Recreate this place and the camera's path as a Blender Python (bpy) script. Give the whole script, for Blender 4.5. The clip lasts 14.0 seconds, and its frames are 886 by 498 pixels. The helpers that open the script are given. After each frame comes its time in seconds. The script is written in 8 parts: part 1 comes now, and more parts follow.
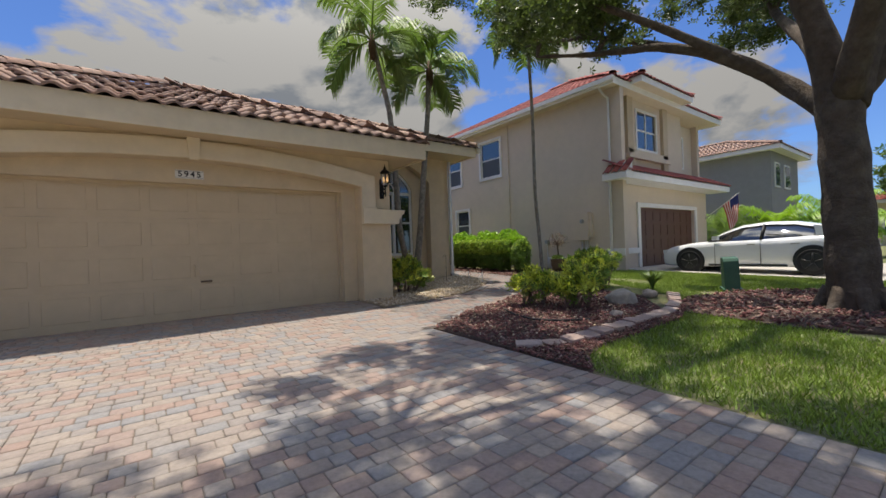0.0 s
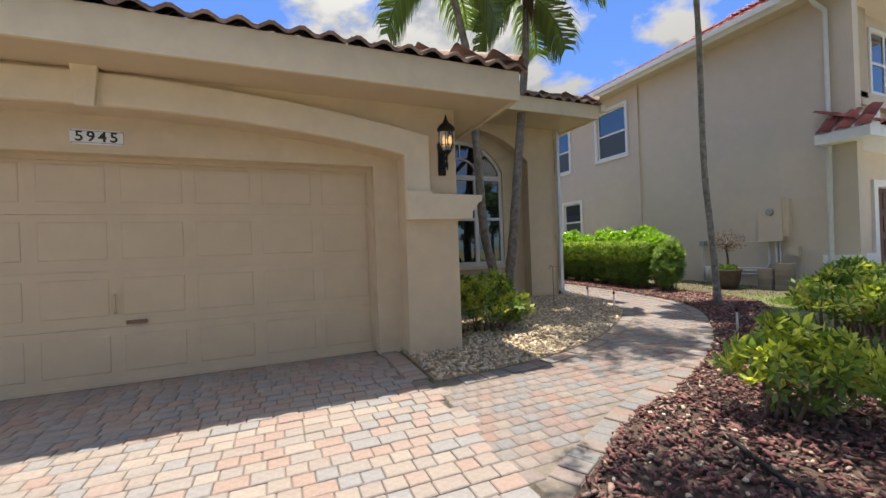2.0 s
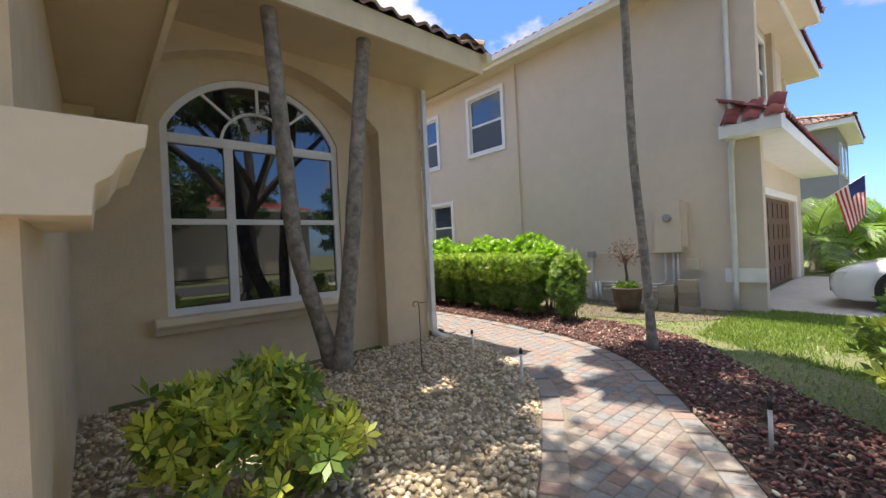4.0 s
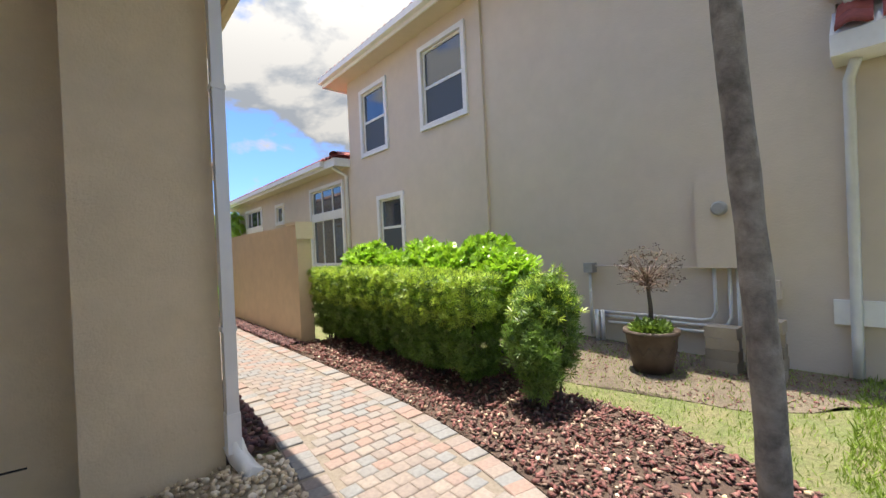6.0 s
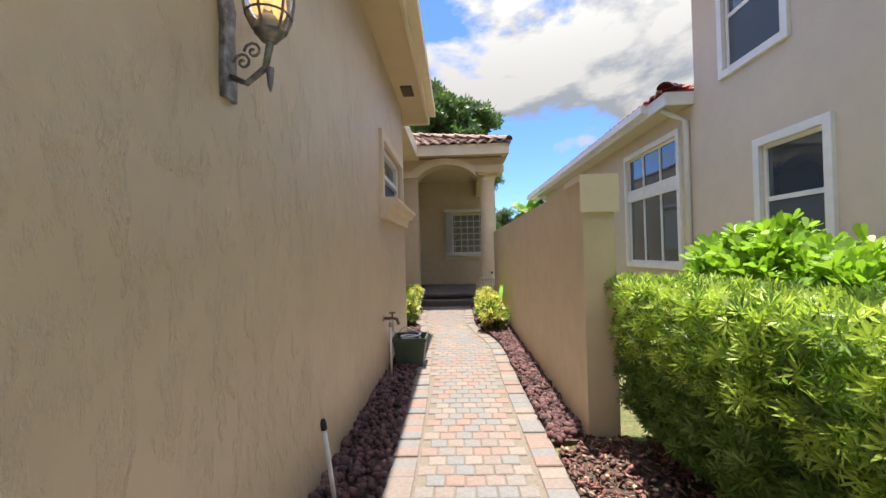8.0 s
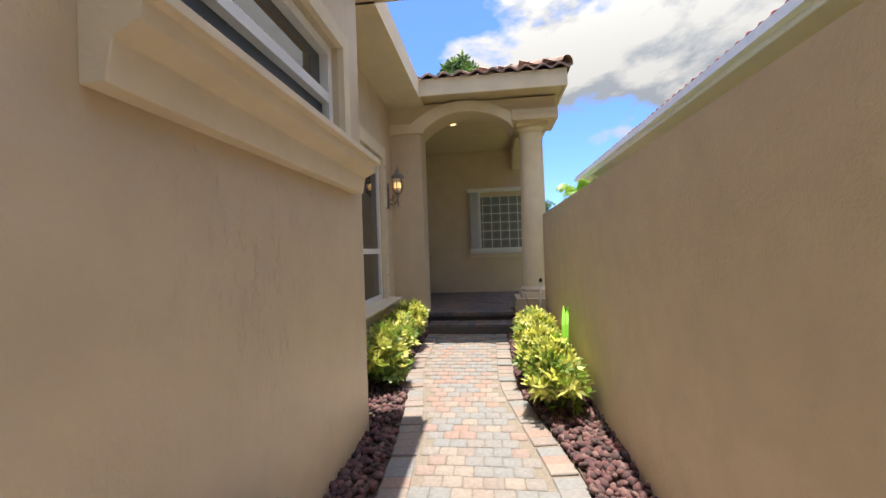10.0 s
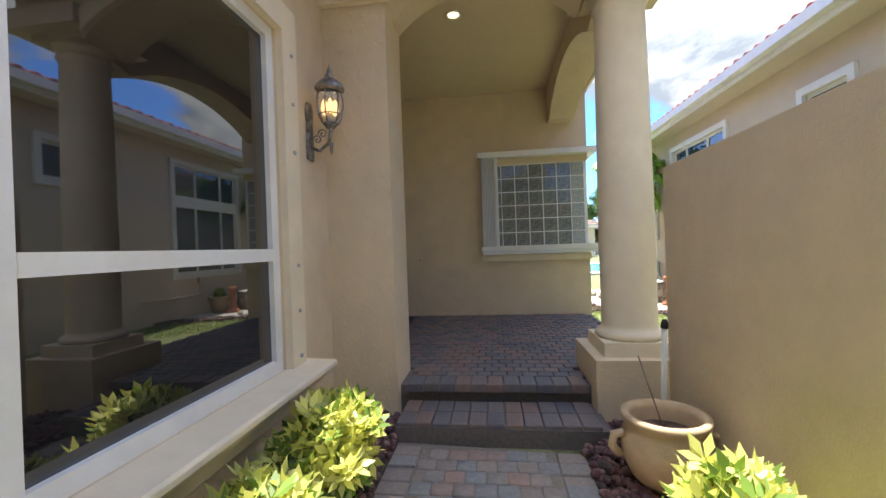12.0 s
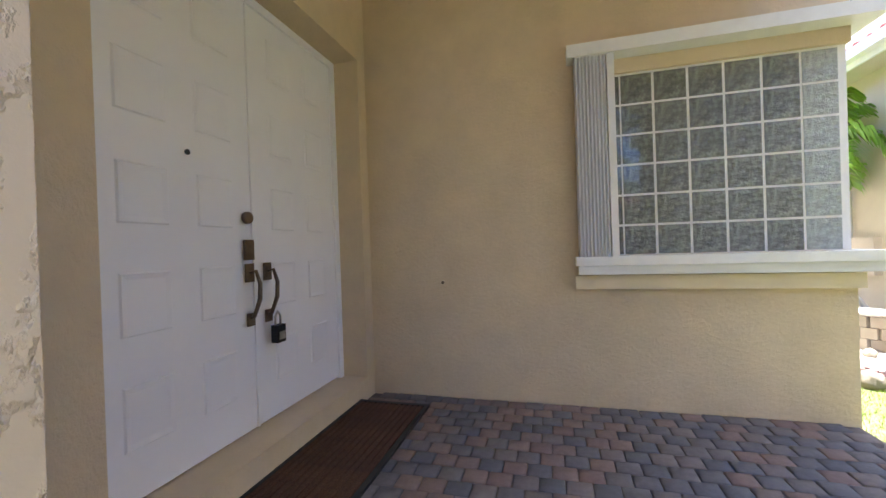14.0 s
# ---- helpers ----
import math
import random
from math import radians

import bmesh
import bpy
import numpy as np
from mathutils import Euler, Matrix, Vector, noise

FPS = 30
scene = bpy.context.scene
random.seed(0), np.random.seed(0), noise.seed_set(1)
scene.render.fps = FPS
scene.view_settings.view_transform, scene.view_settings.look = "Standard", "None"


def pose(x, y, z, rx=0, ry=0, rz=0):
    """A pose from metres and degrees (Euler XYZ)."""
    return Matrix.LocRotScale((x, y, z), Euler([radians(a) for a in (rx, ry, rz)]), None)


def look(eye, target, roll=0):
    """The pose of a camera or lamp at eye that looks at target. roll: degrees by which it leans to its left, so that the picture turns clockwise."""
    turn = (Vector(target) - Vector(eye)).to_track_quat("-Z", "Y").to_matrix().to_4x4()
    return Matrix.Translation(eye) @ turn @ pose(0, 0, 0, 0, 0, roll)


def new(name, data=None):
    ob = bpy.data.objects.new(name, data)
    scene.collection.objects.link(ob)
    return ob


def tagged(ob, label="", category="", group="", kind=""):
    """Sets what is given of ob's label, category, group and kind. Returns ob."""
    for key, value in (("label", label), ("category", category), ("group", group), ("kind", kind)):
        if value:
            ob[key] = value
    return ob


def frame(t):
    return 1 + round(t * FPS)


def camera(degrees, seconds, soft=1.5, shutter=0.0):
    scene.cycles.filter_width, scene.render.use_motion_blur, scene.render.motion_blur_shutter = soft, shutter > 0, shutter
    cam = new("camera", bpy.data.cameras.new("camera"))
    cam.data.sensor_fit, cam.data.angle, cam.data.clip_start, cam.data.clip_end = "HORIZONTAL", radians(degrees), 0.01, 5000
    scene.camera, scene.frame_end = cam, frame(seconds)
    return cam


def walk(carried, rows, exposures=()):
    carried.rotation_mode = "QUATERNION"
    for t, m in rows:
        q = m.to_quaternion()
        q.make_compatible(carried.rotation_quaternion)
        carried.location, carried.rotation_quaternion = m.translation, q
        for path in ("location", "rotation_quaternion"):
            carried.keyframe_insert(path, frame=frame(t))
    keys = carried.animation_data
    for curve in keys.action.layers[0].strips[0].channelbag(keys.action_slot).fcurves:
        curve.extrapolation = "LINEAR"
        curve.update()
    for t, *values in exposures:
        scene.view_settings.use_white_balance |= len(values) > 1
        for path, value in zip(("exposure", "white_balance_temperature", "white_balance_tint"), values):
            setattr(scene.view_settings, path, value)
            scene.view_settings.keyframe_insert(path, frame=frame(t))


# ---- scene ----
cam = camera(95.9, 14.0)
PATH = [
    (0, (1.783, 0.77, 0.973), (2.98, 2.372, 0.967), -2.1),
    (0.5, (2.316, 1.434, 1.003), (3.441, 3.088, 0.999), -2.3),
    (1, (2.913, 2.094, 1.032), (3.9, 3.834, 1.038), -2.4),
    (1.5, (3.429, 2.806, 1.074), (4.264, 4.623, 1.083), -2.4),
    (2, (3.825, 3.65, 1.145), (4.596, 5.496, 1.149), -2.1),
    (2.5, (4.148, 4.527, 1.134), (4.928, 6.369, 1.141), -2.2),
    (3, (4.566, 5.305, 1.206), (5.553, 7.044, 1.212), -2.5),
    (3.5, (5.185, 5.867, 1.29), (6.498, 7.375, 1.289), -2.9),
    (6, (9.034, 7.942, 1.428), (10.355, 9.444, 1.427), -2.7),
    (6.5, (9.602, 8.659, 1.395), (10.599, 10.393, 1.406), -2.7),
    (7, (10.006, 9.362, 1.407), (10.59, 11.275, 1.43), -2.4),
    (7.5, (10.28, 10.205, 1.415), (10.456, 12.197, 1.439), -2.2),
    (8, (10.491, 11.118, 1.419), (10.421, 13.116, 1.44), -1.5),
    (8.5, (10.578, 12.087, 1.392), (10.444, 14.083, 1.416), -1.9),
    (9, (10.622, 13.013, 1.388), (10.45, 15.005, 1.41), -2.0),
    (11.5, (10.374, 17.095, 1.449), (10.103, 19.077, 1.439), -1.9),
    (12, (10.291, 18.039, 1.437), (10.041, 20.023, 1.432), -2.0),
    (12.5, (10.287, 18.954, 1.43), (10.063, 20.942, 1.428), -2.2),
    (13, (10.265, 19.8, 1.444), (10.083, 21.792, 1.434), -1.9),
    (13.5, (10.17, 20.521, 1.474), (9.961, 22.51, 1.456), -1.6),
    (14, (9.979, 21.202, 1.525), (9.446, 23.129, 1.516), -1.9),
]
EXPOSURES = [(0.0, 1.12, 7000, 10), (1.5, 1.45, 6950, 10), (3.0, 2.0, 7000, 10), (4.5, 2.05, 7000, 10), (6.5, 2.1, 7050, 10), (7.5, 2.05, 6850, 11), (9.0, 2.08, 6950, 10), (11.5, 2.42, 6650, 10), (12.5, 3.1, 6350, 7), (13.1, 3.15, 6400, 9), (13.5, 3.0, 6300, 10), (14.0, 3.75, 6350, 12)]
walk(cam, [(t, look(e, g, r)) for t, e, g, r in PATH], EXPOSURES)

# ---------------- world, sun, exposure ----------------
SUN_DIR = Vector((0.03, 0.13, 1.0)).normalized()
world = bpy.data.worlds.new("world")
scene.world = world
world.use_nodes = True
wn, wl = world.node_tree.nodes, world.node_tree.links
wn.clear()
w_out, w_bg = wn.new("ShaderNodeOutputWorld"), wn.new("ShaderNodeBackground")
sky = wn.new("ShaderNodeTexSky")
sky.sky_type, sky.sun_disc = "NISHITA", False
sky.sun_elevation, sky.sun_rotation = math.asin(SUN_DIR.z), math.atan2(SUN_DIR.x, SUN_DIR.y)
sky.air_density, sky.dust_density, sky.ozone_density = 1.0, 0.6, 2.0
tc = wn.new("ShaderNodeTexCoord")
sep = wn.new("ShaderNodeSeparateXYZ")
wl.new(tc.outputs["Generated"], sep.inputs[0])


def wmath(op, a, b):
    n = wn.new("ShaderNodeMath")
    n.operation = op
    for i, v in enumerate((a, b)):
        if isinstance(v, (int, float)):
            n.inputs[i].default_value = v
        else:
            wl.new(v, n.inputs[i])
    return n.outputs[0]


comb = wn.new("ShaderNodeCombineXYZ")
wl.new(sep.outputs[0], comb.inputs[0])
wl.new(sep.outputs[1], comb.inputs[1])
wl.new(wmath("MULTIPLY", sep.outputs[2], 1.9), comb.inputs[2])


def cloud_noise(offset):
    shift = wn.new("ShaderNodeVectorMath")
    shift.operation = "ADD"
    shift.inputs[1].default_value = offset
    wl.new(comb.outputs[0], shift.inputs[0])
    cn = wn.new("ShaderNodeTexNoise")
    cn.inputs["Scale"].default_value, cn.inputs["Detail"].default_value = 2.5, 12.0
    cn.inputs["Roughness"].default_value, cn.inputs["Distortion"].default_value = 0.55, 0.15
    wl.new(shift.outputs[0], cn.inputs["Vector"])
    return cn.outputs["Fac"]


here, above = cloud_noise((3.1, 7.4, 0.6)), cloud_noise((3.1, 7.4, 0.69))
cover = wn.new("ShaderNodeValToRGB")
cover.color_ramp.elements[0].position, cover.color_ramp.elements[1].position = 0.497, 0.555
wl.new(here, cover.inputs["Fac"])
# lit tops and greyer undersides, brighter toward the sun overhead
relief = wmath("ADD", wmath("MULTIPLY", wmath("SUBTRACT", here, above), 4.6), 0.58)
body = wn.new("ShaderNodeValToRGB")
body.color_ramp.elements[0].position, body.color_ramp.elements[1].position = 0.25, 0.62
body.color_ramp.elements[0].color, body.color_ramp.elements[1].color = (1.45, 1.63, 1.92, 1), (2.75, 2.8, 2.85, 1)
wl.new(relief, body.inputs["Fac"])
near_sun = wmath("ADD", wmath("MULTIPLY", wmath("POWER", wmath("MAXIMUM", sep.outputs[2], 0.0), 4.0), 3.2), 0.40)
bright = wn.new("ShaderNodeVectorMath")
bright.operation = "SCALE"
wl.new(body.outputs["Color"], bright.inputs[0])
wl.new(near_sun, bright.inputs["Scale"])
skygain = wn.new("ShaderNodeMix")
skygain.data_type, skygain.blend_type = "RGBA", "MULTIPLY"
skygain.inputs["Factor"].default_value = 1.0
skygain.inputs["B"].default_value = (0.20, 0.30, 0.49, 1)
wl.new(sky.outputs[0], skygain.inputs["A"])
wmix = wn.new("ShaderNodeMix")
wmix.data_type = "RGBA"
wl.new(cover.outputs["Color"], wmix.inputs["Factor"])
wl.new(skygain.outputs["Result"], wmix.inputs["A"])
wl.new(bright.outputs[0], wmix.inputs["B"])
wl.new(wmix.outputs["Result"], w_bg.inputs["Color"])
w_bg.inputs["Strength"].default_value = 0.15
wl.new(w_bg.outputs[0], w_out.inputs["Surface"])

sun_data = bpy.data.lights.new("sun", "SUN")
sun_data.energy, sun_data.angle, sun_data.color = 2.4, radians(0.55), (1.0, 0.955, 0.88)
sun = new("sun", sun_data)
sun.matrix_world = look(SUN_DIR * 40, (0, 0, 0))


# ---------------- materials ----------------
def material(name, base, rough=0.8, metal=0.0, grain=None, stain=None, bump=None, spec=0.5, rand=0.0, coat=0.0, rand_island=False, sheen=0.0):
    """base: linear colour. grain: (scale, amount). stain: (scale, colour, amount). bump: (scale, strength, distance)."""
    m = bpy.data.materials.new(name)
    m.use_nodes = True
    nt = m.node_tree
    n, l = nt.nodes, nt.links
    p = n["Principled BSDF"]
    p.inputs["Roughness"].default_value, p.inputs["Metallic"].default_value = rough, metal
    p.inputs["Specular IOR Level"].default_value = spec
    p.inputs["Coat Weight"].default_value = coat
    co = n.new("ShaderNodeTexCoord").outputs["Object"]
    rgb = n.new("ShaderNodeRGB")
    rgb.outputs[0].default_value = (*base, 1)
    col = rgb.outputs[0]

    def noise_tex(scale, detail=4.0, r=0.6):
        t = n.new("ShaderNodeTexNoise")
        t.inputs["Scale"].default_value, t.inputs["Detail"].default_value, t.inputs["Roughness"].default_value = scale, detail, r
        l.new(co, t.inputs["Vector"])
        return t.outputs["Fac"]

    def remap(v, a, b, lo, hi):
        t = n.new("ShaderNodeMapRange")
        t.inputs[1].default_value, t.inputs[2].default_value, t.inputs[3].default_value, t.inputs[4].default_value = a, b, lo, hi
        l.new(v, t.inputs[0])
        return t.outputs[0]

    def scaled(c, f):
        t = n.new("ShaderNodeHueSaturation")
        l.new(c, t.inputs["Color"])
        l.new(f, t.inputs["Value"])
        return t.outputs["Color"]

    if stain:
        sc, sc_col, amt = stain
        mx = n.new("ShaderNodeMix")
        mx.data_type = "RGBA"
        mx.inputs["B"].default_value = (*sc_col, 1)
        l.new(remap(noise_tex(sc, 6.0, 0.65), 0.42, 0.72, 0.0, amt), mx.inputs["Factor"])
        l.new(col, mx.inputs["A"])
        col = mx.outputs["Result"]
    if grain:
        col = scaled(col, remap(noise_tex(grain[0]), 0.3, 0.7, 1 - grain[1], 1 + grain[1]))
    if rand:
        if rand_island:
            src = n.new("ShaderNodeNewGeometry").outputs["Random Per Island"]
        else:
            src = n.new("ShaderNodeObjectInfo").outputs["Random"]
        col = scaled(col, remap(src, 0, 1, 1 - rand, 1 + rand))
    l.new(col, p.inputs["Base Color"])
    if bump:
        b = n.new("ShaderNodeBump")
        b.inputs["Strength"].default_value, b.inputs["Distance"].default_value = bump[1], bump[2]
        l.new(noise_tex(bump[0], 5.0, 0.7), b.inputs["Height"])
        l.new(b.outputs[0], p.inputs["Normal"])
    return m


def pieces_material(name, colours, rough=0.85, island=False, grain=(60, 0.15), bump=(140, 0.35, 0.004), stain=None):
    """A material whose pieces each take one of the colours at random."""
    m = material(name, colours[0], rough, grain=grain, bump=bump, stain=stain)
    n, l = m.node_tree.nodes, m.node_tree.links
    if island:
        src = n.new("ShaderNodeNewGeometry").outputs["Random Per Island"]
    else:
        src = n.new("ShaderNodeObjectInfo").outputs["Random"]
    ramp = n.new("ShaderNodeValToRGB")
    ramp.color_ramp.interpolation = "CONSTANT"
    e = ramp.color_ramp.elements
    e[0].color = (*colours[0], 1)
    e[1].position, e[1].color = 1 / len(colours), (*colours[1], 1)
    for i in range(2, len(colours)):
        e.new(i / len(colours)).color = (*colours[i], 1)
    l.new(src, ramp.inputs[0])
    rgb = next(x for x in n if x.type == "RGB")
    for lk in list(rgb.outputs[0].links):
        l.new(ramp.outputs[0], lk.to_socket)
    return m


def leaf_material(name, base, rand=0.35, rough=0.45, trans=0.35):
    m = material(name, base, rough, rand=rand, rand_island=True)
    n, l = m.node_tree.nodes, m.node_tree.links
    p, out = n["Principled BSDF"], n["Material Output"]
    tr, mx = n.new("ShaderNodeBsdfTranslucent"), n.new("ShaderNodeMixShader")
    mx.inputs[0].default_value = trans
    src = p.inputs["Base Color"].links[0].from_socket
    hs = n.new("ShaderNodeHueSaturation")
    hs.inputs["Value"].default_value, hs.inputs["Saturation"].default_value = 1.5, 1.1
    l.new(src, hs.inputs["Color"])
    l.new(hs.outputs[0], tr.inputs["Color"])
    l.new(p.outputs[0], mx.inputs[1])
    l.new(tr.outputs[0], mx.inputs[2])
    l.new(mx.outputs[0], out.inputs["Surface"])
    return m


def glass_pane(name, tint, rough=0.02):
    """Dark window glass: a deep coloured body under a clear glossy face."""
    m = material(name, tint, rough, spec=0.5)
    m.node_tree.nodes["Principled BSDF"].inputs["IOR"].default_value = 2.1
    return m


def knockdown(m, ridge_scale, tall, height, fine, edge, least=0.1):
    """Trowelled stucco: patches of flattened ridges drawn up the wall over a fine grain."""
    n, l = m.node_tree.nodes, m.node_tree.links
    co = n.new("ShaderNodeTexCoord").outputs["Object"]
    mp = n.new("ShaderNodeMapping")
    mp.inputs["Scale"].default_value = (1.0, 1.0, tall)
    l.new(co, mp.inputs["Vector"])

    def tex(scale, detail, rough, vec):
        t = n.new("ShaderNodeTexNoise")
        t.inputs["Scale"].default_value, t.inputs["Detail"].default_value, t.inputs["Roughness"].default_value = scale, detail, rough
        l.new(vec, t.inputs["Vector"])
        return t.outputs["Fac"]

    def ramp(v, a, b, lo, hi):
        t = n.new("ShaderNodeMapRange")
        t.interpolation_type = "SMOOTHSTEP"
        t.inputs[1].default_value, t.inputs[2].default_value, t.inputs[3].default_value, t.inputs[4].default_value = a, b, lo, hi
        l.new(v, t.inputs[0])
        return t.outputs[0]

    def mth(op, a, b):
        t = n.new("ShaderNodeMath")
        t.operation = op
        for i, v in enumerate((a, b)):
            if isinstance(v, (int, float)):
                t.inputs[i].default_value = v
            else:
                l.new(v, t.inputs[i])
        return t.outputs[0]

    ridges = ramp(tex(ridge_scale, 5.0, 0.62, mp.outputs[0]), edge[0], edge[1], 0.0, 1.0)
    where = ramp(tex(0.9, 2.0, 0.5, co), 0.40, 0.62, least, 1.0)
    wave = tex(2.2, 2.0, 0.5, co)
    h = mth("ADD", mth("ADD", mth("MULTIPLY", ridges, where), mth("MULTIPLY", wave, 1.8)), mth("MULTIPLY", tex(55, 4.0, 0.6, co), fine))
    b = n.new("ShaderNodeBump")
    b.inputs["Strength"].default_value, b.inputs["Distance"].default_value = 0.75, height
    l.new(h, b.inputs["Height"])
    l.new(b.outputs[0], n["Principled BSDF"].inputs["Normal"])
    return m


M = {}
M["stucco"] = material("tan_stucco", (0.67, 0.54, 0.36), 0.85, grain=(5, 0.05), stain=(1.1, (0.53, 0.44, 0.31), 0.45), bump=(38, 0.55, 0.012))
M["rough_stucco"] = knockdown(material("rough_tan_stucco", (0.62, 0.495, 0.33), 0.42, grain=(4, 0.05), stain=(0.9, (0.52, 0.43, 0.30), 0.5)), 9.0, 0.5, 0.011, 0.18, (0.48, 0.66))
M["pier_stucco"] = knockdown(material("trowelled_pier_stucco", (0.64, 0.52, 0.35), 0.6, grain=(4, 0.05), stain=(0.9, (0.53, 0.44, 0.31), 0.4)), 22.0, 0.7, 0.006, 0.3, (0.53, 0.63), 0.55)
M["cream"] = material("cream_trim", (0.77, 0.66, 0.48), 0.8, grain=(6, 0.04), stain=(2.0, (0.55, 0.45, 0.30), 0.25), bump=(45, 0.35, 0.006))
M["soffit"] = material("soffit_paint", (0.6, 0.485, 0.32), 0.85, grain=(3, 0.04), bump=(30, 0.2, 0.005))
M["garage"] = material("garage_door_paint", (0.63, 0.505, 0.335), 0.55, grain=(4, 0.04), stain=(1.6, (0.54, 0.435, 0.29), 0.35), bump=(60, 0.1, 0.003))
M["white"] = material("white_paint", (0.80, 0.79, 0.76), 0.5, grain=(8, 0.04), stain=(3.0, (0.62, 0.60, 0.55), 0.3), bump=(70, 0.12, 0.002))
M["door_white"] = material("white_door_paint", (0.87, 0.87, 0.89), 0.35, grain=(3, 0.02), bump=(90, 0.06, 0.001))
M["alu"] = material("white_aluminium", (0.72, 0.72, 0.72), 0.4, metal=0.25, grain=(10, 0.05), stain=(5, (0.5, 0.49, 0.46), 0.35))
M["ncream"] = material("neighbour_stucco", (0.65, 0.555, 0.445), 0.92, grain=(4, 0.03), stain=(0.7, (0.55, 0.475, 0.375), 0.4), bump=(40, 0.45, 0.010))
M["ntan"] = material("neighbour_tan_band", (0.50, 0.41, 0.29), 0.9, grain=(4, 0.04), bump=(40, 0.4, 0.008))
M["grey_house"] = material("grey_stucco", (0.27, 0.27, 0.28), 0.9, grain=(3, 0.05), bump=(40, 0.4, 0.008))
M["glass"] = glass_pane("dark_window_glass", (0.012, 0.013, 0.015))
M["nglass"] = glass_pane("blue_window_glass", (0.03, 0.05, 0.075))
M["screen"] = material("insect_screen", (0.07, 0.085, 0.10), 0.55, grain=(200, 0.2))
M["black"] = material("black_cast_metal", (0.018, 0.016, 0.015), 0.45, metal=0.6, grain=(40, 0.2), bump=(90, 0.3, 0.002))
M["pewter"] = material("weathered_pewter_metal", (0.16, 0.15, 0.14), 0.5, metal=0.7, grain=(30, 0.3), stain=(14, (0.5, 0.49, 0.47), 0.7), bump=(90, 0.3, 0.002))
M["bronze"] = material("aged_bronze", (0.17, 0.13, 0.095), 0.38, metal=0.9, grain=(30, 0.2))
M["steel"] = material("brushed_steel", (0.45, 0.44, 0.42), 0.35, metal=0.9, grain=(50, 0.1))
M["pvc"] = material("white_pvc", (0.72, 0.70, 0.66), 0.5, grain=(12, 0.06))
M["grey_plastic"] = material("grey_plastic", (0.33, 0.33, 0.32), 0.6, grain=(12, 0.08))
M["green_plastic"] = material("green_plastic", (0.055, 0.085, 0.055), 0.5, grain=(6, 0.1), stain=(5, (0.12, 0.13, 0.09), 0.4))
M["util_green"] = material("utility_green_paint", (0.045, 0.13, 0.085), 0.5, grain=(6, 0.1), stain=(4, (0.10, 0.17, 0.12), 0.3))
M["hose"] = material("black_rubber", (0.012, 0.012, 0.012), 0.6, grain=(20, 0.1))
M["mat_brown"] = material("brown_coir", (0.06, 0.026, 0.014), 0.95, grain=(90, 0.35), stain=(4, (0.12, 0.05, 0.02), 0.5), bump=(160, 0.6, 0.004))
M["plate"] = material("white_ceramic_tile", (0.78, 0.77, 0.73), 0.25, grain=(20, 0.03))
M["ink"] = material("black_paint", (0.02, 0.02, 0.02), 0.5)
M["oak_bark"] = material("oak_bark", (0.095, 0.072, 0.055), 0.95, grain=(7, 0.3), stain=(2.5, (0.17, 0.15, 0.125), 0.6), bump=(9, 1.0, 0.06))
M["palm_bark"] = material("grey_palm_trunk", (0.31, 0.275, 0.23), 0.9, grain=(9, 0.3), stain=(11, (0.10, 0.085, 0.07), 0.85), bump=(20, 0.7, 0.012))
M["dry"] = material("dry_frond_fibre", (0.10, 0.06, 0.035), 0.95, grain=(40, 0.3))
M["twig"] = material("dry_twigs", (0.22, 0.15, 0.12), 0.9, grain=(30, 0.3))
M["oak_leaf"] = leaf_material("oak_leaves", (0.085, 0.12, 0.034))
M["far_leaf"] = leaf_material("far_tree_leaves", (0.075, 0.13, 0.035))
M["palm_leaf"] = leaf_material("palm_fronds", (0.155, 0.235, 0.06), rand=0.25)
M["bright_palm"] = leaf_material("young_palm_fronds", (0.22, 0.36, 0.05), rand=0.25)
M["hedge_leaf"] = leaf_material("podocarpus_leaves", (0.135, 0.225, 0.05), rand=0.4)
# new tips, with the sun on the hedge top mixed into their colour
M["hedge_tip_lit"] = leaf_material("sunlit_new_podocarpus_tips", (0.40, 0.52, 0.10), rand=0.25)
M["clusia_leaf"] = leaf_material("broad_bright_leaves", (0.25, 0.41, 0.06), rand=0.3, rough=0.35)
M["varieg"] = leaf_material("variegated_leaves", (0.56, 0.56, 0.17), rand=0.35)
M["shrub_leaf"] = leaf_material("shrub_leaves", (0.16, 0.245, 0.05), rand=0.4)
M["shrub_lime"] = leaf_material("lime_shrub_leaves", (0.50, 0.54, 0.10), rand=0.35)
M["strap_leaf"] = leaf_material("bright_strap_leaf", (0.22, 0.52, 0.03), rand=0.1)
M["blade"] = leaf_material("grass_blades", (0.20, 0.285, 0.05), rand=0.4, trans=0.25)
M["lawn"] = material("lawn_soil_and_thatch", (0.13, 0.155, 0.055), 0.95, grain=(30, 0.35), stain=(2.4, (0.24, 0.19, 0.115), 0.8), bump=(60, 0.8, 0.02))
# soil of the beds; also the dark of the rooms behind the windows
M["soil"] = material("dark_soil_and_room_dark", (0.085, 0.055, 0.042), 0.95, grain=(25, 0.35), stain=(2.0, (0.15, 0.10, 0.08), 0.5), bump=(60, 0.8, 0.02))
M["gravel_sand"] = material("sandy_bed", (0.30, 0.24, 0.16), 0.95, grain=(25, 0.25), bump=(70, 0.8, 0.015))
M["sand"] = material("bare_sandy_soil", (0.15, 0.122, 0.088), 0.95, grain=(30, 0.3), stain=(2.2, (0.085, 0.068, 0.05), 0.8), bump=(50, 0.7, 0.015))
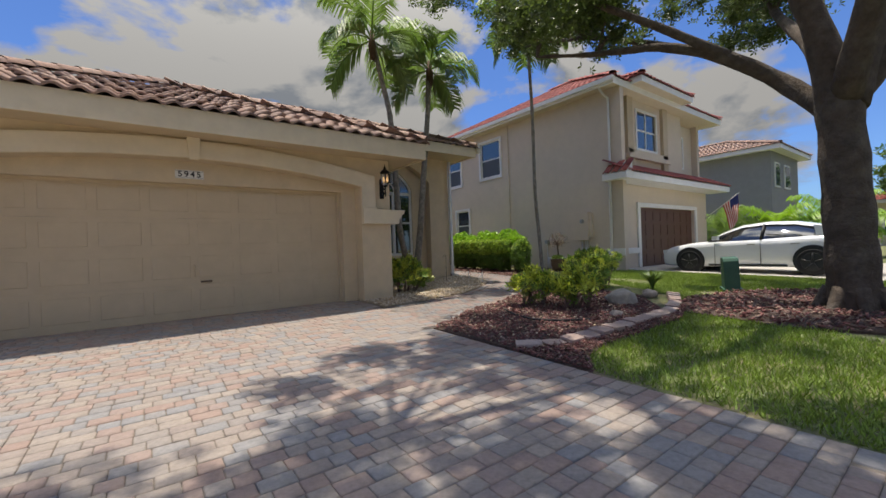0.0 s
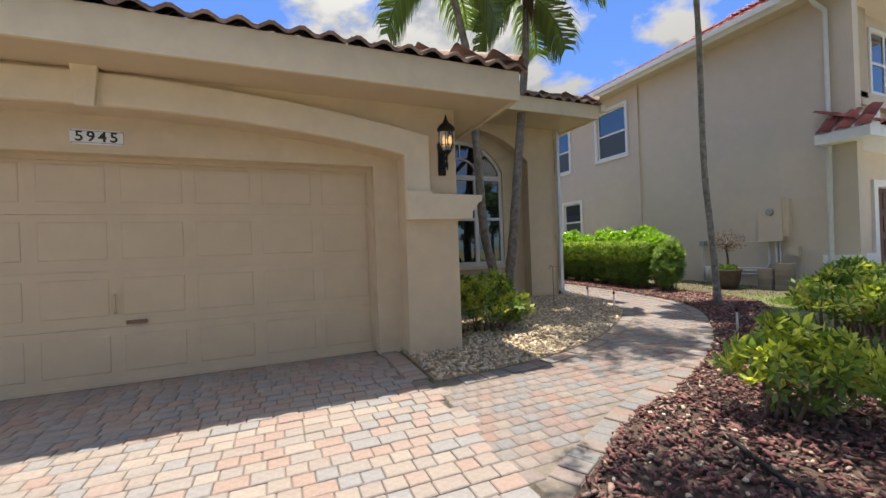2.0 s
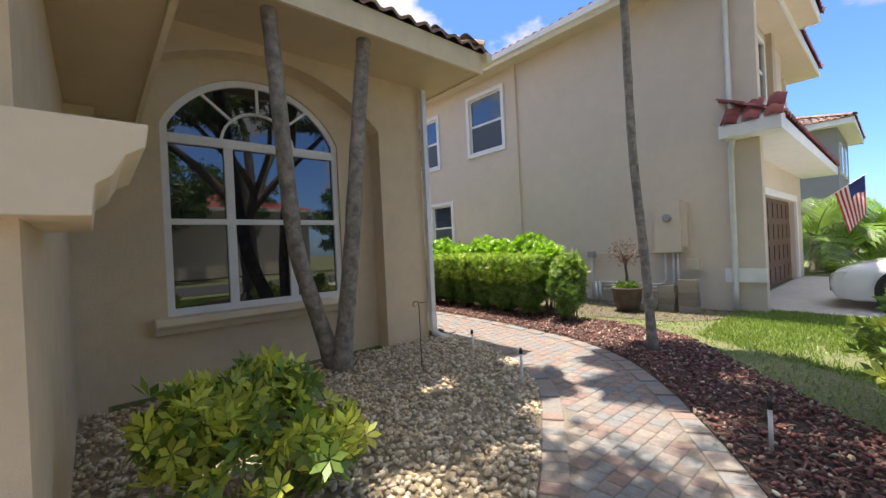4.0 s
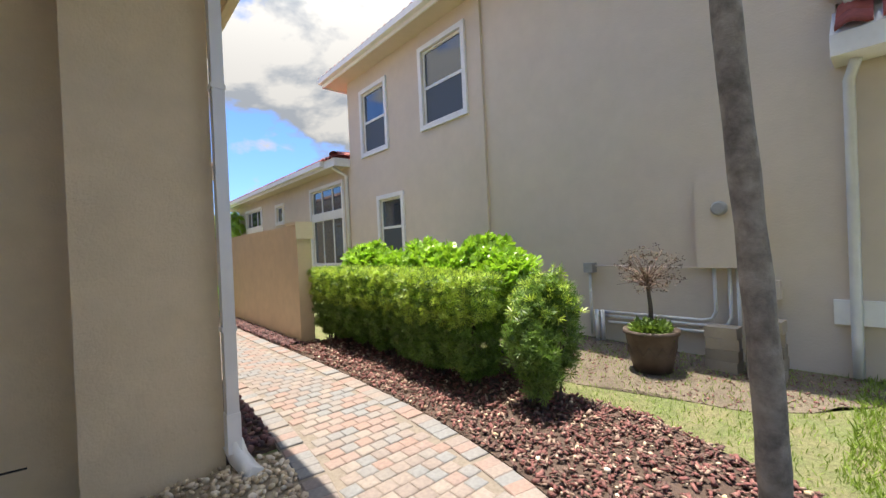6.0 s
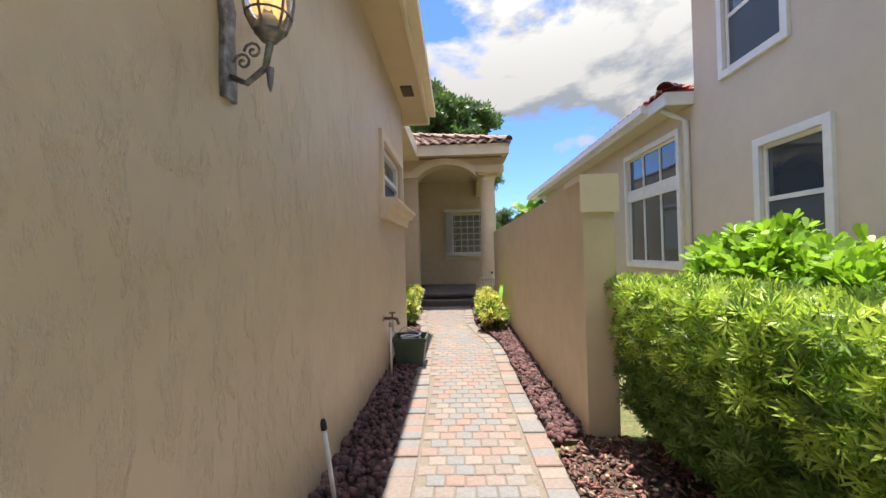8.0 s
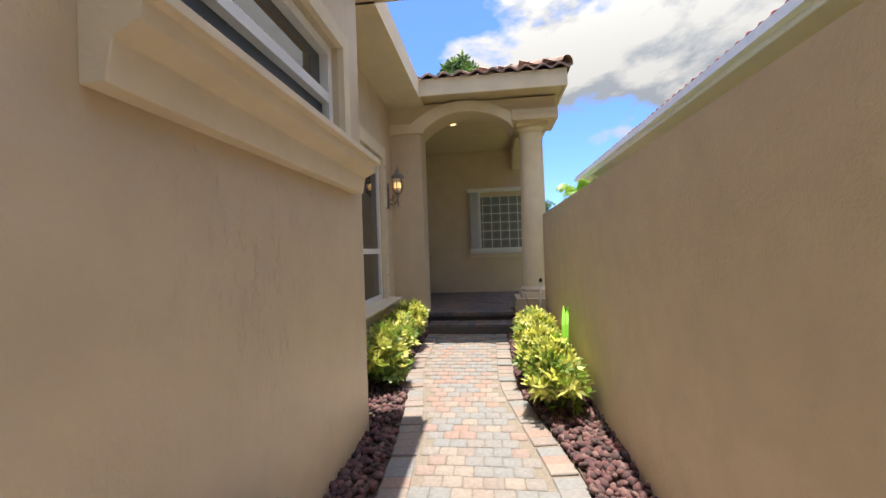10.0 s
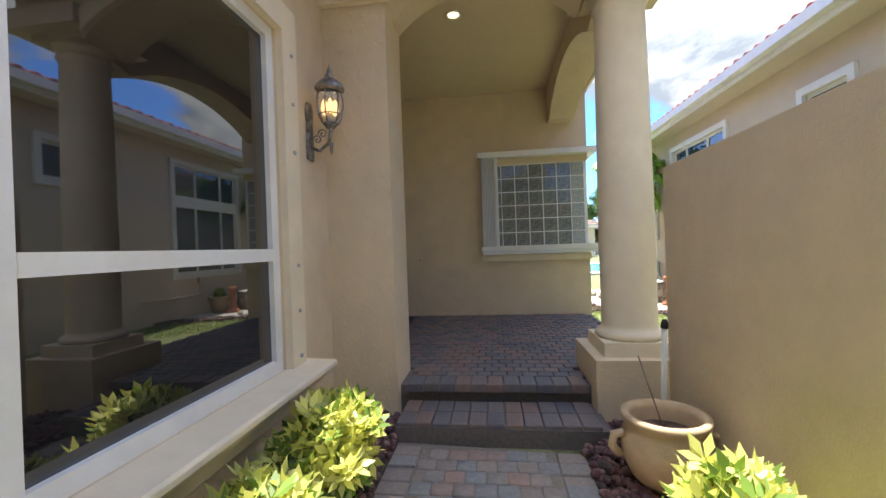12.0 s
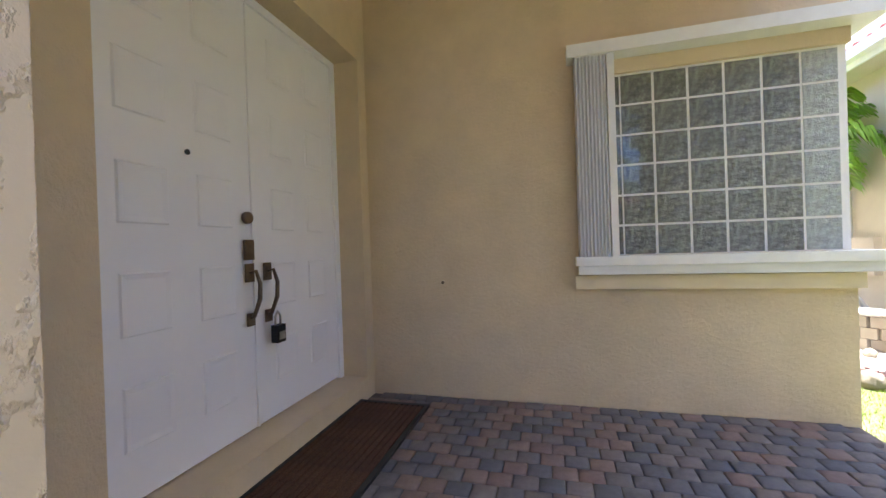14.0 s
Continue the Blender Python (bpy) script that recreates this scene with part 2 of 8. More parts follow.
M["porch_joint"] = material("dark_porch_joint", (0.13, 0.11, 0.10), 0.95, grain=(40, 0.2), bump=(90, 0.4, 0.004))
M["joint"] = material("paver_joint_sand", (0.19, 0.16, 0.13), 0.95, grain=(40, 0.2), bump=(90, 0.4, 0.004))
M["asphalt"] = material("asphalt", (0.055, 0.055, 0.055), 0.9, grain=(60, 0.3), bump=(120, 0.5, 0.006))
M["concrete"] = material("concrete", (0.46, 0.43, 0.38), 0.85, grain=(8, 0.08), stain=(1.2, (0.30, 0.27, 0.23), 0.4), bump=(60, 0.3, 0.004))
M["block"] = material("old_concrete_block", (0.36, 0.31, 0.24), 0.9, rand=0.3, grain=(10, 0.15), stain=(5, (0.18, 0.16, 0.14), 0.6), bump=(50, 0.6, 0.01))
M["terracotta"] = material("terracotta", (0.42, 0.16, 0.075), 0.8, grain=(10, 0.15), bump=(50, 0.3, 0.004))
M["pot_brown"] = material("glazed_brown_pot", (0.075, 0.052, 0.04), 0.6, grain=(8, 0.2), stain=(5, (0.15, 0.115, 0.09), 0.5), bump=(40, 0.4, 0.006))
M["urn"] = material("cast_sandstone_urn", (0.44, 0.33, 0.20), 0.85, grain=(12, 0.12), stain=(4, (0.28, 0.2, 0.13), 0.5), bump=(60, 0.5, 0.006))
M["brown_door"] = material("brown_garage_door", (0.115, 0.05, 0.035), 0.5, grain=(5, 0.12))
M["car_paint"] = material("white_car_paint", (0.80, 0.81, 0.82), 0.25, coat=1.0, grain=(2, 0.01))
M["tyre"] = material("tyre_rubber", (0.015, 0.015, 0.015), 0.85, grain=(20, 0.2))
M["pool"] = material("pool_water", (0.10, 0.45, 0.50), 0.08, grain=(3, 0.1), bump=(5, 0.3, 0.03))
M["roof_tile"] = pieces_material("brown_roof_tiles", [(0.33, 0.205, 0.155), (0.38, 0.24, 0.18), (0.26, 0.17, 0.135), (0.42, 0.29, 0.225), (0.30, 0.20, 0.165)], 0.85, True, (14, 0.25), (60, 0.5, 0.005), (3.0, (0.17, 0.12, 0.10), 0.5))
M["roof_tile_piece"] = pieces_material("brown_roof_tile_pieces", [(0.33, 0.205, 0.155), (0.38, 0.24, 0.18), (0.26, 0.17, 0.135), (0.42, 0.29, 0.225), (0.30, 0.20, 0.165)], 0.85, False, (14, 0.25), (60, 0.5, 0.005), (3.0, (0.17, 0.12, 0.10), 0.5))
M["red_tile"] = pieces_material("red_roof_tiles", [(0.33, 0.085, 0.07), (0.28, 0.07, 0.06), (0.38, 0.11, 0.09), (0.24, 0.06, 0.055)], 0.8, True, (14, 0.2), (60, 0.4, 0.005))
M["red_tile_piece"] = pieces_material("red_roof_tile_pieces", [(0.33, 0.085, 0.07), (0.28, 0.07, 0.06), (0.38, 0.11, 0.09), (0.24, 0.06, 0.055)], 0.8, False, (14, 0.2), (60, 0.4, 0.005))
PAVER = [(0.305, 0.228, 0.194), (0.274, 0.239, 0.213), (0.255, 0.239, 0.228), (0.296, 0.247, 0.209), (0.305, 0.217, 0.179), (0.244, 0.236, 0.232), (0.32, 0.27, 0.228), (0.282, 0.232, 0.201)]
M["paver"] = pieces_material("tumbled_pavers", PAVER, 0.85, False, (35, 0.14), (110, 0.4, 0.004), (2.5, (0.33, 0.29, 0.25), 0.3))
M["paver_far"] = pieces_material("tumbled_pavers_field", PAVER, 0.85, True, (35, 0.14), (110, 0.4, 0.004), (2.5, (0.33, 0.29, 0.25), 0.3))
# walk pavers: a darker, greyer set than the drive's
WALKP = [(0.246, 0.176, 0.152), (0.217, 0.193, 0.176), (0.201, 0.193, 0.189), (0.238, 0.193, 0.168), (0.254, 0.172, 0.143), (0.193, 0.193, 0.193), (0.254, 0.213, 0.184), (0.221, 0.18, 0.16)]
M["walk_paver"] = pieces_material("darker_walk_pavers", WALKP, 0.85, False, (35, 0.16), (110, 0.4, 0.004), (2.0, (0.2, 0.18, 0.165), 0.35))
M["walk_paver_far"] = pieces_material("darker_walk_pavers_field", WALKP, 0.85, True, (35, 0.16), (110, 0.4, 0.004), (2.0, (0.2, 0.18, 0.165), 0.35))
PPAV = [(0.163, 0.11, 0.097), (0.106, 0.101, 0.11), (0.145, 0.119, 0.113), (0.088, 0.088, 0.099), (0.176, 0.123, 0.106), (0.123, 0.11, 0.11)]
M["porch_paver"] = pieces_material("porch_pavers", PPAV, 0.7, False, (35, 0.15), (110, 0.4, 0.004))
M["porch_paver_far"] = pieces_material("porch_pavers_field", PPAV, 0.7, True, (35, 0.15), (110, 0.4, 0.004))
M["gravel"] = pieces_material("river_gravel", [(0.58, 0.47, 0.32), (0.44, 0.35, 0.235), (0.62, 0.54, 0.42), (0.36, 0.27, 0.19), (0.52, 0.40, 0.25), (0.60, 0.50, 0.36)], 0.75, True, (40, 0.15), (90, 0.3, 0.003))
M["mulch"] = pieces_material("red_rubber_mulch", [(0.22, 0.085, 0.078), (0.16, 0.07, 0.062), (0.27, 0.12, 0.105), (0.13, 0.072, 0.06), (0.33, 0.23, 0.18), (0.19, 0.078, 0.07), (0.16, 0.10, 0.08)], 0.9, True, (50, 0.25), (90, 0.5, 0.004))
M["lava"] = pieces_material("dark_red_lava_rock", [(0.11, 0.05, 0.052), (0.08, 0.042, 0.045), (0.14, 0.062, 0.06), (0.17, 0.095, 0.088), (0.06, 0.037, 0.037)], 0.9, True, (50, 0.25), (90, 0.6, 0.006))
M["edging"] = pieces_material("pinkish_edging_stone", [(0.42, 0.31, 0.26), (0.37, 0.27, 0.23), (0.46, 0.36, 0.31)], 0.85, False, (12, 0.15), (50, 0.5, 0.008), (4, (0.24, 0.19, 0.16), 0.5))
M["rock"] = pieces_material("pale_rock", [(0.40, 0.35, 0.29), (0.33, 0.28, 0.24)], 0.9, False, (12, 0.2), (40, 0.7, 0.015))


def clear_material(name, colour, rough, alpha_glass=True):
    m = material(name, colour, rough)
    p = m.node_tree.nodes["Principled BSDF"]
    p.inputs["Transmission Weight"].default_value, p.inputs["IOR"].default_value = 0.9, 1.45
    return m


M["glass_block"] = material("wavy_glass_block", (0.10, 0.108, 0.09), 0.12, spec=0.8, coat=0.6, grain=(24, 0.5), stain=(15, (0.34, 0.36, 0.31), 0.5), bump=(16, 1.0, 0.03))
M["glass_corner"] = material("paler_corner_block", (0.34, 0.37, 0.34), 0.15, spec=0.8, coat=0.6, grain=(24, 0.3), bump=(16, 1.0, 0.03))
M["lamp_glass"] = clear_material("clear_lantern_glass", (0.95, 0.93, 0.90), 0.08)
M["bulb"] = material("lit_bulb", (1.0, 0.8, 0.5), 0.4)
_p = M["bulb"].node_tree.nodes["Principled BSDF"]
_p.inputs["Emission Color"].default_value, _p.inputs["Emission Strength"].default_value = (1.0, 0.58, 0.22, 1), 0.3
M["downlight"] = material("lit_downlight_lens", (1.0, 0.85, 0.6), 0.4)
_p = M["downlight"].node_tree.nodes["Principled BSDF"]
_p.inputs["Emission Color"].default_value, _p.inputs["Emission Strength"].default_value = (1.0, 0.66, 0.3, 1), 0.6


# ---------------- helpers ----------------
def box(bm, x0, x1, y0, y1, z0, z1):
    v = [bm.verts.new(c) for c in ((x0, y0, z0), (x1, y0, z0), (x1, y1, z0), (x0, y1, z0), (x0, y0, z1), (x1, y0, z1), (x1, y1, z1), (x0, y1, z1))]
    for f in ((0, 3, 2, 1), (4, 5, 6, 7), (0, 1, 5, 4), (1, 2, 6, 5), (2, 3, 7, 6), (3, 0, 4, 7)):
        bm.faces.new([v[i] for i in f])


def prism(bm, poly, axis, a, b):
    """Extrude a 2D outline along an axis: 'x' takes (y, z), 'y' takes (x, z), 'z' takes (x, y)."""
    def at(p, d):
        return (d, p[0], p[1]) if axis == "x" else (p[0], d, p[1]) if axis == "y" else (p[0], p[1], d)
    lo, hi = [bm.verts.new(at(p, a)) for p in poly], [bm.verts.new(at(p, b)) for p in poly]
    k = len(poly)
    fs = [bm.faces.new(lo), bm.faces.new(hi[::-1])]
    for i in range(k):
        fs.append(bm.faces.new((lo[i], hi[i], hi[(i + 1) % k], lo[(i + 1) % k])))
    bmesh.ops.recalc_face_normals(bm, faces=fs)


def ring(c, u, v, r, n):
    return [c + u * (r * math.cos(2 * math.pi * i / n)) + v * (r * math.sin(2 * math.pi * i / n)) for i in range(n)]


def tube(bm, pts, radii, n=8, cap=True):
    """A round bar through the points; radii is one number or one a point."""
    pts = [Vector(p) for p in pts]
    rr = [radii] * len(pts) if isinstance(radii, (int, float)) else radii
    prev, up = None, Vector((0, 0, 1))
    d0 = (pts[1] - pts[0]).normalized()
    u = d0.cross(up if abs(d0.z) < 0.9 else Vector((1, 0, 0))).normalized()
    for i, p in enumerate(pts):
        d = (pts[min(i + 1, len(pts) - 1)] - pts[max(i - 1, 0)]).normalized()
        u = (u - d * u.dot(d)).normalized()
        w = d.cross(u)
        cur = [bm.verts.new(q) for q in ring(p, u, w, rr[i], n)]
        if prev:
            for j in range(n):
                f = bm.faces.new((prev[j], prev[(j + 1) % n], cur[(j + 1) % n], cur[j]))
                f.smooth = True
        elif cap:
            bm.faces.new(cur[::-1])
        prev = cur
    if cap:
        bm.faces.new(prev)


def lathe(bm, profile, c, n=24, ex=1.0):
    """Turn a (radius, height) outline round the vertical through c."""
    prev = None
    for r, h in profile:
        cur = [bm.verts.new((c[0] + r * math.cos(2 * math.pi * i / n), c[1] + r * ex * math.sin(2 * math.pi * i / n), c[2] + h)) for i in range(n)]
        if prev:
            for j in range(n):
                f = bm.faces.new((prev[j], prev[(j + 1) % n], cur[(j + 1) % n], cur[j]))
                f.smooth = True
        prev = cur
    bmesh.ops.recalc_face_normals(bm, faces=bm.faces[:])


def to_mesh(name, bm, mat, bevel=0.0):
    if bevel:
        es = [e for e in bm.edges if len(e.link_faces) == 2 and e.calc_face_angle(0) > 0.6]
        bmesh.ops.bevel(bm, geom=es, offset=bevel, segments=2, profile=0.6, affect="EDGES", clamp_overlap=True)
    me = bpy.data.meshes.new(name)
    bm.to_mesh(me)
    bm.free()
    if mat:
        me.materials.append(M[mat])
    return me


def part(name, bm, mat, parent, label="", bevel=0.0, kind=""):
    ob = new(name, to_mesh(name, bm, mat, bevel))
    ob.parent = parent
    return tagged(ob, label, "", "", kind)


def solid(name, bm, mat, label="", category="", group="", kind="", bevel=0.0):
    return tagged(new(name, to_mesh(name, bm, mat, bevel)), label, category, group, kind)


def empty(name, label, category, group="", at=(0, 0, 0), kind=""):
    ob = new(name)
    ob.empty_display_size = 0.1
    ob.matrix_basis = Matrix.Translation(at)
    return tagged(ob, label, category, group, kind)


def bmb(fn, *args):
    """A fresh bmesh, filled by fn."""
    bm = bmesh.new()
    fn(bm, *args)
    return bm


def boxes(*bs):
    bm = bmesh.new()
    for b in bs:
        box(bm, *b)
    return bm


def array_mesh(name, v, f, mat, smooth=False):
    """A mesh from number arrays: v (n, 3), f (m, 3 or 4)."""
    me = bpy.data.meshes.new(name)
    v, f = np.asarray(v, dtype=np.float32), np.asarray(f, dtype=np.int32)
    me.vertices.add(len(v))
    me.vertices.foreach_set("co", v.ravel())
    k = f.shape[1]
    me.loops.add(f.size)
    me.loops.foreach_set("vertex_index", f.ravel())
    me.polygons.add(len(f))
    me.polygons.foreach_set("loop_start", np.arange(0, f.size, k, dtype=np.int32))
    me.update(calc_edges=True)
    if smooth:
        me.polygons.foreach_set("use_smooth", np.ones(len(f), dtype=bool))
    me.validate()
    if mat:
        me.materials.append(M[mat])
    return me


def spread(bv, bf, places, turns, sizes):
    """Copies of a small shape as one array: places (n, 3), turns (n, 3, 3), sizes (n,) or (n, 3)."""
    bv, bf = np.asarray(bv, float), np.asarray(bf, int)
    s = np.asarray(sizes, float)
    s = s[:, None, None] if s.ndim == 1 else s[:, None, :]
    v = np.einsum("nij,nkj->nki", turns, bv[None] * s) + np.asarray(places)[:, None, :]
    f = bf[None] + (np.arange(len(places)) * len(bv))[:, None, None]
    return v.reshape(-1, 3), f.reshape(-1, bf.shape[1])


def turns_random(rng, n, tilt=1.0):
    """Random turns; tilt 0 keeps them flat, 1 lets them lie any way."""
    a, b, c = rng.uniform(0, 2 * np.pi, n), rng.normal(0, tilt, n), rng.normal(0, tilt, n)
    ca, sa, cb, sb, cc, sc = np.cos(a), np.sin(a), np.cos(b), np.sin(b), np.cos(c), np.sin(c)
    z, o = np.zeros(n), np.ones(n)
    rz = np.stack([ca, -sa, z, sa, ca, z, z, z, o], 1).reshape(n, 3, 3)
    rx = np.stack([o, z, z, z, cb, -sb, z, sb, cb], 1).reshape(n, 3, 3)
    ry = np.stack([cc, z, sc, z, o, z, -sc, z, cc], 1).reshape(n, 3, 3)
    return rz @ rx @ ry


def inside(poly, x, y):
    """Which of the points lie in the outline."""
    c = np.zeros(len(x), bool)
    k = len(poly)
    for i in range(k):
        (x0, y0), (x1, y1) = poly[i], poly[(i + 1) % k]
        hit = ((y0 > y) != (y1 > y)) & (x < (x1 - x0) * (y - y0) / ((y1 - y0) or 1e-9) + x0)
        c ^= hit
    return c


def ground_z(x, y):
    """The drive falls towards the street; the side walk rises a little, and again before the porch."""
    y = np.asarray(y, float)
    s = np.clip((y - 9.0) / 4.0, 0, 1)
    p = np.clip((y - 18.3) / 2.2, 0, 1) * (np.asarray(x, float) < 11.42)
    return -0.02 * np.clip(7.9 - y, 0, 14) + 0.09 * s * s * (3 - 2 * s) + 0.075 * p * p * (3 - 2 * p)


def gz(x, y):
    return float(ground_z(x, y))


def curve_pts(ctrl, step=0.12):
    """A smooth line through control points, at even steps."""
    p = [Vector((*c, 0)) for c in ctrl]
    out = []
    for i in range(len(p) - 1):
        a, b, c, d = p[max(i - 1, 0)], p[i], p[i + 1], p[min(i + 2, len(p) - 1)]
        k = max(2, int((c - b).length / 0.05))
        for j in range(k):
            t = j / k
            out.append(0.5 * ((2 * b) + (c - a) * t + (2 * a - 5 * b + 4 * c - d) * t * t + (3 * b - a - 3 * c + d) * t ** 3))
    out.append(p[-1])
    even, acc = [out[0]], 0.0
    for a, b in zip(out, out[1:]):
        acc += (b - a).length
        if acc >= step:
            even.append(b)
            acc = 0.0
    return [(v.x, v.y) for v in even]


def arch_line(x0, x1, spring, crown, n=24):
    """Points of a segmental arch from (x0, spring) over the crown to (x1, spring)."""
    h, w = crown - spring, (x1 - x0) / 2
    r = (w * w + h * h) / (2 * h)
    cx, cz = (x0 + x1) / 2, crown - r
    a = math.asin(min(1.0, w / r))
    if h > w:
        a = math.pi - a
    return [(cx + r * math.sin(-a + 2 * a * i / n), cz + r * math.cos(-a + 2 * a * i / n)) for i in range(n + 1)]


# ---------------- ground ----------------
def sheet(name, xs, ys, mat, lift=0.0, label="", category="", kind="structure"):
    X, Y = np.meshgrid(xs, ys)
    Z = ground_z(X, Y) + lift
    v = np.stack([X.ravel(), Y.ravel(), Z.ravel()], 1)
    nx, ny = len(xs), len(ys)
    i = (np.arange(ny - 1)[:, None] * nx + np.arange(nx - 1)[None]).ravel()
    f = np.stack([i, i + 1, i + nx + 1, i + nx], 1)
    return tagged(new(name, array_mesh(name, v, f, mat, True)), label, category, "", kind)


def patch(name, poly, mat, lift, label="", category="", step=0.25):
    """A thin sheet of ground cover within an outline, with a skirt down into the ground."""
    bm = bmesh.new()
    top = bm.faces.new([bm.verts.new((x, y, 0)) for x, y in poly])
    x0, x1 = min(p[0] for p in poly), max(p[0] for p in poly)
    y0, y1 = min(p[1] for p in poly), max(p[1] for p in poly)
    bmesh.ops.triangulate(bm, faces=[top])
    for a in np.arange(y0 + 0.5, y1, 0.6):
        bmesh.ops.bisect_plane(bm, geom=bm.verts[:] + bm.edges[:] + bm.faces[:], plane_co=(0, a, 0), plane_no=(0, 1, 0))
    edge = [e for e in bm.edges if len(e.link_faces) == 1]
    for v in bm.verts:
        v.co.z = gz(v.co.x, v.co.y) + lift
    ret = bmesh.ops.extrude_edge_only(bm, edges=edge)
    for v in ret["geom"]:
        if isinstance(v, bmesh.types.BMVert):
            v.co.z -= 0.12
    bmesh.ops.recalc_face_normals(bm, faces=bm.faces[:])
    return solid(name, bm, mat, label, category, "", "structure")


far_steps = [-400, -150, -60, -30, -20]
sheet("ground", np.array(far_steps + list(np.arange(-12, 41, 1.0)) + [50, 70, 110, 200, 400]), np.array([-400, -150, -60, -30, -18, -12] + list(np.arange(-8, 36, 0.5)) + [40, 50, 70, 110, 200, 400]), "lawn", -0.03, "patchy green lawn with bare sandy spots", "lawn")

WALK_L = curve_pts([(5.05, 6.95), (6.2, 7.07), (7.3, 7.42), (8.2, 7.95), (9.2, 8.75), (9.8, 9.8), (10.02, 11.2), (10.03, 13.0), (10.0, 15.2), (9.86, 17.6), (9.64, 19.0), (9.62, 20.64)], 0.11)
WALK_R = curve_pts([(4.75, 5.0), (5.4, 5.35), (6.05, 5.7), (6.9, 5.95), (8.42, 6.7), (9.6, 7.55), (10.4, 8.3), (10.9, 9.2), (11.12, 10.5), (11.13, 12.4), (11.1, 15.2), (11.08, 16.9), (10.84, 18.3), (10.8, 19.2), (10.8, 20.64)], 0.11)
WALK = WALK_L + WALK_R[::-1]
DRIVE = [(4.72, -5.6), (4.72, 3.0), (4.75, 5.0), (5.0, 5.2), (5.05, 6.95), (5.1, 7.95), (5.1, 8.4), (-4.5, 8.4), (-4.5, -5.6)]
patch("driveway", DRIVE, "joint", -0.012, "paver driveway of pinkish and grey pavers", "driveway")
patch("footpath", WALK, "joint", -0.012, "curved paver walkway with soldier-course borders", "walkway")
GRAVEL = [(5.1, 7.0)] + [p for p in WALK_L if p[1] < 11.0][1:] + [(9.95, 10.9), (5.15, 10.9)]
patch("gravel_bed", GRAVEL, "gravel_sand", 0.006, "bed of tan river gravel by the house", "gravel bed")
MULCH = [(4.78, 3.55), (5.2, 3.25), (6.1, 3.3), (7.4, 3.3), (8.1, 3.7), (9.2, 4.6), (9.5, 6.1), (10.6, 7.1), (11.9, 8.2), (12.35, 9.3), (12.3, 13.9), (11.36, 13.95)] + [p for p in WALK_R if p[1] < 13.9][::-1]
patch("mulch_bed", MULCH, "soil", 0.0, "planting bed of reddish brown mulch", "mulch bed")
LAVA_L = [(9.66, 11.0), (10.0, 11.0)] + [p for p in WALK_L if 11.1 < p[1]] + [(9.6, 20.97), (9.05, 20.97), (9.05, 17.5), (9.66, 17.5)]
patch("lava_strip_house", LAVA_L, "soil", 0.0, "narrow bed of dark red lava rock along the house", "rock bed")
LAVA_R = [p for p in WALK_R if p[1] > 13.9] + [(11.0, 20.7), (11.0, 20.97), (11.45, 20.97), (11.36, 13.95)]
patch("lava_strip_wall", LAVA_R, "soil", 0.0, "narrow bed of dark red lava rock along the wall", "rock bed")
OAKBED = [(8.2, 3.6), (9.4, 3.9), (11.0, 3.6), (12.6, 2.4), (12.4, -0.4), (10.5, -0.9), (8.6, 0.4), (7.9, 2.2)]
patch("tree_bed", OAKBED, "soil", 0.0, "mulch ring round the oak trunk", "mulch bed")
NDRIVE = [(14.9, 8.3), (14.9, -5.6), (22.0, -5.6), (22.0, 8.3)]
patch("neighbour_driveway", NDRIVE, "concrete", -0.005, "pale neighbouring driveway", "driveway")
solid("road", boxes((-200, 200, -13, -5.6, -0.55, -0.275)), "asphalt", "grey asphalt street", "road", "", "structure")
patch("neighbour_path", [(12.6, 26.4), (14.55, 25.5), (14.55, 30), (12.3, 30), (12.1, 28)], "concrete", -0.004, "bare concrete apron beside the neighbouring house", "path")


# ---------------- walls of the house ----------------
def wall(name, polys, axis, a, b, mat, label, bevel=0.0):
    bm = bmesh.new()
    for p in polys:
        prism(bm, p, axis, a, b)
    return solid(name, bm, mat, label, "wall", "", "structure", bevel)


def rect(a0, a1, b0, b1):
    return [(a0, b0), (a1, b0), (a1, b1), (a0, b1)]


GX0, GX1 = -0.31, 5.15
arch_in = arch_line(GX0, GX1, 2.20, 2.46)
wall("wall_garage_front", [rect(-0.95, GX0, -0.1, 2.2), rect(GX1, 5.78, -0.1, 2.2), [(-0.95, 2.2)] + arch_in + [(5.78, 2.2), (5.78, 2.95), (-0.95, 2.95)]], "y", 7.855, 8.12, "stucco", "tan stucco garage front with a broad arch")
wall("wall_garage_inner", [rect(-0.6, -0.02, -0.1, 2.12), rect(4.87, 5.4, -0.1, 2.12), rect(-0.6, 5.4, 2.12, 2.9)], "y", 8.12, 8.36, "stucco", "tan stucco lintel and jambs round the garage door")
wall("wall_garage_side", [rect(8.12, 10.95, -0.1, 3.0)], "x", 5.5, 5.78, "stucco", "tan stucco side wall of the garage")
wall("wall_garage_far", [rect(8.12, 18.0, -0.1, 3.0)], "x", -0.95, -0.7, "stucco", "tan stucco far side wall of the garage")
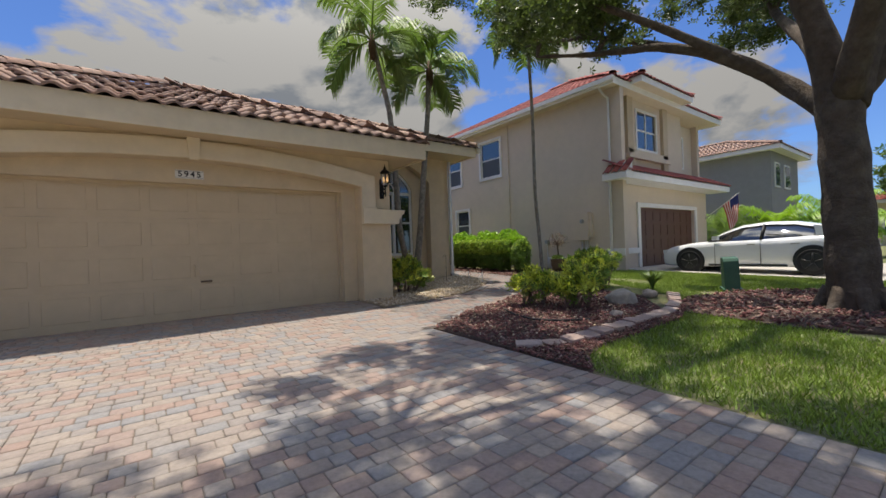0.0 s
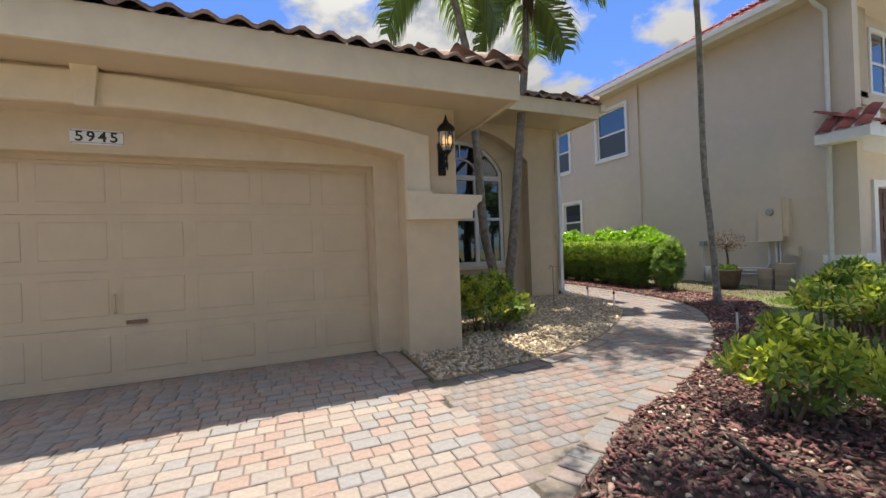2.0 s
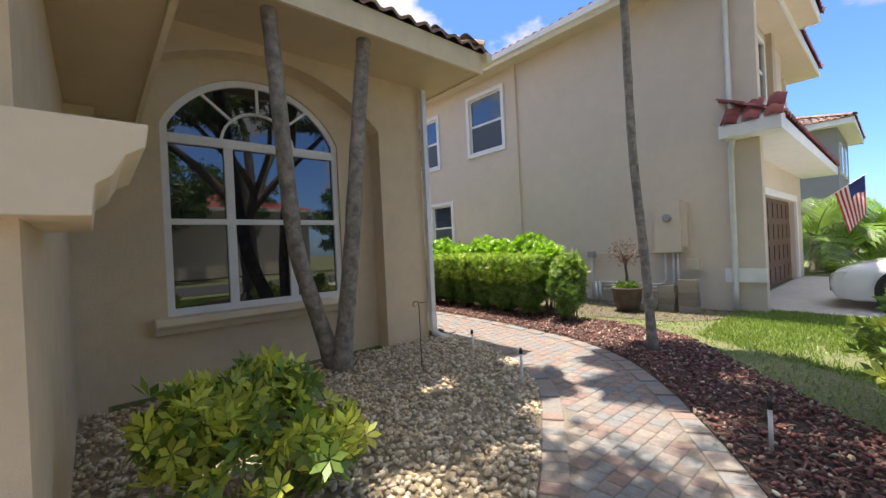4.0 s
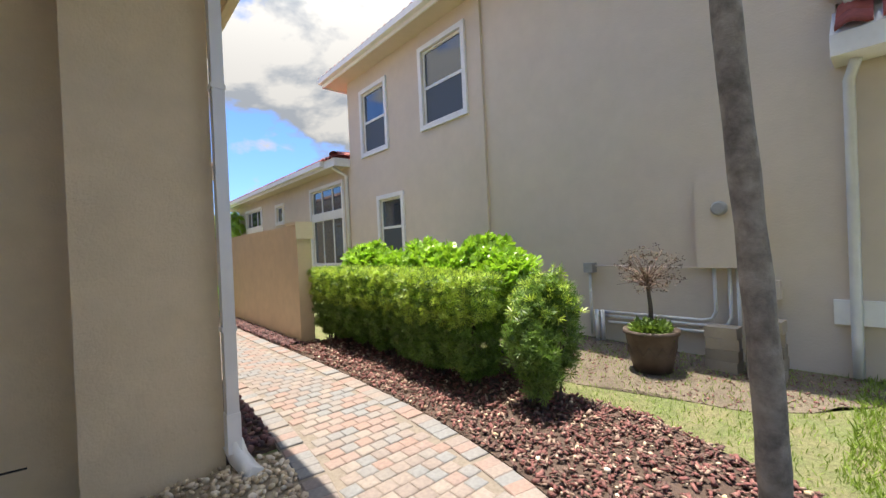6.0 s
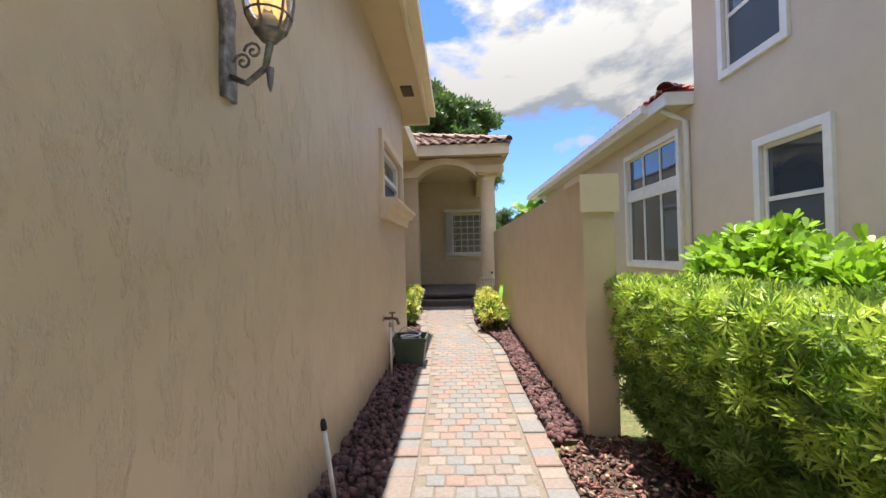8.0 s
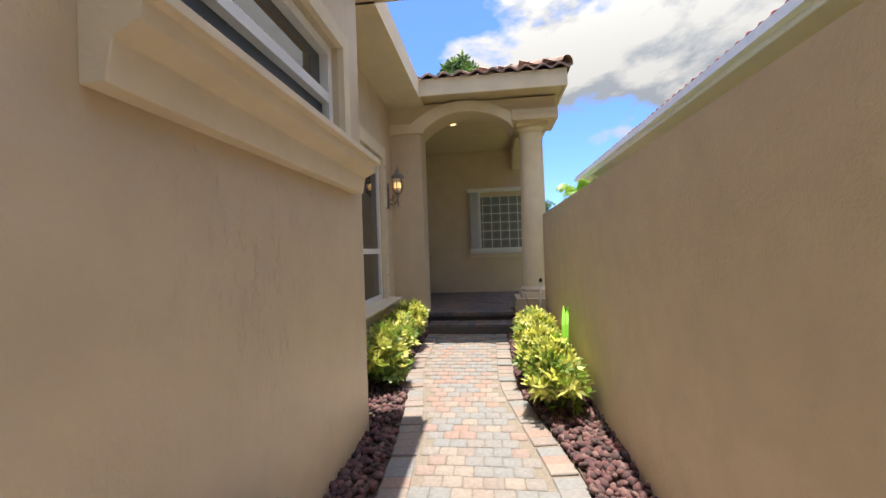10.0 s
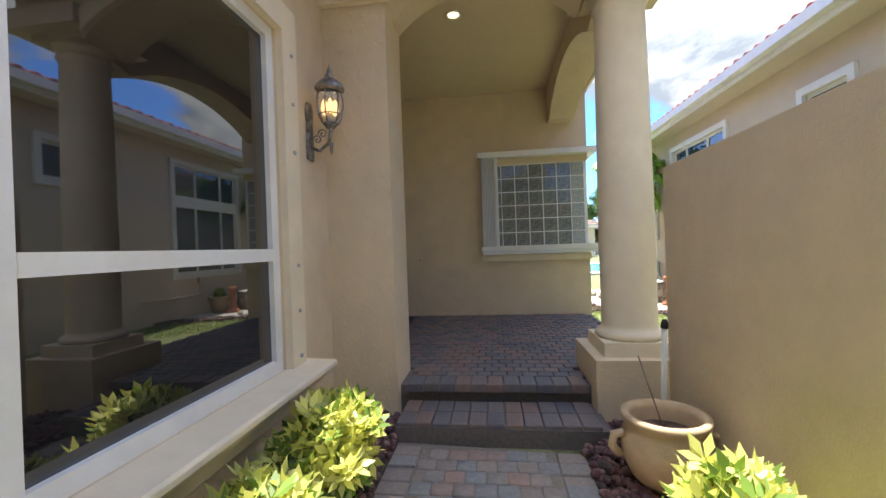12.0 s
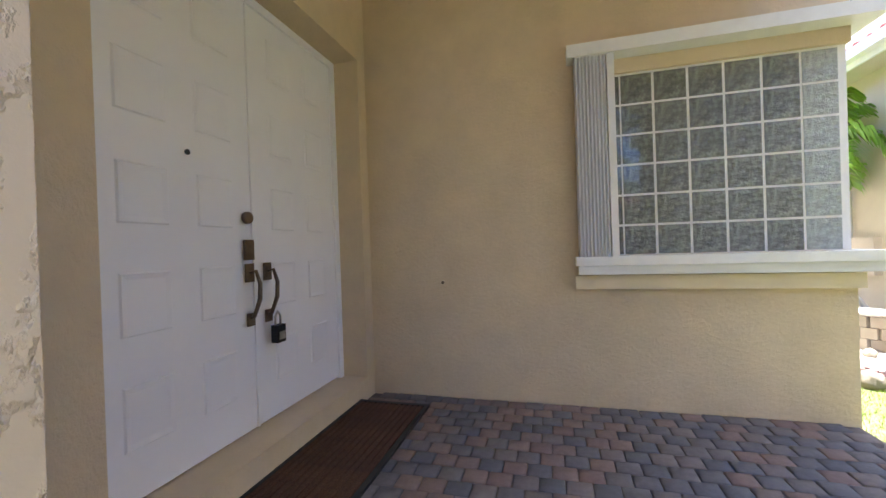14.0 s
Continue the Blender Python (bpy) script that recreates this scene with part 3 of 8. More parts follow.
# front room with the arched recess
RX0, RX1 = 5.98, 8.94
rec = arch_line(RX0, RX1, 3.0, 3.62)
wall("wall_front", [rect(5.5, RX0, 0 - 0.1, 3.0), rect(RX1, 9.66, -0.1, 3.0), [(5.5, 3.0)] + rec + [(9.66, 3.0), (9.66, 3.9), (5.5, 3.9)]], "y", 10.95, 11.2, "stucco", "tan stucco front wall with an arched recess")
WX0, WX1 = 6.48, 8.44
wtop = arch_line(WX0, WX1, 2.78, 3.42)
wall("wall_recess", [rect(5.7, WX0, -0.1, 2.78), rect(WX1, 9.4, -0.1, 2.78), rect(WX0, WX1, -0.1, 0.78), [(5.7, 2.78)] + wtop + [(9.4, 2.78), (9.4, 3.9), (5.7, 3.9)]], "y", 11.2, 11.42, "stucco", "tan stucco back of the window recess")
# side wall along the walk
wall("wall_side", [rect(11.2, 15.58, 0, 3.9), rect(17.10, 17.5, 0, 3.9), rect(15.58, 17.10, 0, 2.05), rect(15.58, 17.10, 2.72, 3.9)], "x", 9.42, 9.66, "rough_stucco", "tan side wall with rough textured stucco")
solid("wall_return", boxes((8.8, 9.42, 17.28, 17.5, 0, 3.9)), "stucco", "short tan return wall", "wall", "", "structure")
FW0, FW1, FWZ0, FWZ1 = 17.66, 20.29, 0.74, 2.78
wall("wall_side_back", [rect(17.5, FW0, 0, 3.9), rect(FW1, 20.98, 0, 3.9), rect(FW0, FW1, 0, FWZ0), rect(FW0, FW1, FWZ1, 3.9)], "x", 8.8, 9.04, "stucco", "tan stucco wall beside the large window")
# added dark sheets: the rooms' lack of light put in as colour
solid("interior_dark", boxes((5.9, 8.7, 11.9, 12.0, 0, 3.8), (8.0, 8.1, 15, 20.9, 0, 3.8)), "soil", "dark sheet standing in for unlit rooms behind the windows", "wall", "", "structure")

# porch
pa = arch_line(9.54, 11.02, 3.28, 3.60)
wall("wall_porch_front", [[(8.96, 0), (9.54, 0)] + [(9.54, 3.28)] + pa[1:-1] + [(11.02, 3.28), (11.02, 3.42), (11.66, 3.42), (11.66, 3.75), (8.96, 3.75)]], "y", 20.98, 21.447, "pier_stucco", "tan stucco porch front with an arch")
sa = arch_line(21.55, 23.9, 3.22, 3.52)
wall("wall_porch_side", [[(21.36, 3.28), (21.55, 3.22)] + sa[1:-1] + [(23.9, 3.22), (24.1, 3.22), (24.1, 3.9), (21.36, 3.9)]], "x", 11.14, 11.5, "stucco", "tan stucco beam with a side arch")
wall("wall_porch_back", [rect(8.2, 10.36, 0, 3.9), rect(10.36, 11.69, 0, 1.43), rect(10.36, 11.69, 2.65, 3.9)], "y", 24.1, 24.32, "stucco", "tan stucco porch back wall")
wall("wall_house_end", [rect(24.32, 33, 0, 1.43), rect(24.32, 33, 2.65, 3.9), rect(25.2, 33, 1.43, 2.65)], "x", 11.45, 11.69, "stucco", "tan stucco side wall past the porch")
DY0, DY1, DZ0, DZ1 = 22.14, 23.98, 0.55, 2.97
wall("wall_porch_door", [rect(21.36, DY0, 0, 3.9), rect(DY1, 24.1, 0, 3.9), rect(DY0, DY1, 0, DZ0), rect(DY0, DY1, DZ1, 3.9)], "x", 8.30, 8.58, "stucco", "tan stucco wall round the front doors")
solid("wall_porch_return", boxes((8.58, 8.96, 21.12, 21.36, 0, 3.75)), "stucco", "tan pier return", "wall", "", "structure")
solid("ceiling", boxes((8.3, 11.5, 21.36, 24.1, 3.72, 3.76)), "soffit", "tan porch ceiling", "ceiling", "", "structure")
solid("house_core", boxes((-0.7, 5.5, 10.95, 18, -0.1, 2.9), (-0.7, 7.9, 12.2, 30, 0, 3.9)), "stucco", "closed tan body of the house", "wall", "", "structure")
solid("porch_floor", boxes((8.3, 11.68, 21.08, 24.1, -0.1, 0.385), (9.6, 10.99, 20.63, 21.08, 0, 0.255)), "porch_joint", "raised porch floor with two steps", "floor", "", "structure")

# privacy wall with its end pier
pw = empty("privacy_wall", "tan stucco privacy wall with a capped end pier", "wall", "", (11.38, 14.0, 0), "structure")
pw_inv = Matrix.Translation((-11.38, -14.0, 0))


def under(ob, parent_at):
    """Keep a part's own world place under a parent that stands at parent_at."""
    ob.matrix_parent_inverse = Matrix.Translation(parent_at).inverted()
    return ob


bmx = bmesh.new()
prism(bmx, [(13.96, 0), (20.75, 0), (20.75, 1.90), (13.96, 1.90)], "x", 11.38, 11.60)
under(part("panel", bmx, "stucco", pw), (11.38, 14.0, 0))
under(part("pier_cap", boxes((11.36, 11.625, 13.935, 13.958, 1.68, 1.945), (11.602, 11.625, 13.958, 14.34, 1.68, 1.945), (11.36, 11.602, 13.958, 14.34, 1.902, 1.945)), "cream", pw, "cream pier cap", 0.01), (11.38, 14.0, 0))


# ---------------- trim ----------------
def trim(name, bm, label, mat="cream", bevel=0.0):
    return solid(name, bm, mat, label, "trim", "", "structure", bevel)


out = arch_line(GX0 - 0.29, GX1 + 0.29, 2.42, 2.73)
inn = arch_line(GX0, GX1, 2.20, 2.46)
bmx = bmesh.new()
prism(bmx, [(GX1, 1.50)] + inn[::-1] + [(GX0, 1.50), (GX0 - 0.29, 1.50)] + out + [(GX1 + 0.29, 1.50)], "y", 7.80, 7.86)
trim("garage_arch_trim", bmx, "raised cream stucco band over the garage arch", bevel=0.012)
bmx = bmesh.new()
prism(bmx, [(2.36, 2.43), (2.49, 2.43), (2.52, 2.81), (2.33, 2.81)], "y", 7.755, 7.80)
trim("keystone", bmx, "cream stucco keystone", bevel=0.008)
for sgn, name in ((1, "ledge"), (-1, "ledge")):
    bmx = bmesh.new()
    prof = [(5.154, 1.488), (5.93, 1.49), (5.94, 1.58), (5.98, 1.61), (6.01, 1.67), (6.06, 1.70), (6.07, 1.77), (5.443, 1.77), (5.443, 1.80), (5.154, 1.80)]
    prism(bmx, prof if sgn > 0 else [(4.84 - x, z) for x, z in prof], "y", 7.765, 8.0)
    if sgn > 0:
        prism(bmx, [(5.78, 1.49), (5.93, 1.49), (5.94, 1.58), (5.98, 1.61), (6.01, 1.67), (6.06, 1.70), (6.07, 1.77), (5.78, 1.77)], "y", 8.0, 8.5)
    trim(name, bmx, "moulded cream stucco ledge on the garage pillar", bevel=0.006)

bmx = bmesh.new()
po, pi = arch_line(9.36, 11.10, 3.42, 3.76), arch_line(9.54, 11.02, 3.28, 3.60)
prism(bmx, [(8.93, 3.30), (9.60, 3.30)] + pi[1:-1] + [(10.985, 3.30), (10.985, 3.43)] + po[::-1][1:] + [(9.36, 3.45), (8.93, 3.45)], "y", 20.925, 20.985)
trim("porch_arch_trim", bmx, "cream stucco band over the porch arch", bevel=0.008)
trim("porch_cap", boxes((10.99, 11.68, 20.88, 21.6, 3.38, 3.54), (11.06, 11.54, 21.0, 21.48, 3.32, 3.379)), "square cream capital over the column", "stucco", 0.01)


# ---------------- roofs ----------------
def tile_arrays():
    """One barrel tile, 0.24 m wide and 0.42 m long, up the +y of its own frame."""
    v, f = [], []
    for row, (yy, lift) in enumerate(((0.0, -0.012), (0.0, 0.022), (0.42, 0.0))):
        for i in range(7):
            h = 0.055 * (0.5 - 0.5 * math.cos(2 * math.pi * (i / 6 + 0.08)))
            v.append(((i / 6 - 0.5) * 0.245, yy, h + lift))
    for r in range(2):
        for i in range(6):
            a = r * 7 + i
            f.append((a, a + 1, a + 8, a + 7))
    return np.array(v), np.array(f)


TILE_V, TILE_F = tile_arrays()


def hip_roof(name, x0, x1, y0, y1, z, pitch, tile, label, fascia_h, sides="fr", pieces=0, fascia_mat="cream", soffit_mat="soffit", gutter=False, ridge=True):
    """A hipped roof on a level eave at height z (top of fascia); sides to tile: f front, r right, b back, l left."""
    cp, sp = math.cos(math.atan(pitch)), math.sin(math.atan(pitch))
    half = min(x1 - x0, y1 - y0) / 2
    top = z + half * pitch
    bm = bmesh.new()
    if x1 - x0 >= y1 - y0:
        ra, rb = (x0 + half, (y0 + y1) / 2, top), (x1 - half, (y0 + y1) / 2, top)
    else:
        ra, rb = ((x0 + x1) / 2, y0 + half, top), ((x0 + x1) / 2, y1 - half, top)
    c = [bm.verts.new(p) for p in ((x0, y0, z), (x1, y0, z), (x1, y1, z), (x0, y1, z))]
    a, b = bm.verts.new(ra), bm.verts.new(rb)
    if x1 - x0 >= y1 - y0:
        for fc in ((c[0], c[1], b, a), (c[1], c[2], b), (c[2], c[3], a, b), (c[3], c[0], a)):
            bm.faces.new(fc)
    else:
        for fc in ((c[0], c[1], a), (c[1], c[2], b, a), (c[2], c[3], b), (c[3], c[0], a, b)):
            bm.faces.new(fc)
    bm.faces.new(c[::-1])
    roof = solid(name, bm, tile, label, "roof", "", "structure")
    zb = z - fascia_h
    t = 0.035
    for bx in ((x0, x1, y0, y0 + t, zb, z), (x0, x1, y1 - t, y1, zb, z), (x0, x0 + t, y0 + t, y1 - t, zb, z), (x1 - t, x1, y0 + t, y1 - t, zb, z)):
        part("fascia", boxes(bx), fascia_mat, roof, "painted fascia board", 0.006)
    part("soffit", boxes((x0 + t, x1 - t, y0 + t, y1 - t, zb + 0.03, zb + 0.05)), soffit_mat, roof, "painted soffit")
    lines = {"f": ((x0, y0), (1, 0), (0, 1), x1 - x0), "r": ((x1, y0), (0, 1), (-1, 0), y1 - y0),
             "b": ((x1, y1), (-1, 0), (0, -1), x1 - x0), "l": ((x0, y1), (0, -1), (1, 0), y1 - y0)}
    me_piece = None
    joined = []
    for s in sides:
        (ox, oy), (ux, uy), (ix, iy), L = lines[s]
        slope = half / cp
        U, V = Vector((ux, uy, 0)), Vector((ix * cp, iy * cp, sp))
        N = U.cross(V)
        rot = Matrix((U, V, N)).transposed()
        rows = int(slope / 0.34) + 1
        made = 0
        for r in range(rows):
            v = r * 0.34 - 0.05
            inset = max(0.0, v * cp)
            n = int((L - 2 * inset) / 0.24) + 1
            off = inset + ((L - 2 * inset) - (n - 1) * 0.24) / 2
            for k in range(n):
                u = off + k * 0.24
                p = Vector((ox, oy, z)) + U * u + V * v + N * 0.012
                if s == "f" and made < pieces:
                    if me_piece is None:
                        me_piece = array_mesh("roof_tile", TILE_V, TILE_F, tile + "_piece", True)
                    ob = new("roof_tile", me_piece)
                    ob.parent = roof
                    jig = random.uniform(-0.003, 0.003)
                    ob.matrix_basis = Matrix.Translation(p + N * jig) @ rot.to_4x4()
                    made += 1
                else:
                    joined.append((p, rot))
    if joined:
        pl = np.array([tuple(p) for p, _ in joined]) + np.random.RandomState(5).normal(0, 0.003, (len(joined), 3))
        tv, tf = spread(TILE_V, TILE_F, pl, np.array([[list(r) for r in m] for _, m in joined]), np.ones(len(joined)))
        ob = new("tile_field", array_mesh("tile_field", tv, tf, tile, True))
        ob.parent = roof
        tagged(ob, "barrel tiles", "", "", "stuff")
    caps = [((x0, y0, z), ra), ((x1, y0, z), ra if x1 - x0 < y1 - y0 else rb)]
    if ridge:
        caps.append((ra, rb))
    cap_v = np.array([(0.13 * math.cos(math.pi * i / 6), yy, 0.10 * math.sin(math.pi * i / 6) + l) for yy, l in ((0, 0.02), (0.4, 0.0)) for i in range(7)])
    cap_f = np.array([(i, i + 1, i + 8, i + 7) for i in range(6)])
    pl, tr = [], []
    for p, q in caps:
        p, q = Vector(p), Vector(q)
        d = q - p
        if d.length < 0.3:
            continue
        V = d.normalized()
        U = V.cross(Vector((0, 0, 1))).normalized()
        N = U.cross(V)
        for k in range(int(d.length / 0.36)):
            pl.append(tuple(p + V * (k * 0.36) + N * 0.05))
            tr.append([list(r) for r in Matrix((U, V, N)).transposed()])
    if pl:
        tv, tf = spread(cap_v, cap_f, pl, np.array(tr), np.ones(len(pl)))
        ob = new("ridge_caps", array_mesh("ridge_caps", tv, tf, tile, True))
        ob.parent = roof
        tagged(ob, "rounded hip and ridge cap tiles", "", "", "stuff")
    return roof


hip_roof("roof_garage", -1.45, 6.32, 7.30, 16.0, 3.04, 0.42, "roof_tile", "hipped roof of weathered brown barrel tiles over the garage", 0.31, "fr", 170)
hip_roof("roof_front", 2.0, 10.06, 9.98, 18.25, 4.0, 0.40, "roof_tile", "hipped roof of weathered brown barrel tiles over the front rooms", 0.28, "fr", 0)
hip_roof("roof_porch", 2.0, 11.78, 20.6, 33.0, 4.0, 0.36, "roof_tile", "hipped roof of weathered brown barrel tiles over the porch", 0.25, "fr", 100)
rb_roof = solid("roof_link", boxes((5.0, 9.60, 18.2, 21.0, 3.72, 4.0)), "cream", "cream fascia over the back side wall", "roof", "", "structure")


# ---------------- windows and doors of the house ----------------
def window_side(name, x, y0, y1, z0, z1, bars_y, bars_z, fr=0.07, trim_w=0.0, face=1, label="", glass="glass", trim_mat="white", depth=0.07, screen=None):
    """A window in a wall of constant x; face +1 looks to +x. bars: mullions and rails."""
    w = empty(name, label, "window", "", (x, y0, z0), "structure")
    at = (x, y0, z0)
    xi, xo = x - face * depth, x
    lo, hi = min(xi, xo), max(xi, xo)
    under(part("window_frame", boxes((lo, hi, y0, y1, z0, z0 + fr), (lo, hi, y0, y1, z1 - fr, z1), (lo, hi, y0, y0 + fr, z0 + fr, z1 - fr), (lo, hi, y1 - fr, y1, z0 + fr, z1 - fr)), "white", w, bevel=0.004), at)
    for b in bars_y:
        under(part("mullion", boxes((lo, hi, b - fr / 2, b + fr / 2, z0 + fr, z1 - fr)), "white", w, bevel=0.004), at)
    for b in bars_z:
        segs = [y0 + fr] + sorted(bars_y) + [y1 - fr]
        for a, c in zip(segs, segs[1:]):
            a2, c2 = a + (fr / 2 if a != segs[0] else 0), c - (fr / 2 if c != segs[-1] else 0)
            under(part("rail", boxes((lo, hi + 0.004, a2, c2, b - fr / 2, b + fr / 2)), "white", w, bevel=0.004), at)
    ys, zs = [y0 + fr] + sorted(bars_y) + [y1 - fr], [z0 + fr] + sorted(bars_z) + [z1 - fr]
    xg = xi + face * 0.02
    for a, c in zip(ys, ys[1:]):
        for e, g in zip(zs, zs[1:]):
            under(part("pane", boxes((xg - 0.004, xg + 0.004, a, c, e, g)), glass, w), at)
            if screen and e in screen:
                under(part("insect_screen", boxes((xg + face * 0.012 - 0.001, xg + face * 0.012 + 0.001, a, c, e, g)), "screen", w), at)
    if trim_w:
        a, b = (x, x + 0.05) if face > 0 else (x - 0.05, x)
        tw = trim_w
        under(part("casing", boxes((a, b, y0 - tw, y1 + tw, z1, z1 + tw), (a, b, y0 - tw, y1 + tw, z0 - tw, z0), (a, b, y0 - tw, y0, z0, z1), (a, b, y1, y1 + tw, z0, z1)), trim_mat, w, "raised painted casing", 0.005), at)
    return w


def sill(name, x, y0, y1, zt, h, out, mat="cream", label=""):
    """A moulded sill along a wall of constant x."""
    bm = bmesh.new()
    prof = [(x, zt - h), (x + out * 0.35, zt - h), (x + out * 0.45, zt - h * 0.55), (x + out * 0.8, zt - h * 0.4), (x + out * 0.85, zt - h * 0.2), (x + out, zt - h * 0.18), (x + out, zt - 0.01), (x + out - 0.015, zt), (x, zt + 0.005)]
    prism(bm, prof, "y", y0, y1)
    return trim(name, bm, label, mat, 0.004)


window_side("window_1", 9.62, 15.58, 17.10, 2.05, 2.72, [], [2.38], 0.06, 0.0, 1, "small white framed sash window in the rough wall", depth=0.08, screen=(2.11,))
trim("window_casing", boxes((9.66, 9.70, 15.48, 15.58, 2.0, 2.82), (9.66, 9.70, 17.10, 17.20, 2.0, 2.82), (9.66, 9.70, 15.58, 17.10, 2.72, 2.82)), "cream casing round the small window", "cream", 0.006)
sill("window_sill", 9.66, 15.46, 17.32, 2.05, 0.23, 0.20, "cream", "deep moulded cream sill")
window_side("window_2", 9.02, FW0, FW1, FWZ0, FWZ1, [18.925], [1.43], 0.07, 0.0, 1, "large white framed window with dark glass", depth=0.055)
trim("window_casing", boxes((9.04, 9.085, FW1, FW1 + 0.17, FWZ0, FWZ1 + 0.17), (9.04, 9.085, FW0, FW1, FWZ1, FWZ1 + 0.17), (9.04, 9.085, FW0 - 0.1, FW0, FWZ0, FWZ1 + 0.17)), "cream casing with old shutter bolts", "cream", 0.006)
sill("window_sill", 9.04, FW0 - 0.1, FW1 + 0.24, FWZ0, 0.2, 0.22, "cream", "long moulded cream sill")
for i, zz in enumerate((0.80, 1.08, 1.36, 2.06, 2.36, 2.66)):
    bmx = bmesh.new()
    tube(bmx, [(9.08, FW1 + 0.10, zz), (9.096, FW1 + 0.10, zz)], [0.014, 0.011], 10)
    solid("shutter_bolt", bmx, "steel", "small rusty shutter bolt in the casing", "bolt", "shutter bolts")

# arched window
aw = empty("window_3", "white framed arched window with dark glass", "window", "", (7.46, 11.25, 0.78), "structure")
AW = (7.46, 11.25, 0.78)
fr = 0.07
wtop_in = arch_line(WX0 + fr, WX1 - fr, 2.78, 3.42 - fr)
bmx = bmesh.new()
prism(bmx, rect(WX0, WX0 + fr, 0.78, 2.78), "y", 11.24, 11.30)
prism(bmx, rect(WX1 - fr, WX1, 0.78, 2.78), "y", 11.24, 11.30)
prism(bmx, rect(WX0 + fr, WX1 - fr, 0.78, 0.86), "y", 11.24, 11.30)
prism(bmx, wtop + [(WX1 - fr, 2.78)] + wtop_in[::-1][1:-1] + [(WX0 + fr, 2.78)], "y", 11.24, 11.30)
under(part("window_frame", bmx, "white", aw), AW)
for b in (7.12, 7.46 + 0.34):
    under(part("mullion", boxes((b - 0.045, b + 0.045, 11.235, 11.30, 0.86, 2.60)), "white", aw, bevel=0.004), AW)
under(part("rail", boxes((WX0 + fr, WX1 - fr, 11.23, 11.30, 2.60, 2.70)), "white", aw, bevel=0.004), AW)
under(part("rail", boxes((WX0 + fr, WX1 - fr, 11.236, 11.30, 1.74, 1.80)), "white", aw, bevel=0.004), AW)
bmx = bmesh.new()
h1, h2 = arch_line(7.46 - 0.42, 7.46 + 0.42, 2.70, 3.06, 14), arch_line(7.46 - 0.39, 7.46 + 0.39, 2.70, 3.03, 14)
prism(bmx, h1 + h2[::-1], "y", 11.245, 11.275)
for s in (-1, 0, 1):
    a = Vector((7.46 + s * 0.28, 0, 3.04 - abs(s) * 0.12))
    b = Vector((7.46 + s * 0.62, 0, 3.36 - abs(s) * 0.16))
    d = (b - a).normalized()
    q = Vector((d.z, 0, -d.x)) * 0.014
    prism(bmx, [((a + q).x, (a + q).z), ((b + q).x, (b + q).z), ((b - q).x, (b - q).z), ((a - q).x, (a - q).z)], "y", 11.245, 11.275)
under(part("muntin", bmx, "white", aw), AW)
bmx = bmesh.new()
prism(bmx, [(WX0 + 0.03, 0.8), (WX1 - 0.03, 0.8), (WX1 - 0.03, 2.74)] + arch_line(WX0 + 0.03, WX1 - 0.03, 2.78, 3.39)[::-1] + [(WX0 + 0.03, 2.74)], "y", 11.276, 11.284)
under(part("pane", bmx, "glass", aw), AW)
bmx = bmesh.new()
prism(bmx, [(11.2, 0.62), (11.13, 0.62), (11.10, 0.68), (11.05, 0.70), (11.03, 0.72), (11.03, 0.785), (11.2, 0.79)], "x", WX0 - 0.12, WX1 + 0.1)
trim("window_sill", bmx, "moulded cream sill under the arched window", "cream", 0.004)

# garage door: four sections with raised panels
gd = empty("garage_door", "tan sectional garage door with raised panels", "garage door", "", (2.42, 8.30, 0), "structure")
SH = 0.53


def door_section(bm, z0):
    box(bm, -0.02, 4.87, 8.315, 8.35, z0 + 0.0012, z0 + SH - 0.0012)
    n = 8
    pitch = 4.89 / n
    for i in range(n):
        a, b = -0.02 + i * pitch + 0.055, -0.02 + (i + 1) * pitch - 0.055
        c, d = z0 + 0.11, z0 + SH - 0.07
        o = [(a, c), (b, c), (b, d), (a, d)]
        q = [(a + 0.008, c + 0.008), (b - 0.008, c + 0.008), (b - 0.008, d - 0.008), (a + 0.008, d - 0.008)]
        r = [(a + 0.06, c + 0.05), (b - 0.06, c + 0.05), (b - 0.06, d - 0.05), (a + 0.06, d - 0.05)]
        vo = [bm.verts.new((x, 8.3148, z)) for x, z in o]
        vq = [bm.verts.new((x, 8.3085, z)) for x, z in q]
        vr = [bm.verts.new((x, 8.3075, z)) for x, z in r]
        for j in range(4):
            k = (j + 1) % 4
            bm.faces.new((vo[j], vo[k], vq[k], vq[j]))
            bm.faces.new((vq[j], vq[k], vr[k], vr[j]))
        bm.faces.new(vr)


for i in range(4):
    under(part("section", bmb(door_section, i * SH), "garage", gd), (2.42, 8.30, 0))
under(part("door_stop", boxes((4.83, 4.87, 8.27, 8.312, 0, 2.12), (-0.02, 0.02, 8.27, 8.312, 0, 2.12), (0.02, 4.83, 8.27, 8.312, 2.08, 2.12)), "garage", gd, bevel=0.004), (2.42, 8.30, 0))
bmx = bmesh.new()
tube(bmx, [(2.42, 8.29, 0.66), (2.42, 8.27, 0.70), (2.42, 8.27, 0.80), (2.42, 8.29, 0.84)], 0.012, 8)
under(part("lock_handle", bmx, "garage", gd, "painted T lock handle", 0), (2.42, 8.30, 0))
under(part("lift_handle", boxes((2.50, 2.66, 8.28, 8.31, 0.555, 0.585)), "bronze", gd, "worn lift handle", 0.005), (2.42, 8.30, 0))
under(part("bottom_seal", boxes((0.0, 4.85, 8.306, 8.34, -0.012, 0.02)), "garage", gd, "worn bottom seal"), (2.42, 8.30, 0))


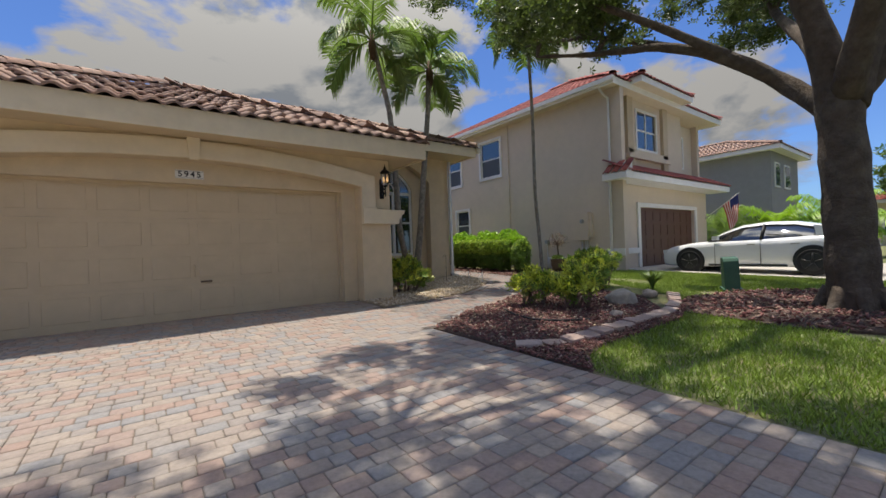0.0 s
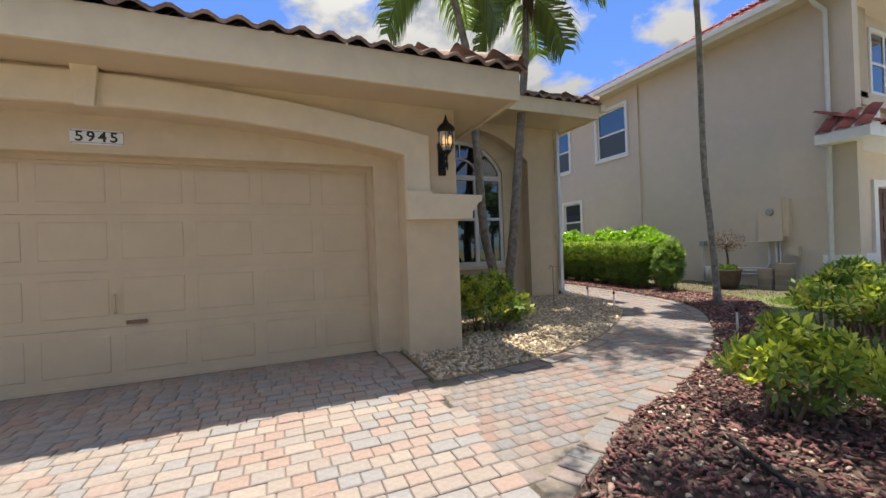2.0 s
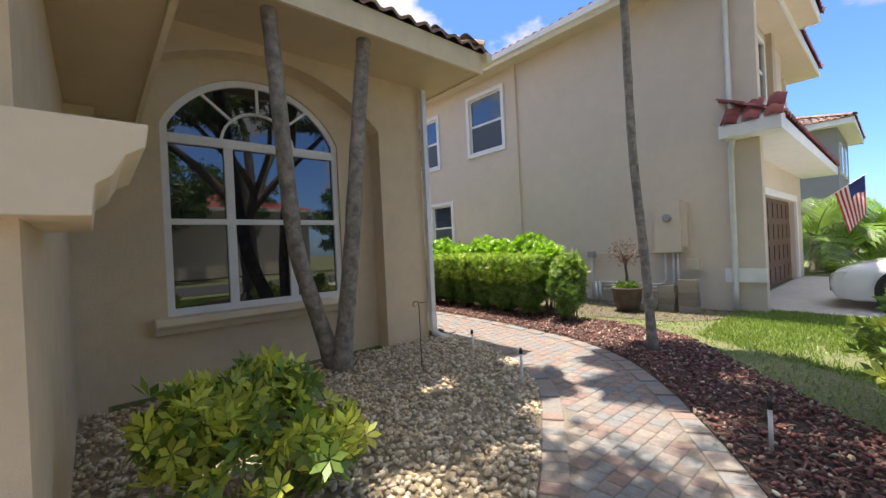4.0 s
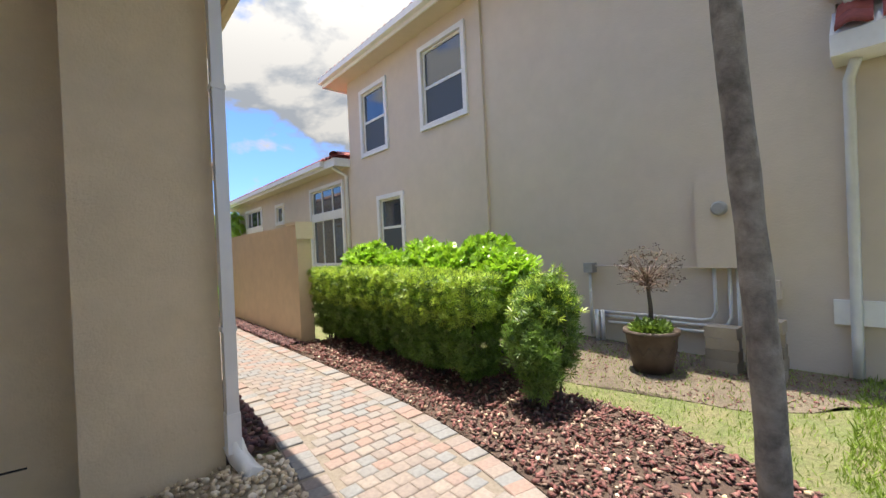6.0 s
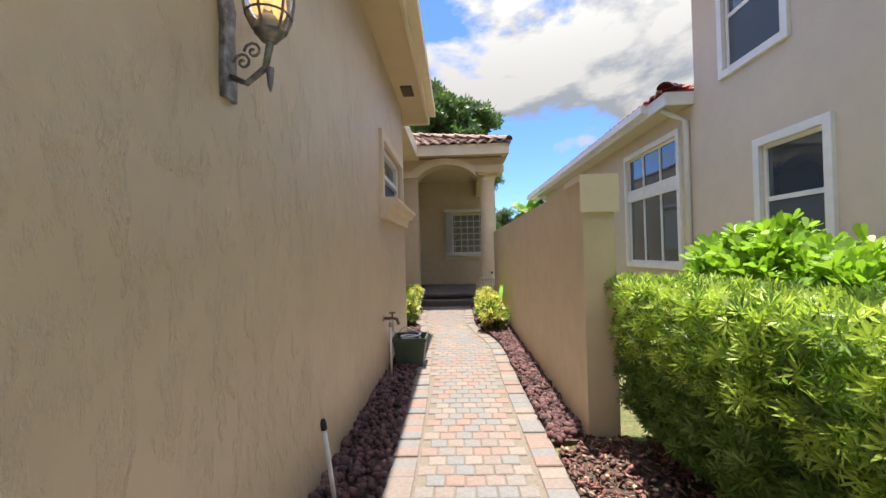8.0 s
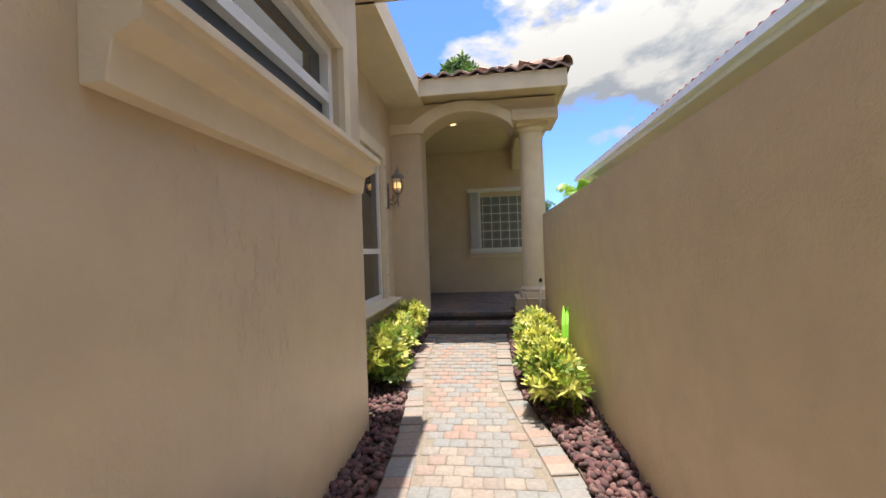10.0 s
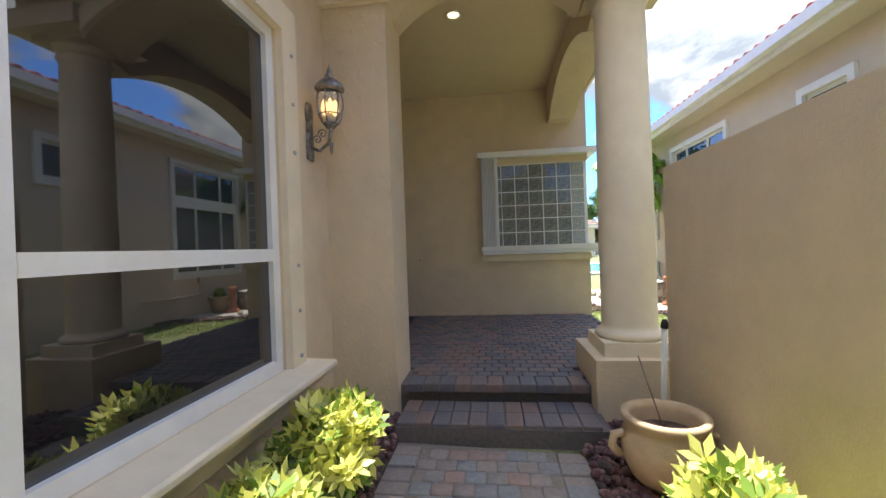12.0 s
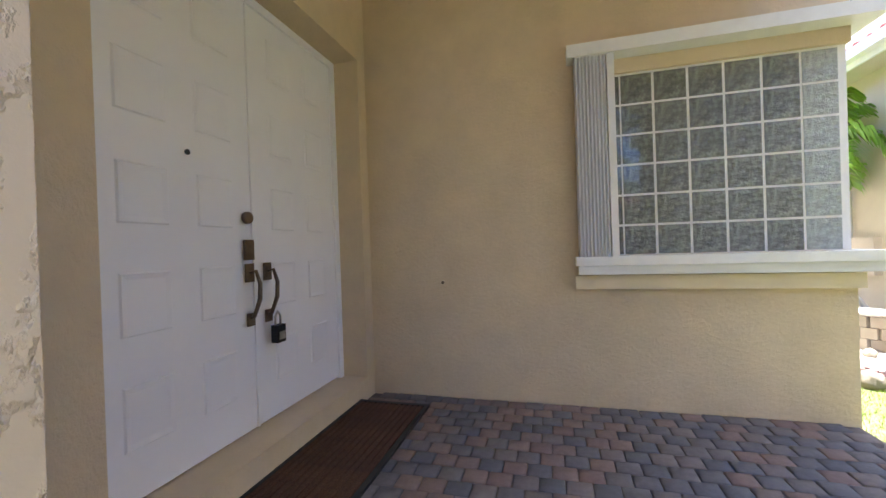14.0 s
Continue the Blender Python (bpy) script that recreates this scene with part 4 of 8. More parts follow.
def text_mesh(name, words, size, mat, parent, m, depth=0.002, at=(0, 0, 0)):
    cu = bpy.data.curves.new(name, "FONT")
    cu.body, cu.size, cu.extrude, cu.align_x, cu.align_y = words, size, depth, "CENTER", "CENTER"
    cu.offset = size * 0.018
    tmp = new("tmp_text", cu)
    me = bpy.data.meshes.new_from_object(tmp.evaluated_get(bpy.context.evaluated_depsgraph_get()))
    bpy.data.objects.remove(tmp)
    me.materials.append(M[mat])
    ob = new(name, me)
    ob.parent = parent
    ob.matrix_basis = m
    return ob


plate = empty("house_number_sign", "white tile sign with black house number on the lintel", "sign", "", (2.385, 8.10, 2.26))
part("backing", boxes((-0.19, 0.19, 0.008, 0.02, -0.065, 0.065)), "plate", plate, bevel=0.003)
part("border", boxes((-0.185, 0.185, 0.004, 0.008, 0.048, 0.054), (-0.185, 0.185, 0.004, 0.008, -0.054, -0.048)), "grey_plastic", plate)
for i, d in enumerate("5945"):
    text_mesh("digit", d, 0.125, "ink", plate, pose(-0.125 + i * 0.083, 0.006, 0.0, 90, 0, 0))
for sx in (-1, 1):
    for sz in (-1, 1):
        bmx = bmesh.new()
        tube(bmx, [(sx * 0.18, 0.008, sz * 0.058), (sx * 0.18, 0.001, sz * 0.058)], 0.006, 8)
        part("screw", bmx, "steel", plate)

# front doors
fd = empty("door_1", "white six-panel double front door, closed", "door", "", (8.36, 22.96, DZ0), "structure")
FD = (8.36, 22.96, DZ0)


def leaf(bm, y0, y1, z0, z1, x):
    box(bm, x - 0.045, x, y0, y1, z0, z1)
    H, W = z1 - z0, y1 - y0
    for za, zb in ((0.085, 0.195), (0.275, 0.384), (0.466, 0.572), (0.656, 0.762), (0.845, 0.951)):
        for ya, yb in ((0.17, 0.425), (0.59, 0.84)):
            a, b, c, d = y0 + W * ya, y0 + W * yb, z0 + H * za, z0 + H * zb
            o = [(a, c), (b, c), (b, d), (a, d)]
            lv = []
            for ins, dx in ((0.002, -0.0125), (0.008, -0.0060), (0.03, -0.0100), (0.05, -0.0100)):
                lv.append([bm.verts.new((x + dx + 0.0005, p + (ins if i in (0, 3) else -ins), q + (ins if i < 2 else -ins))) for i, (p, q) in enumerate(o)])
            # raised moulding stands a little proud of the leaf
            for ring_ in lv:
                for vv in ring_:
                    vv.co.x += 0.013
            base = [bm.verts.new((x, p, q)) for p, q in o]
            allr = [base] + lv
            for r0, r1 in zip(allr, allr[1:]):
                for j in range(4):
                    k = (j + 1) % 4
                    bm.faces.new((r0[j], r0[k], r1[k], r1[j]))
            bm.faces.new(allr[-1])


for a, b in ((DY0 + 0.06, 23.075), (23.085, DY1 - 0.05)):
    under(part("leaf", bmb(leaf, a, b, DZ0 + 0.01, DZ1 - 0.05, 8.36), "door_white", fd), FD)
under(part("door_frame", boxes((8.30, 8.38, DY0, DY0 + 0.05, DZ0, DZ1), (8.30, 8.38, DY1 - 0.05, DY1, DZ0, DZ1), (8.30, 8.38, DY0 + 0.05, DY1 - 0.05, DZ1 - 0.05, DZ1)), "door_white", fd, bevel=0.004), FD)
under(part("astragal", boxes((8.36, 8.372, 23.06, 23.073, DZ0 + 0.01, DZ1 - 0.05)), "door_white", fd), FD)


def handle_set(bm, y, z0, z1):
    tube(bm, [(8.372, y, z1), (8.42, y, z1 + 0.01), (8.445, y, z1 - 0.06), (8.44, y, (z0 + z1) / 2 - 0.02), (8.40, y, z0 + 0.01), (8.372, y, z0)], [0.008, 0.009, 0.011, 0.012, 0.010, 0.008], 8)


for y in (23.02, 23.16):
    h = under(part("handle", bmb(handle_set, y, 1.17, 1.42), "bronze", fd, "aged bronze pull handle"), FD)
    under(part("escutcheon", boxes((8.373, 8.383, y - 0.03, y + 0.03, 1.37, 1.47), (8.373, 8.383, y - 0.026, y + 0.026, 1.13, 1.20)), "bronze", fd, "bronze handle plates", 0.004), FD)
bmx = bmesh.new()
tube(bmx, [(8.372, 23.015, 1.72), (8.392, 23.015, 1.72), (8.396, 23.015, 1.72)], [0.034, 0.032, 0.022], 16)
under(part("deadbolt", bmx, "bronze", fd, "round bronze deadbolt"), FD)
under(part("keypad_lock", boxes((8.373, 8.392, 22.985, 23.045, 1.49, 1.60)), "bronze", fd, "square bronze lock plate", 0.006), FD)
bmx = bmesh.new()
tube(bmx, [(8.373, 22.66, 2.0), (8.380, 22.66, 2.0)], 0.013, 10)
under(part("peephole", bmx, "ink", fd), FD)
lb = empty("key_lockbox", "black and brass key lockbox hung on the door pull", "lockbox", "", (8.43, 23.17, 1.06))
part("body", boxes((-0.02, 0.025, -0.035, 0.035, -0.05, 0.05)), "hose", lb, bevel=0.008)
part("dial", boxes((0.025, 0.031, -0.022, 0.022, -0.032, 0.012)), "steel", lb, "worn brass dial", 0.003)
bmx = bmesh.new()
tube(bmx, [(0.0, -0.022, 0.045), (0.0, -0.022, 0.10), (0.0, 0.0, 0.125), (0.0, 0.022, 0.10), (0.0, 0.022, 0.045)], 0.006, 8)
part("shackle", bmx, "steel", lb)

# glass-block corner window with its accordion shutter
gbw = empty("window_4", "glass block corner window with accordion hurricane shutter", "window", "", (10.36, 24.1, 1.43), "structure")
GB = (10.36, 24.1, 1.43)
under(part("mortar", boxes((10.36, 11.68, 24.13, 24.21, 1.43, 2.65), (11.60, 11.68, 24.21, 25.2, 1.43, 2.65)), "white", gbw, "white mortar grid"), GB)


def block_mesh():
    bm = bmesh.new()
    box(bm, 0, 0.19, -0.004, 0.03, 0, 0.187)
    return to_mesh("glass_block", bm, "glass_block", 0.008)


blk = block_mesh()
# the corner column and side-face blocks take a paler glass
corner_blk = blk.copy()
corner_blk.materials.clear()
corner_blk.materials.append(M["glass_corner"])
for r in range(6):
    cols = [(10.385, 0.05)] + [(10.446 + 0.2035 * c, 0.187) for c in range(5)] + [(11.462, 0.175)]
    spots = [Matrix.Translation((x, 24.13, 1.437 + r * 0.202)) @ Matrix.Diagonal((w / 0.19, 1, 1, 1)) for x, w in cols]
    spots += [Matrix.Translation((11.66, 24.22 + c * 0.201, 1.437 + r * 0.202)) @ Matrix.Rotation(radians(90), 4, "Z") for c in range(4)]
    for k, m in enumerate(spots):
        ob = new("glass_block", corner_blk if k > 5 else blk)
        ob.parent = gbw
        ob.matrix_parent_inverse = Matrix.Translation(GB).inverted()
        ob.matrix_basis = m
sh = empty("hurricane_shutter", "white aluminium accordion shutter folded beside the window", "shutter", "", (10.13, 24.1, 1.3))
SHP = (10.13, 24.1, 1.3)
under(part("top_track", boxes((10.10, 11.79, 23.96, 24.095, 2.74, 2.82), (11.695, 11.79, 24.095, 25.3, 2.74, 2.82)), "white", sh, "white head track", 0.006), SHP)
under(part("bottom_track", boxes((10.12, 11.78, 23.98, 24.095, 1.37, 1.43)), "white", sh, "white sill track", 0.004), SHP)
under(part("track_ledge", boxes((10.14, 11.78, 24.0, 24.095, 1.31, 1.368)), "alu", sh, "grey ledge under the track", 0.004), SHP)
under(part("bottom_track", boxes((11.695, 11.78, 24.099, 25.3, 1.34, 1.43)), "alu", sh, "grey side sill track", 0.004), SHP)
for i in range(9):
    x = 10.145 + i * 0.022
    bmx = bmesh.new()
    prism(bmx, [(x, 23.995), (x + 0.009, 23.985), (x + 0.018, 23.995), (x + 0.018, 24.085), (x, 24.085)], "z", 1.43, 2.74)
    under(part("blade", bmx, "alu", sh), SHP)
under(part("lead_post", boxes((10.345, 10.39, 23.985, 24.09, 1.43, 2.74)), "white", sh, "white leading post", 0.004), SHP)
under(part("lead_post", boxes((11.73, 11.77, 24.95, 25.0, 1.43, 2.74)), "alu", sh), SHP)
trim("block_window_sill", boxes((10.12, 11.71, 24.06, 24.1, 1.21, 1.30)), "flat cream band under the block window", "cream", 0.005)

# ---------------- column ----------------
col = empty("porch_column", "round cream stucco column on a square plinth", "column", "", (11.30, 21.24, 0), "structure")
part("plinth", boxes((-0.33, 0.33, -0.33, 0.36, 0, 0.62)), "stucco", col, bevel=0.012)
part("base", boxes((-0.25, 0.25, -0.25, 0.25, 0.62, 0.72)), "cream", col, "square base slab", 0.012)
bmx = bmesh.new()
lathe(bmx, [(0.0, 0.72), (0.235, 0.72), (0.25, 0.745), (0.235, 0.775), (0.205, 0.785), (0.198, 0.82), (0.197, 1.6), (0.188, 2.6), (0.178, 3.18), (0.19, 3.20), (0.20, 3.22), (0.19, 3.24), (0.18, 3.26), (0.20, 3.29), (0.225, 3.32), (0.0, 3.32)], (0, 0, 0), 32)
part("shaft", bmx, "cream", col)


# ---------------- neighbouring house ----------------
NX = 14.6
nh = empty("neighbour_house", "two-storey cream stucco house with a red tile roof", "house", "", (NX, 8.28, 0))
NH = (NX, 8.28, 0)


def npart(name, bm, mat, label="", bevel=0.0):
    if name == "wall":
        bmesh.ops.remove_doubles(bm, verts=bm.verts[:], dist=0.0005)
    return under(part(name, bm, mat, nh, label, bevel), NH)


bmx = bmesh.new()
N2 = [(13.43, 14.68, 4.12, 5.73), (16.18, 17.25, 4.05, 5.62), (15.66, 16.60, 1.28, 2.74)]
# side wall cut into strips round the windows
ys = [7.8, 13.43, 14.68, 15.66, 16.18, 16.60, 17.25, 18.05]
for a, b in zip(ys, ys[1:]):
    holes = sorted([(z0, z1) for y0, y1, z0, z1 in N2 if y0 <= a + 1e-6 and y1 >= b - 1e-6])
    z = -0.2
    for z0, z1 in holes:
        prism(bmx, rect(a, b, z, z0), "x", NX, NX + 0.22)
        z = z1
    prism(bmx, rect(a, b, z, 6.3), "x", NX, NX + 0.22)
npart("wall", bmx, "ncream", "cream side wall")
N1 = [(18.60, 20.76, 1.10, 3.48), (23.4, 24.1, 2.75, 3.35), (26.0, 28.12, 1.05, 3.50)]
bmx = bmesh.new()
ys = [18.05, 18.60, 20.76, 23.4, 24.1, 26.0, 28.12, 29.6]
for a, b in zip(ys, ys[1:]):
    z = -0.2
    for y0, y1, z0, z1 in N1:
        if y0 <= a + 1e-6 and y1 >= b - 1e-6:
            prism(bmx, rect(a, b, z, z0), "x", NX, NX + 0.22)
            z = z1
    prism(bmx, rect(a, b, z, 3.95), "x", NX, NX + 0.22)
npart("wall", bmx, "ncream", "cream side wall of the low wing")
bmx = bmesh.new()
prism(bmx, rect(NX + 0.22, 22.7, -0.2, 3.95), "y", 29.38, 29.6)
npart("wall", bmx, "ncream")
bmx = bmesh.new()
# front wall with garage door and upper windows
GD0, GD1, GDZ = 16.55, 21.35, 2.22
prism(bmx, rect(NX + 0.22, GD0, -0.3, 3.2), "y", 8.28, 8.5)
prism(bmx, rect(GD1, 22.7, -0.3, 3.2), "y", 8.28, 8.5)
prism(bmx, rect(GD0, GD1, GDZ, 3.2), "y", 8.28, 8.5)
prism(bmx, rect(NX + 0.22, 16.55, 3.2, 6.3), "y", 8.28, 8.5)
prism(bmx, rect(18.0, 20.3, 3.2, 6.3), "y", 8.28, 8.5)
prism(bmx, rect(16.55, 18.0, 3.2, 4.42), "y", 8.28, 8.5)
prism(bmx, rect(16.55, 18.0, 5.80, 6.3), "y", 8.28, 8.5)
npart("wall", bmx, "ncream", "cream front wall over the garage")
for poly, axis, a, b in ((rect(20.3, 22.7, 3.2, 6.1), "y", 8.75, 8.95), (rect(8.5, 18.05, -0.2, 6.2), "x", 22.5, 22.7), (rect(18.05, 29.4, -0.2, 3.9), "x", 22.5, 22.7), (rect(NX + 0.22, 22.5, -0.2, 6.2), "y", 17.83, 18.05)):
    bmx = bmesh.new()
    prism(bmx, poly, axis, a, b)
    npart("wall", bmx, "ncream")
npart("pilaster", boxes((15.72, 16.1, 8.16, 8.28, 3.4, 6.2)), "ntan", "tan pilaster beside the upper window", 0.01)
npart("pilaster", boxes((18.42, 18.8, 8.16, 8.28, 3.4, 6.2)), "ntan", "tan pilaster beside the upper window", 0.01)
npart("window_ledge", boxes((15.7, 18.85, 8.10, 8.28, 3.98, 4.14), (15.78, 18.78, 8.16, 8.28, 4.14, 4.30)), "ncream", "moulded ledge", 0.01)
npart("band", boxes((14.83, 16.5, 8.2, 8.28, 0.52, 0.72), (14.54, 14.6, 7.78, 8.38, 0.50, 0.74)), "white", "painted base band", 0.006)
npart("band", boxes((14.54, 14.6, 12.90, 13.03, -0.1, 6.2)), "ncream", "raised vertical stucco band", 0.006)
npart("garage_trim", boxes((GD0 - 0.18, GD0, 8.22, 8.28, 0, GDZ + 0.16), (GD1, GD1 + 0.18, 8.22, 8.28, 0, GDZ + 0.16), (GD0, GD1, 8.22, 8.28, GDZ, GDZ + 0.16)), "white", "white garage surround", 0.008)
g2 = npart("garage_door", boxes((GD0, GD1, 8.40, 8.44, -0.05, GDZ)), "brown_door", "brown sectional garage door")
for r in range(4):
    for c in range(8):
        a = GD0 + 0.08 + c * 0.6
        ob = part("panel", boxes((a, a + 0.45, 8.385, 8.40, 0.08 + r * 0.55, 0.46 + r * 0.55)), "brown_door", g2, bevel=0.006)


def nwindow(bm_y0, y1, z0, z1, rail=None, mull=(), transom=None, name="window"):
    y0 = bm_y0
    x = NX
    k = 0.105
    w = npart(name, boxes((x - 0.05, x, y0 - k, y1 + k, z1, z1 + k), (x - 0.05, x, y0 - k, y1 + k, z0 - k, z0), (x - 0.05, x, y0 - k, y0, z0, z1), (x - 0.05, x, y1, y1 + k, z0, z1)), "white", "white cased window with blue-grey glass", 0.008)

    def sub(nm, b, mat, bev=0.0):
        return part(nm, boxes(b), mat, w, bevel=bev)
    f = 0.05
    part("sash", boxes((x + 0.02, x + 0.07, y0, y1, z0, z0 + f), (x + 0.02, x + 0.07, y0, y1, z1 - f, z1), (x + 0.02, x + 0.07, y0, y0 + f, z0 + f, z1 - f), (x + 0.02, x + 0.07, y1 - f, y1, z0 + f, z1 - f)), "white", w)
    zs = [z0 + f] + ([rail] if rail else []) + ([transom] if transom else []) + [z1 - f]
    if rail:
        sub("rail", (x + 0.02, x + 0.07, y0 + f, y1 - f, rail - 0.03, rail + 0.03), "white")
    if transom:
        sub("rail", (x - 0.02, x + 0.07, y0 - 0.1, y1 + 0.1, transom - 0.13, transom + 0.13), "white", 0.006)
    for m in mull:
        sub("mullion", (x + 0.022, x + 0.068, m - 0.025, m + 0.025, z0 + f, z1 - f), "white")
    ys = [y0 + f] + list(mull) + [y1 - f]
    for a, b in zip(ys, ys[1:]):
        for c, d in zip(zs, zs[1:]):
            sub("pane", (x + 0.045, x + 0.053, a, b, c, d), "nglass")
    if rail:
        sub("insect_screen", (x + 0.036, x + 0.038, y0 + f, y1 - f, z0 + f, rail - 0.03), "screen")


nwindow(13.43, 14.68, 4.12, 5.73, 4.92)
nwindow(16.18, 17.25, 4.05, 5.62, 4.84)
nwindow(15.66, 16.60, 1.28, 2.74, 2.02)
nwindow(18.60, 20.76, 1.10, 3.48, None, (19.32, 20.04), 2.62)
nwindow(23.4, 24.1, 2.75, 3.35)
nwindow(26.0, 28.12, 1.05, 3.50, None, (26.68, 27.55), 2.68)
# upper front windows
for (a, b, c, d, yy) in ((16.55, 18.0, 4.42, 5.80, 8.28), (20.7, 21.5, 4.2, 5.5, 8.75)):
    w = npart("window", boxes((a - 0.08, b + 0.08, yy - 0.04, yy, d, d + 0.08), (a - 0.08, a, yy - 0.04, yy, c, d), (b, b + 0.08, yy - 0.04, yy, c, d), (a - 0.08, b + 0.08, yy - 0.04, yy, c - 0.08, c)), "white", "white cased front window", 0.006)
    part("mullion", boxes(((a + b) / 2 - 0.03, (a + b) / 2 + 0.03, yy + 0.01, yy + 0.05, c, d)), "white", w)
    part("rail", boxes((a, b, yy + 0.011, yy + 0.049, (c + d) / 2 - 0.03, (c + d) / 2 + 0.03)), "white", w)
    part("pane", boxes((a, b, yy + 0.03, yy + 0.038, c, d)), "nglass", w)
nroof = hip_roof("neighbour_roof", 14.12, 23.2, 7.75, 18.6, 6.36, 0.52, "red_tile", "hipped red barrel tile roof with white fascia", 0.22, "fl", 0, "white", "ncream")
nroof2 = hip_roof("neighbour_low_roof", 14.12, 22.9, 18.07, 31.0, 4.08, 0.30, "red_tile", "low red barrel tile roof with white fascia", 0.22, "l", 0, "white", "ncream")
npl = hip_roof("neighbour_front_gable_roof", 15.2, 19.2, 7.35, 12.0, 6.5, 0.45, "red_tile", "red tile roof over the front bay", 0.2, "fl", 0, "white", "ncream")
# skirt roof over the garage
bmx = bmesh.new()
prism(bmx, [(7.45, 3.02), (8.28, 3.02), (8.28, 3.66), (7.45, 3.24)], "x", 14.6, 23.1)
prism(bmx, [(14.2, 3.02), (14.598, 3.02), (14.598, 3.56), (14.2, 3.22)], "y", 7.45, 8.3)
sk = npart("skirt_roof", bmx, "white", "white fascia under the skirt roof", 0.006)
spl, spt = [], []
V = Vector((0, 0.83, 0.42)).normalized()
U = Vector((1, 0, 0))
Nn = U.cross(V)
for r in range(3):
    for k in range(37):
        spl.append(tuple(Vector((14.42 + k * 0.24, 7.42, 3.25)) + V * (r * 0.32) + Nn * 0.01))
        spt.append([list(q) for q in Matrix((U, V, Nn)).transposed()])
V2, U2 = Vector((0.40, 0, 0.34)).normalized(), Vector((0, -1, 0))
N2 = U2.cross(V2)
for r in range(2):
    for k in range(3):
        spl.append(tuple(Vector((14.18, 8.14 - k * 0.3, 3.23)) + V2 * (r * 0.26) + N2 * 0.01))
        spt.append([list(q) for q in Matrix((U2, V2, N2)).transposed()])
tv, tf = spread(TILE_V, TILE_F, spl, np.array(spt), np.ones(len(spl)))
skt = new("tile_field", array_mesh("tile_field", tv, tf, "red_tile", True))
skt.parent = sk
tagged(skt, "red barrel tiles", "", "", "stuff")


def downspout(name, pts, w, label, mat="white"):
    bm = bmesh.new()
    tube(bm, pts, w, 4)
    return solid(name, bm, mat, label, "downspout", "", "", 0.006)


downspout("downspout", [(14.2, 8.3, 6.15), (14.35, 8.28, 6.0), (14.545, 8.2, 5.85), (14.545, 8.2, 3.75), (14.5, 8.15, 3.55)], 0.05, "white metal downspout on the neighbouring wall")
downspout("downspout", [(14.38, 8.14, 3.0), (14.5, 8.2, 2.85), (14.51, 8.22, 0.4), (14.51, 8.22, 0.0)], 0.048, "white metal downspout by the garage corner")
downspout("downspout", [(14.2, 18.35, 3.86), (14.36, 18.3, 3.75), (14.54, 18.22, 3.62), (14.54, 18.22, 0.15)], 0.05, "white metal downspout at the low eave")
solid("gutter", boxes((14.0, 14.12, 7.7, 18.6, 6.22, 6.36)), "white", "white eave gutter of the upper roof", "gutter", "", "", 0.01)
solid("gutter", boxes((14.0, 14.12, 18.7, 31.0, 3.94, 4.08)), "white", "white eave gutter of the low roof", "gutter", "", "", 0.01)

# ---------------- plants ----------------
def leaf_shape(n, length, width, cup=0.0):
    """A whorl of n pointed leaves round the origin, opening upwards."""
    v, f = [], []
    for i in range(n):
        a = 2 * math.pi * i / n + 0.3
        c, s = math.cos(a), math.sin(a)
        up = 0.35 + 0.3 * ((i * 7) % 3) / 2
        for r, w, h in ((0.05, 0.15, 0.0), (0.55, 1.0, up * 0.5), (1.0, 0.0, up - cup), (0.55, -1.0, up * 0.5)):
            x, y = r * length, w * width / 2
            v.append((c * x - s * y, s * x + c * y, h * length))
        k = i * 4
        f.append((k, k + 1, k + 2, k + 3))
    return np.array(v), np.array(f)


def foliage(name, centres, base, mat, rng, size=(0.8, 1.25), tilt=0.6, parent=None, kind="", label=""):
    v, f = base
    n = len(centres)
    vv, ff = spread(v, f, centres, turns_random(rng, n, tilt), rng.uniform(size[0], size[1], n))
    ob = new(name, array_mesh(name, vv, ff, mat))
    if parent:
        ob.parent = parent
        ob.matrix_parent_inverse = parent.matrix_basis.inverted()
    return tagged(ob, label, "", "", kind)


def blob_points(rng, n, c, r, shell=0.55):
    """Points in an ellipsoid, more of them near its skin."""
    d = rng.normal(size=(n, 3))
    d /= np.linalg.norm(d, axis=1)[:, None]
    rad = rng.uniform(shell, 1.0, n)[:, None]
    lump = 1 + 0.18 * np.sin(d[:, :1] * 7 + c[0] * 3) * np.cos(d[:, 1:2] * 6 + c[1] * 5)
    return np.array(c) + d * rad * lump * np.array(r)


def box_points(rng, n, c, r):
    """Points near the skin of a box with rounded corners."""
    p = rng.uniform(-1, 1, (n, 3))
    k = rng.randint(0, 3, n)
    p[np.arange(n), k] = np.sign(p[np.arange(n), k]) * rng.uniform(0.72, 1.0, n)
    p *= 1 - 0.12 * (np.abs(p[:, :1]) * np.abs(p[:, 1:2]))
    p += 0.05 * np.sin(p[:, [1, 2, 0]] * 5 + c[2] * 3)
    return np.array(c) + p * np.array(r)


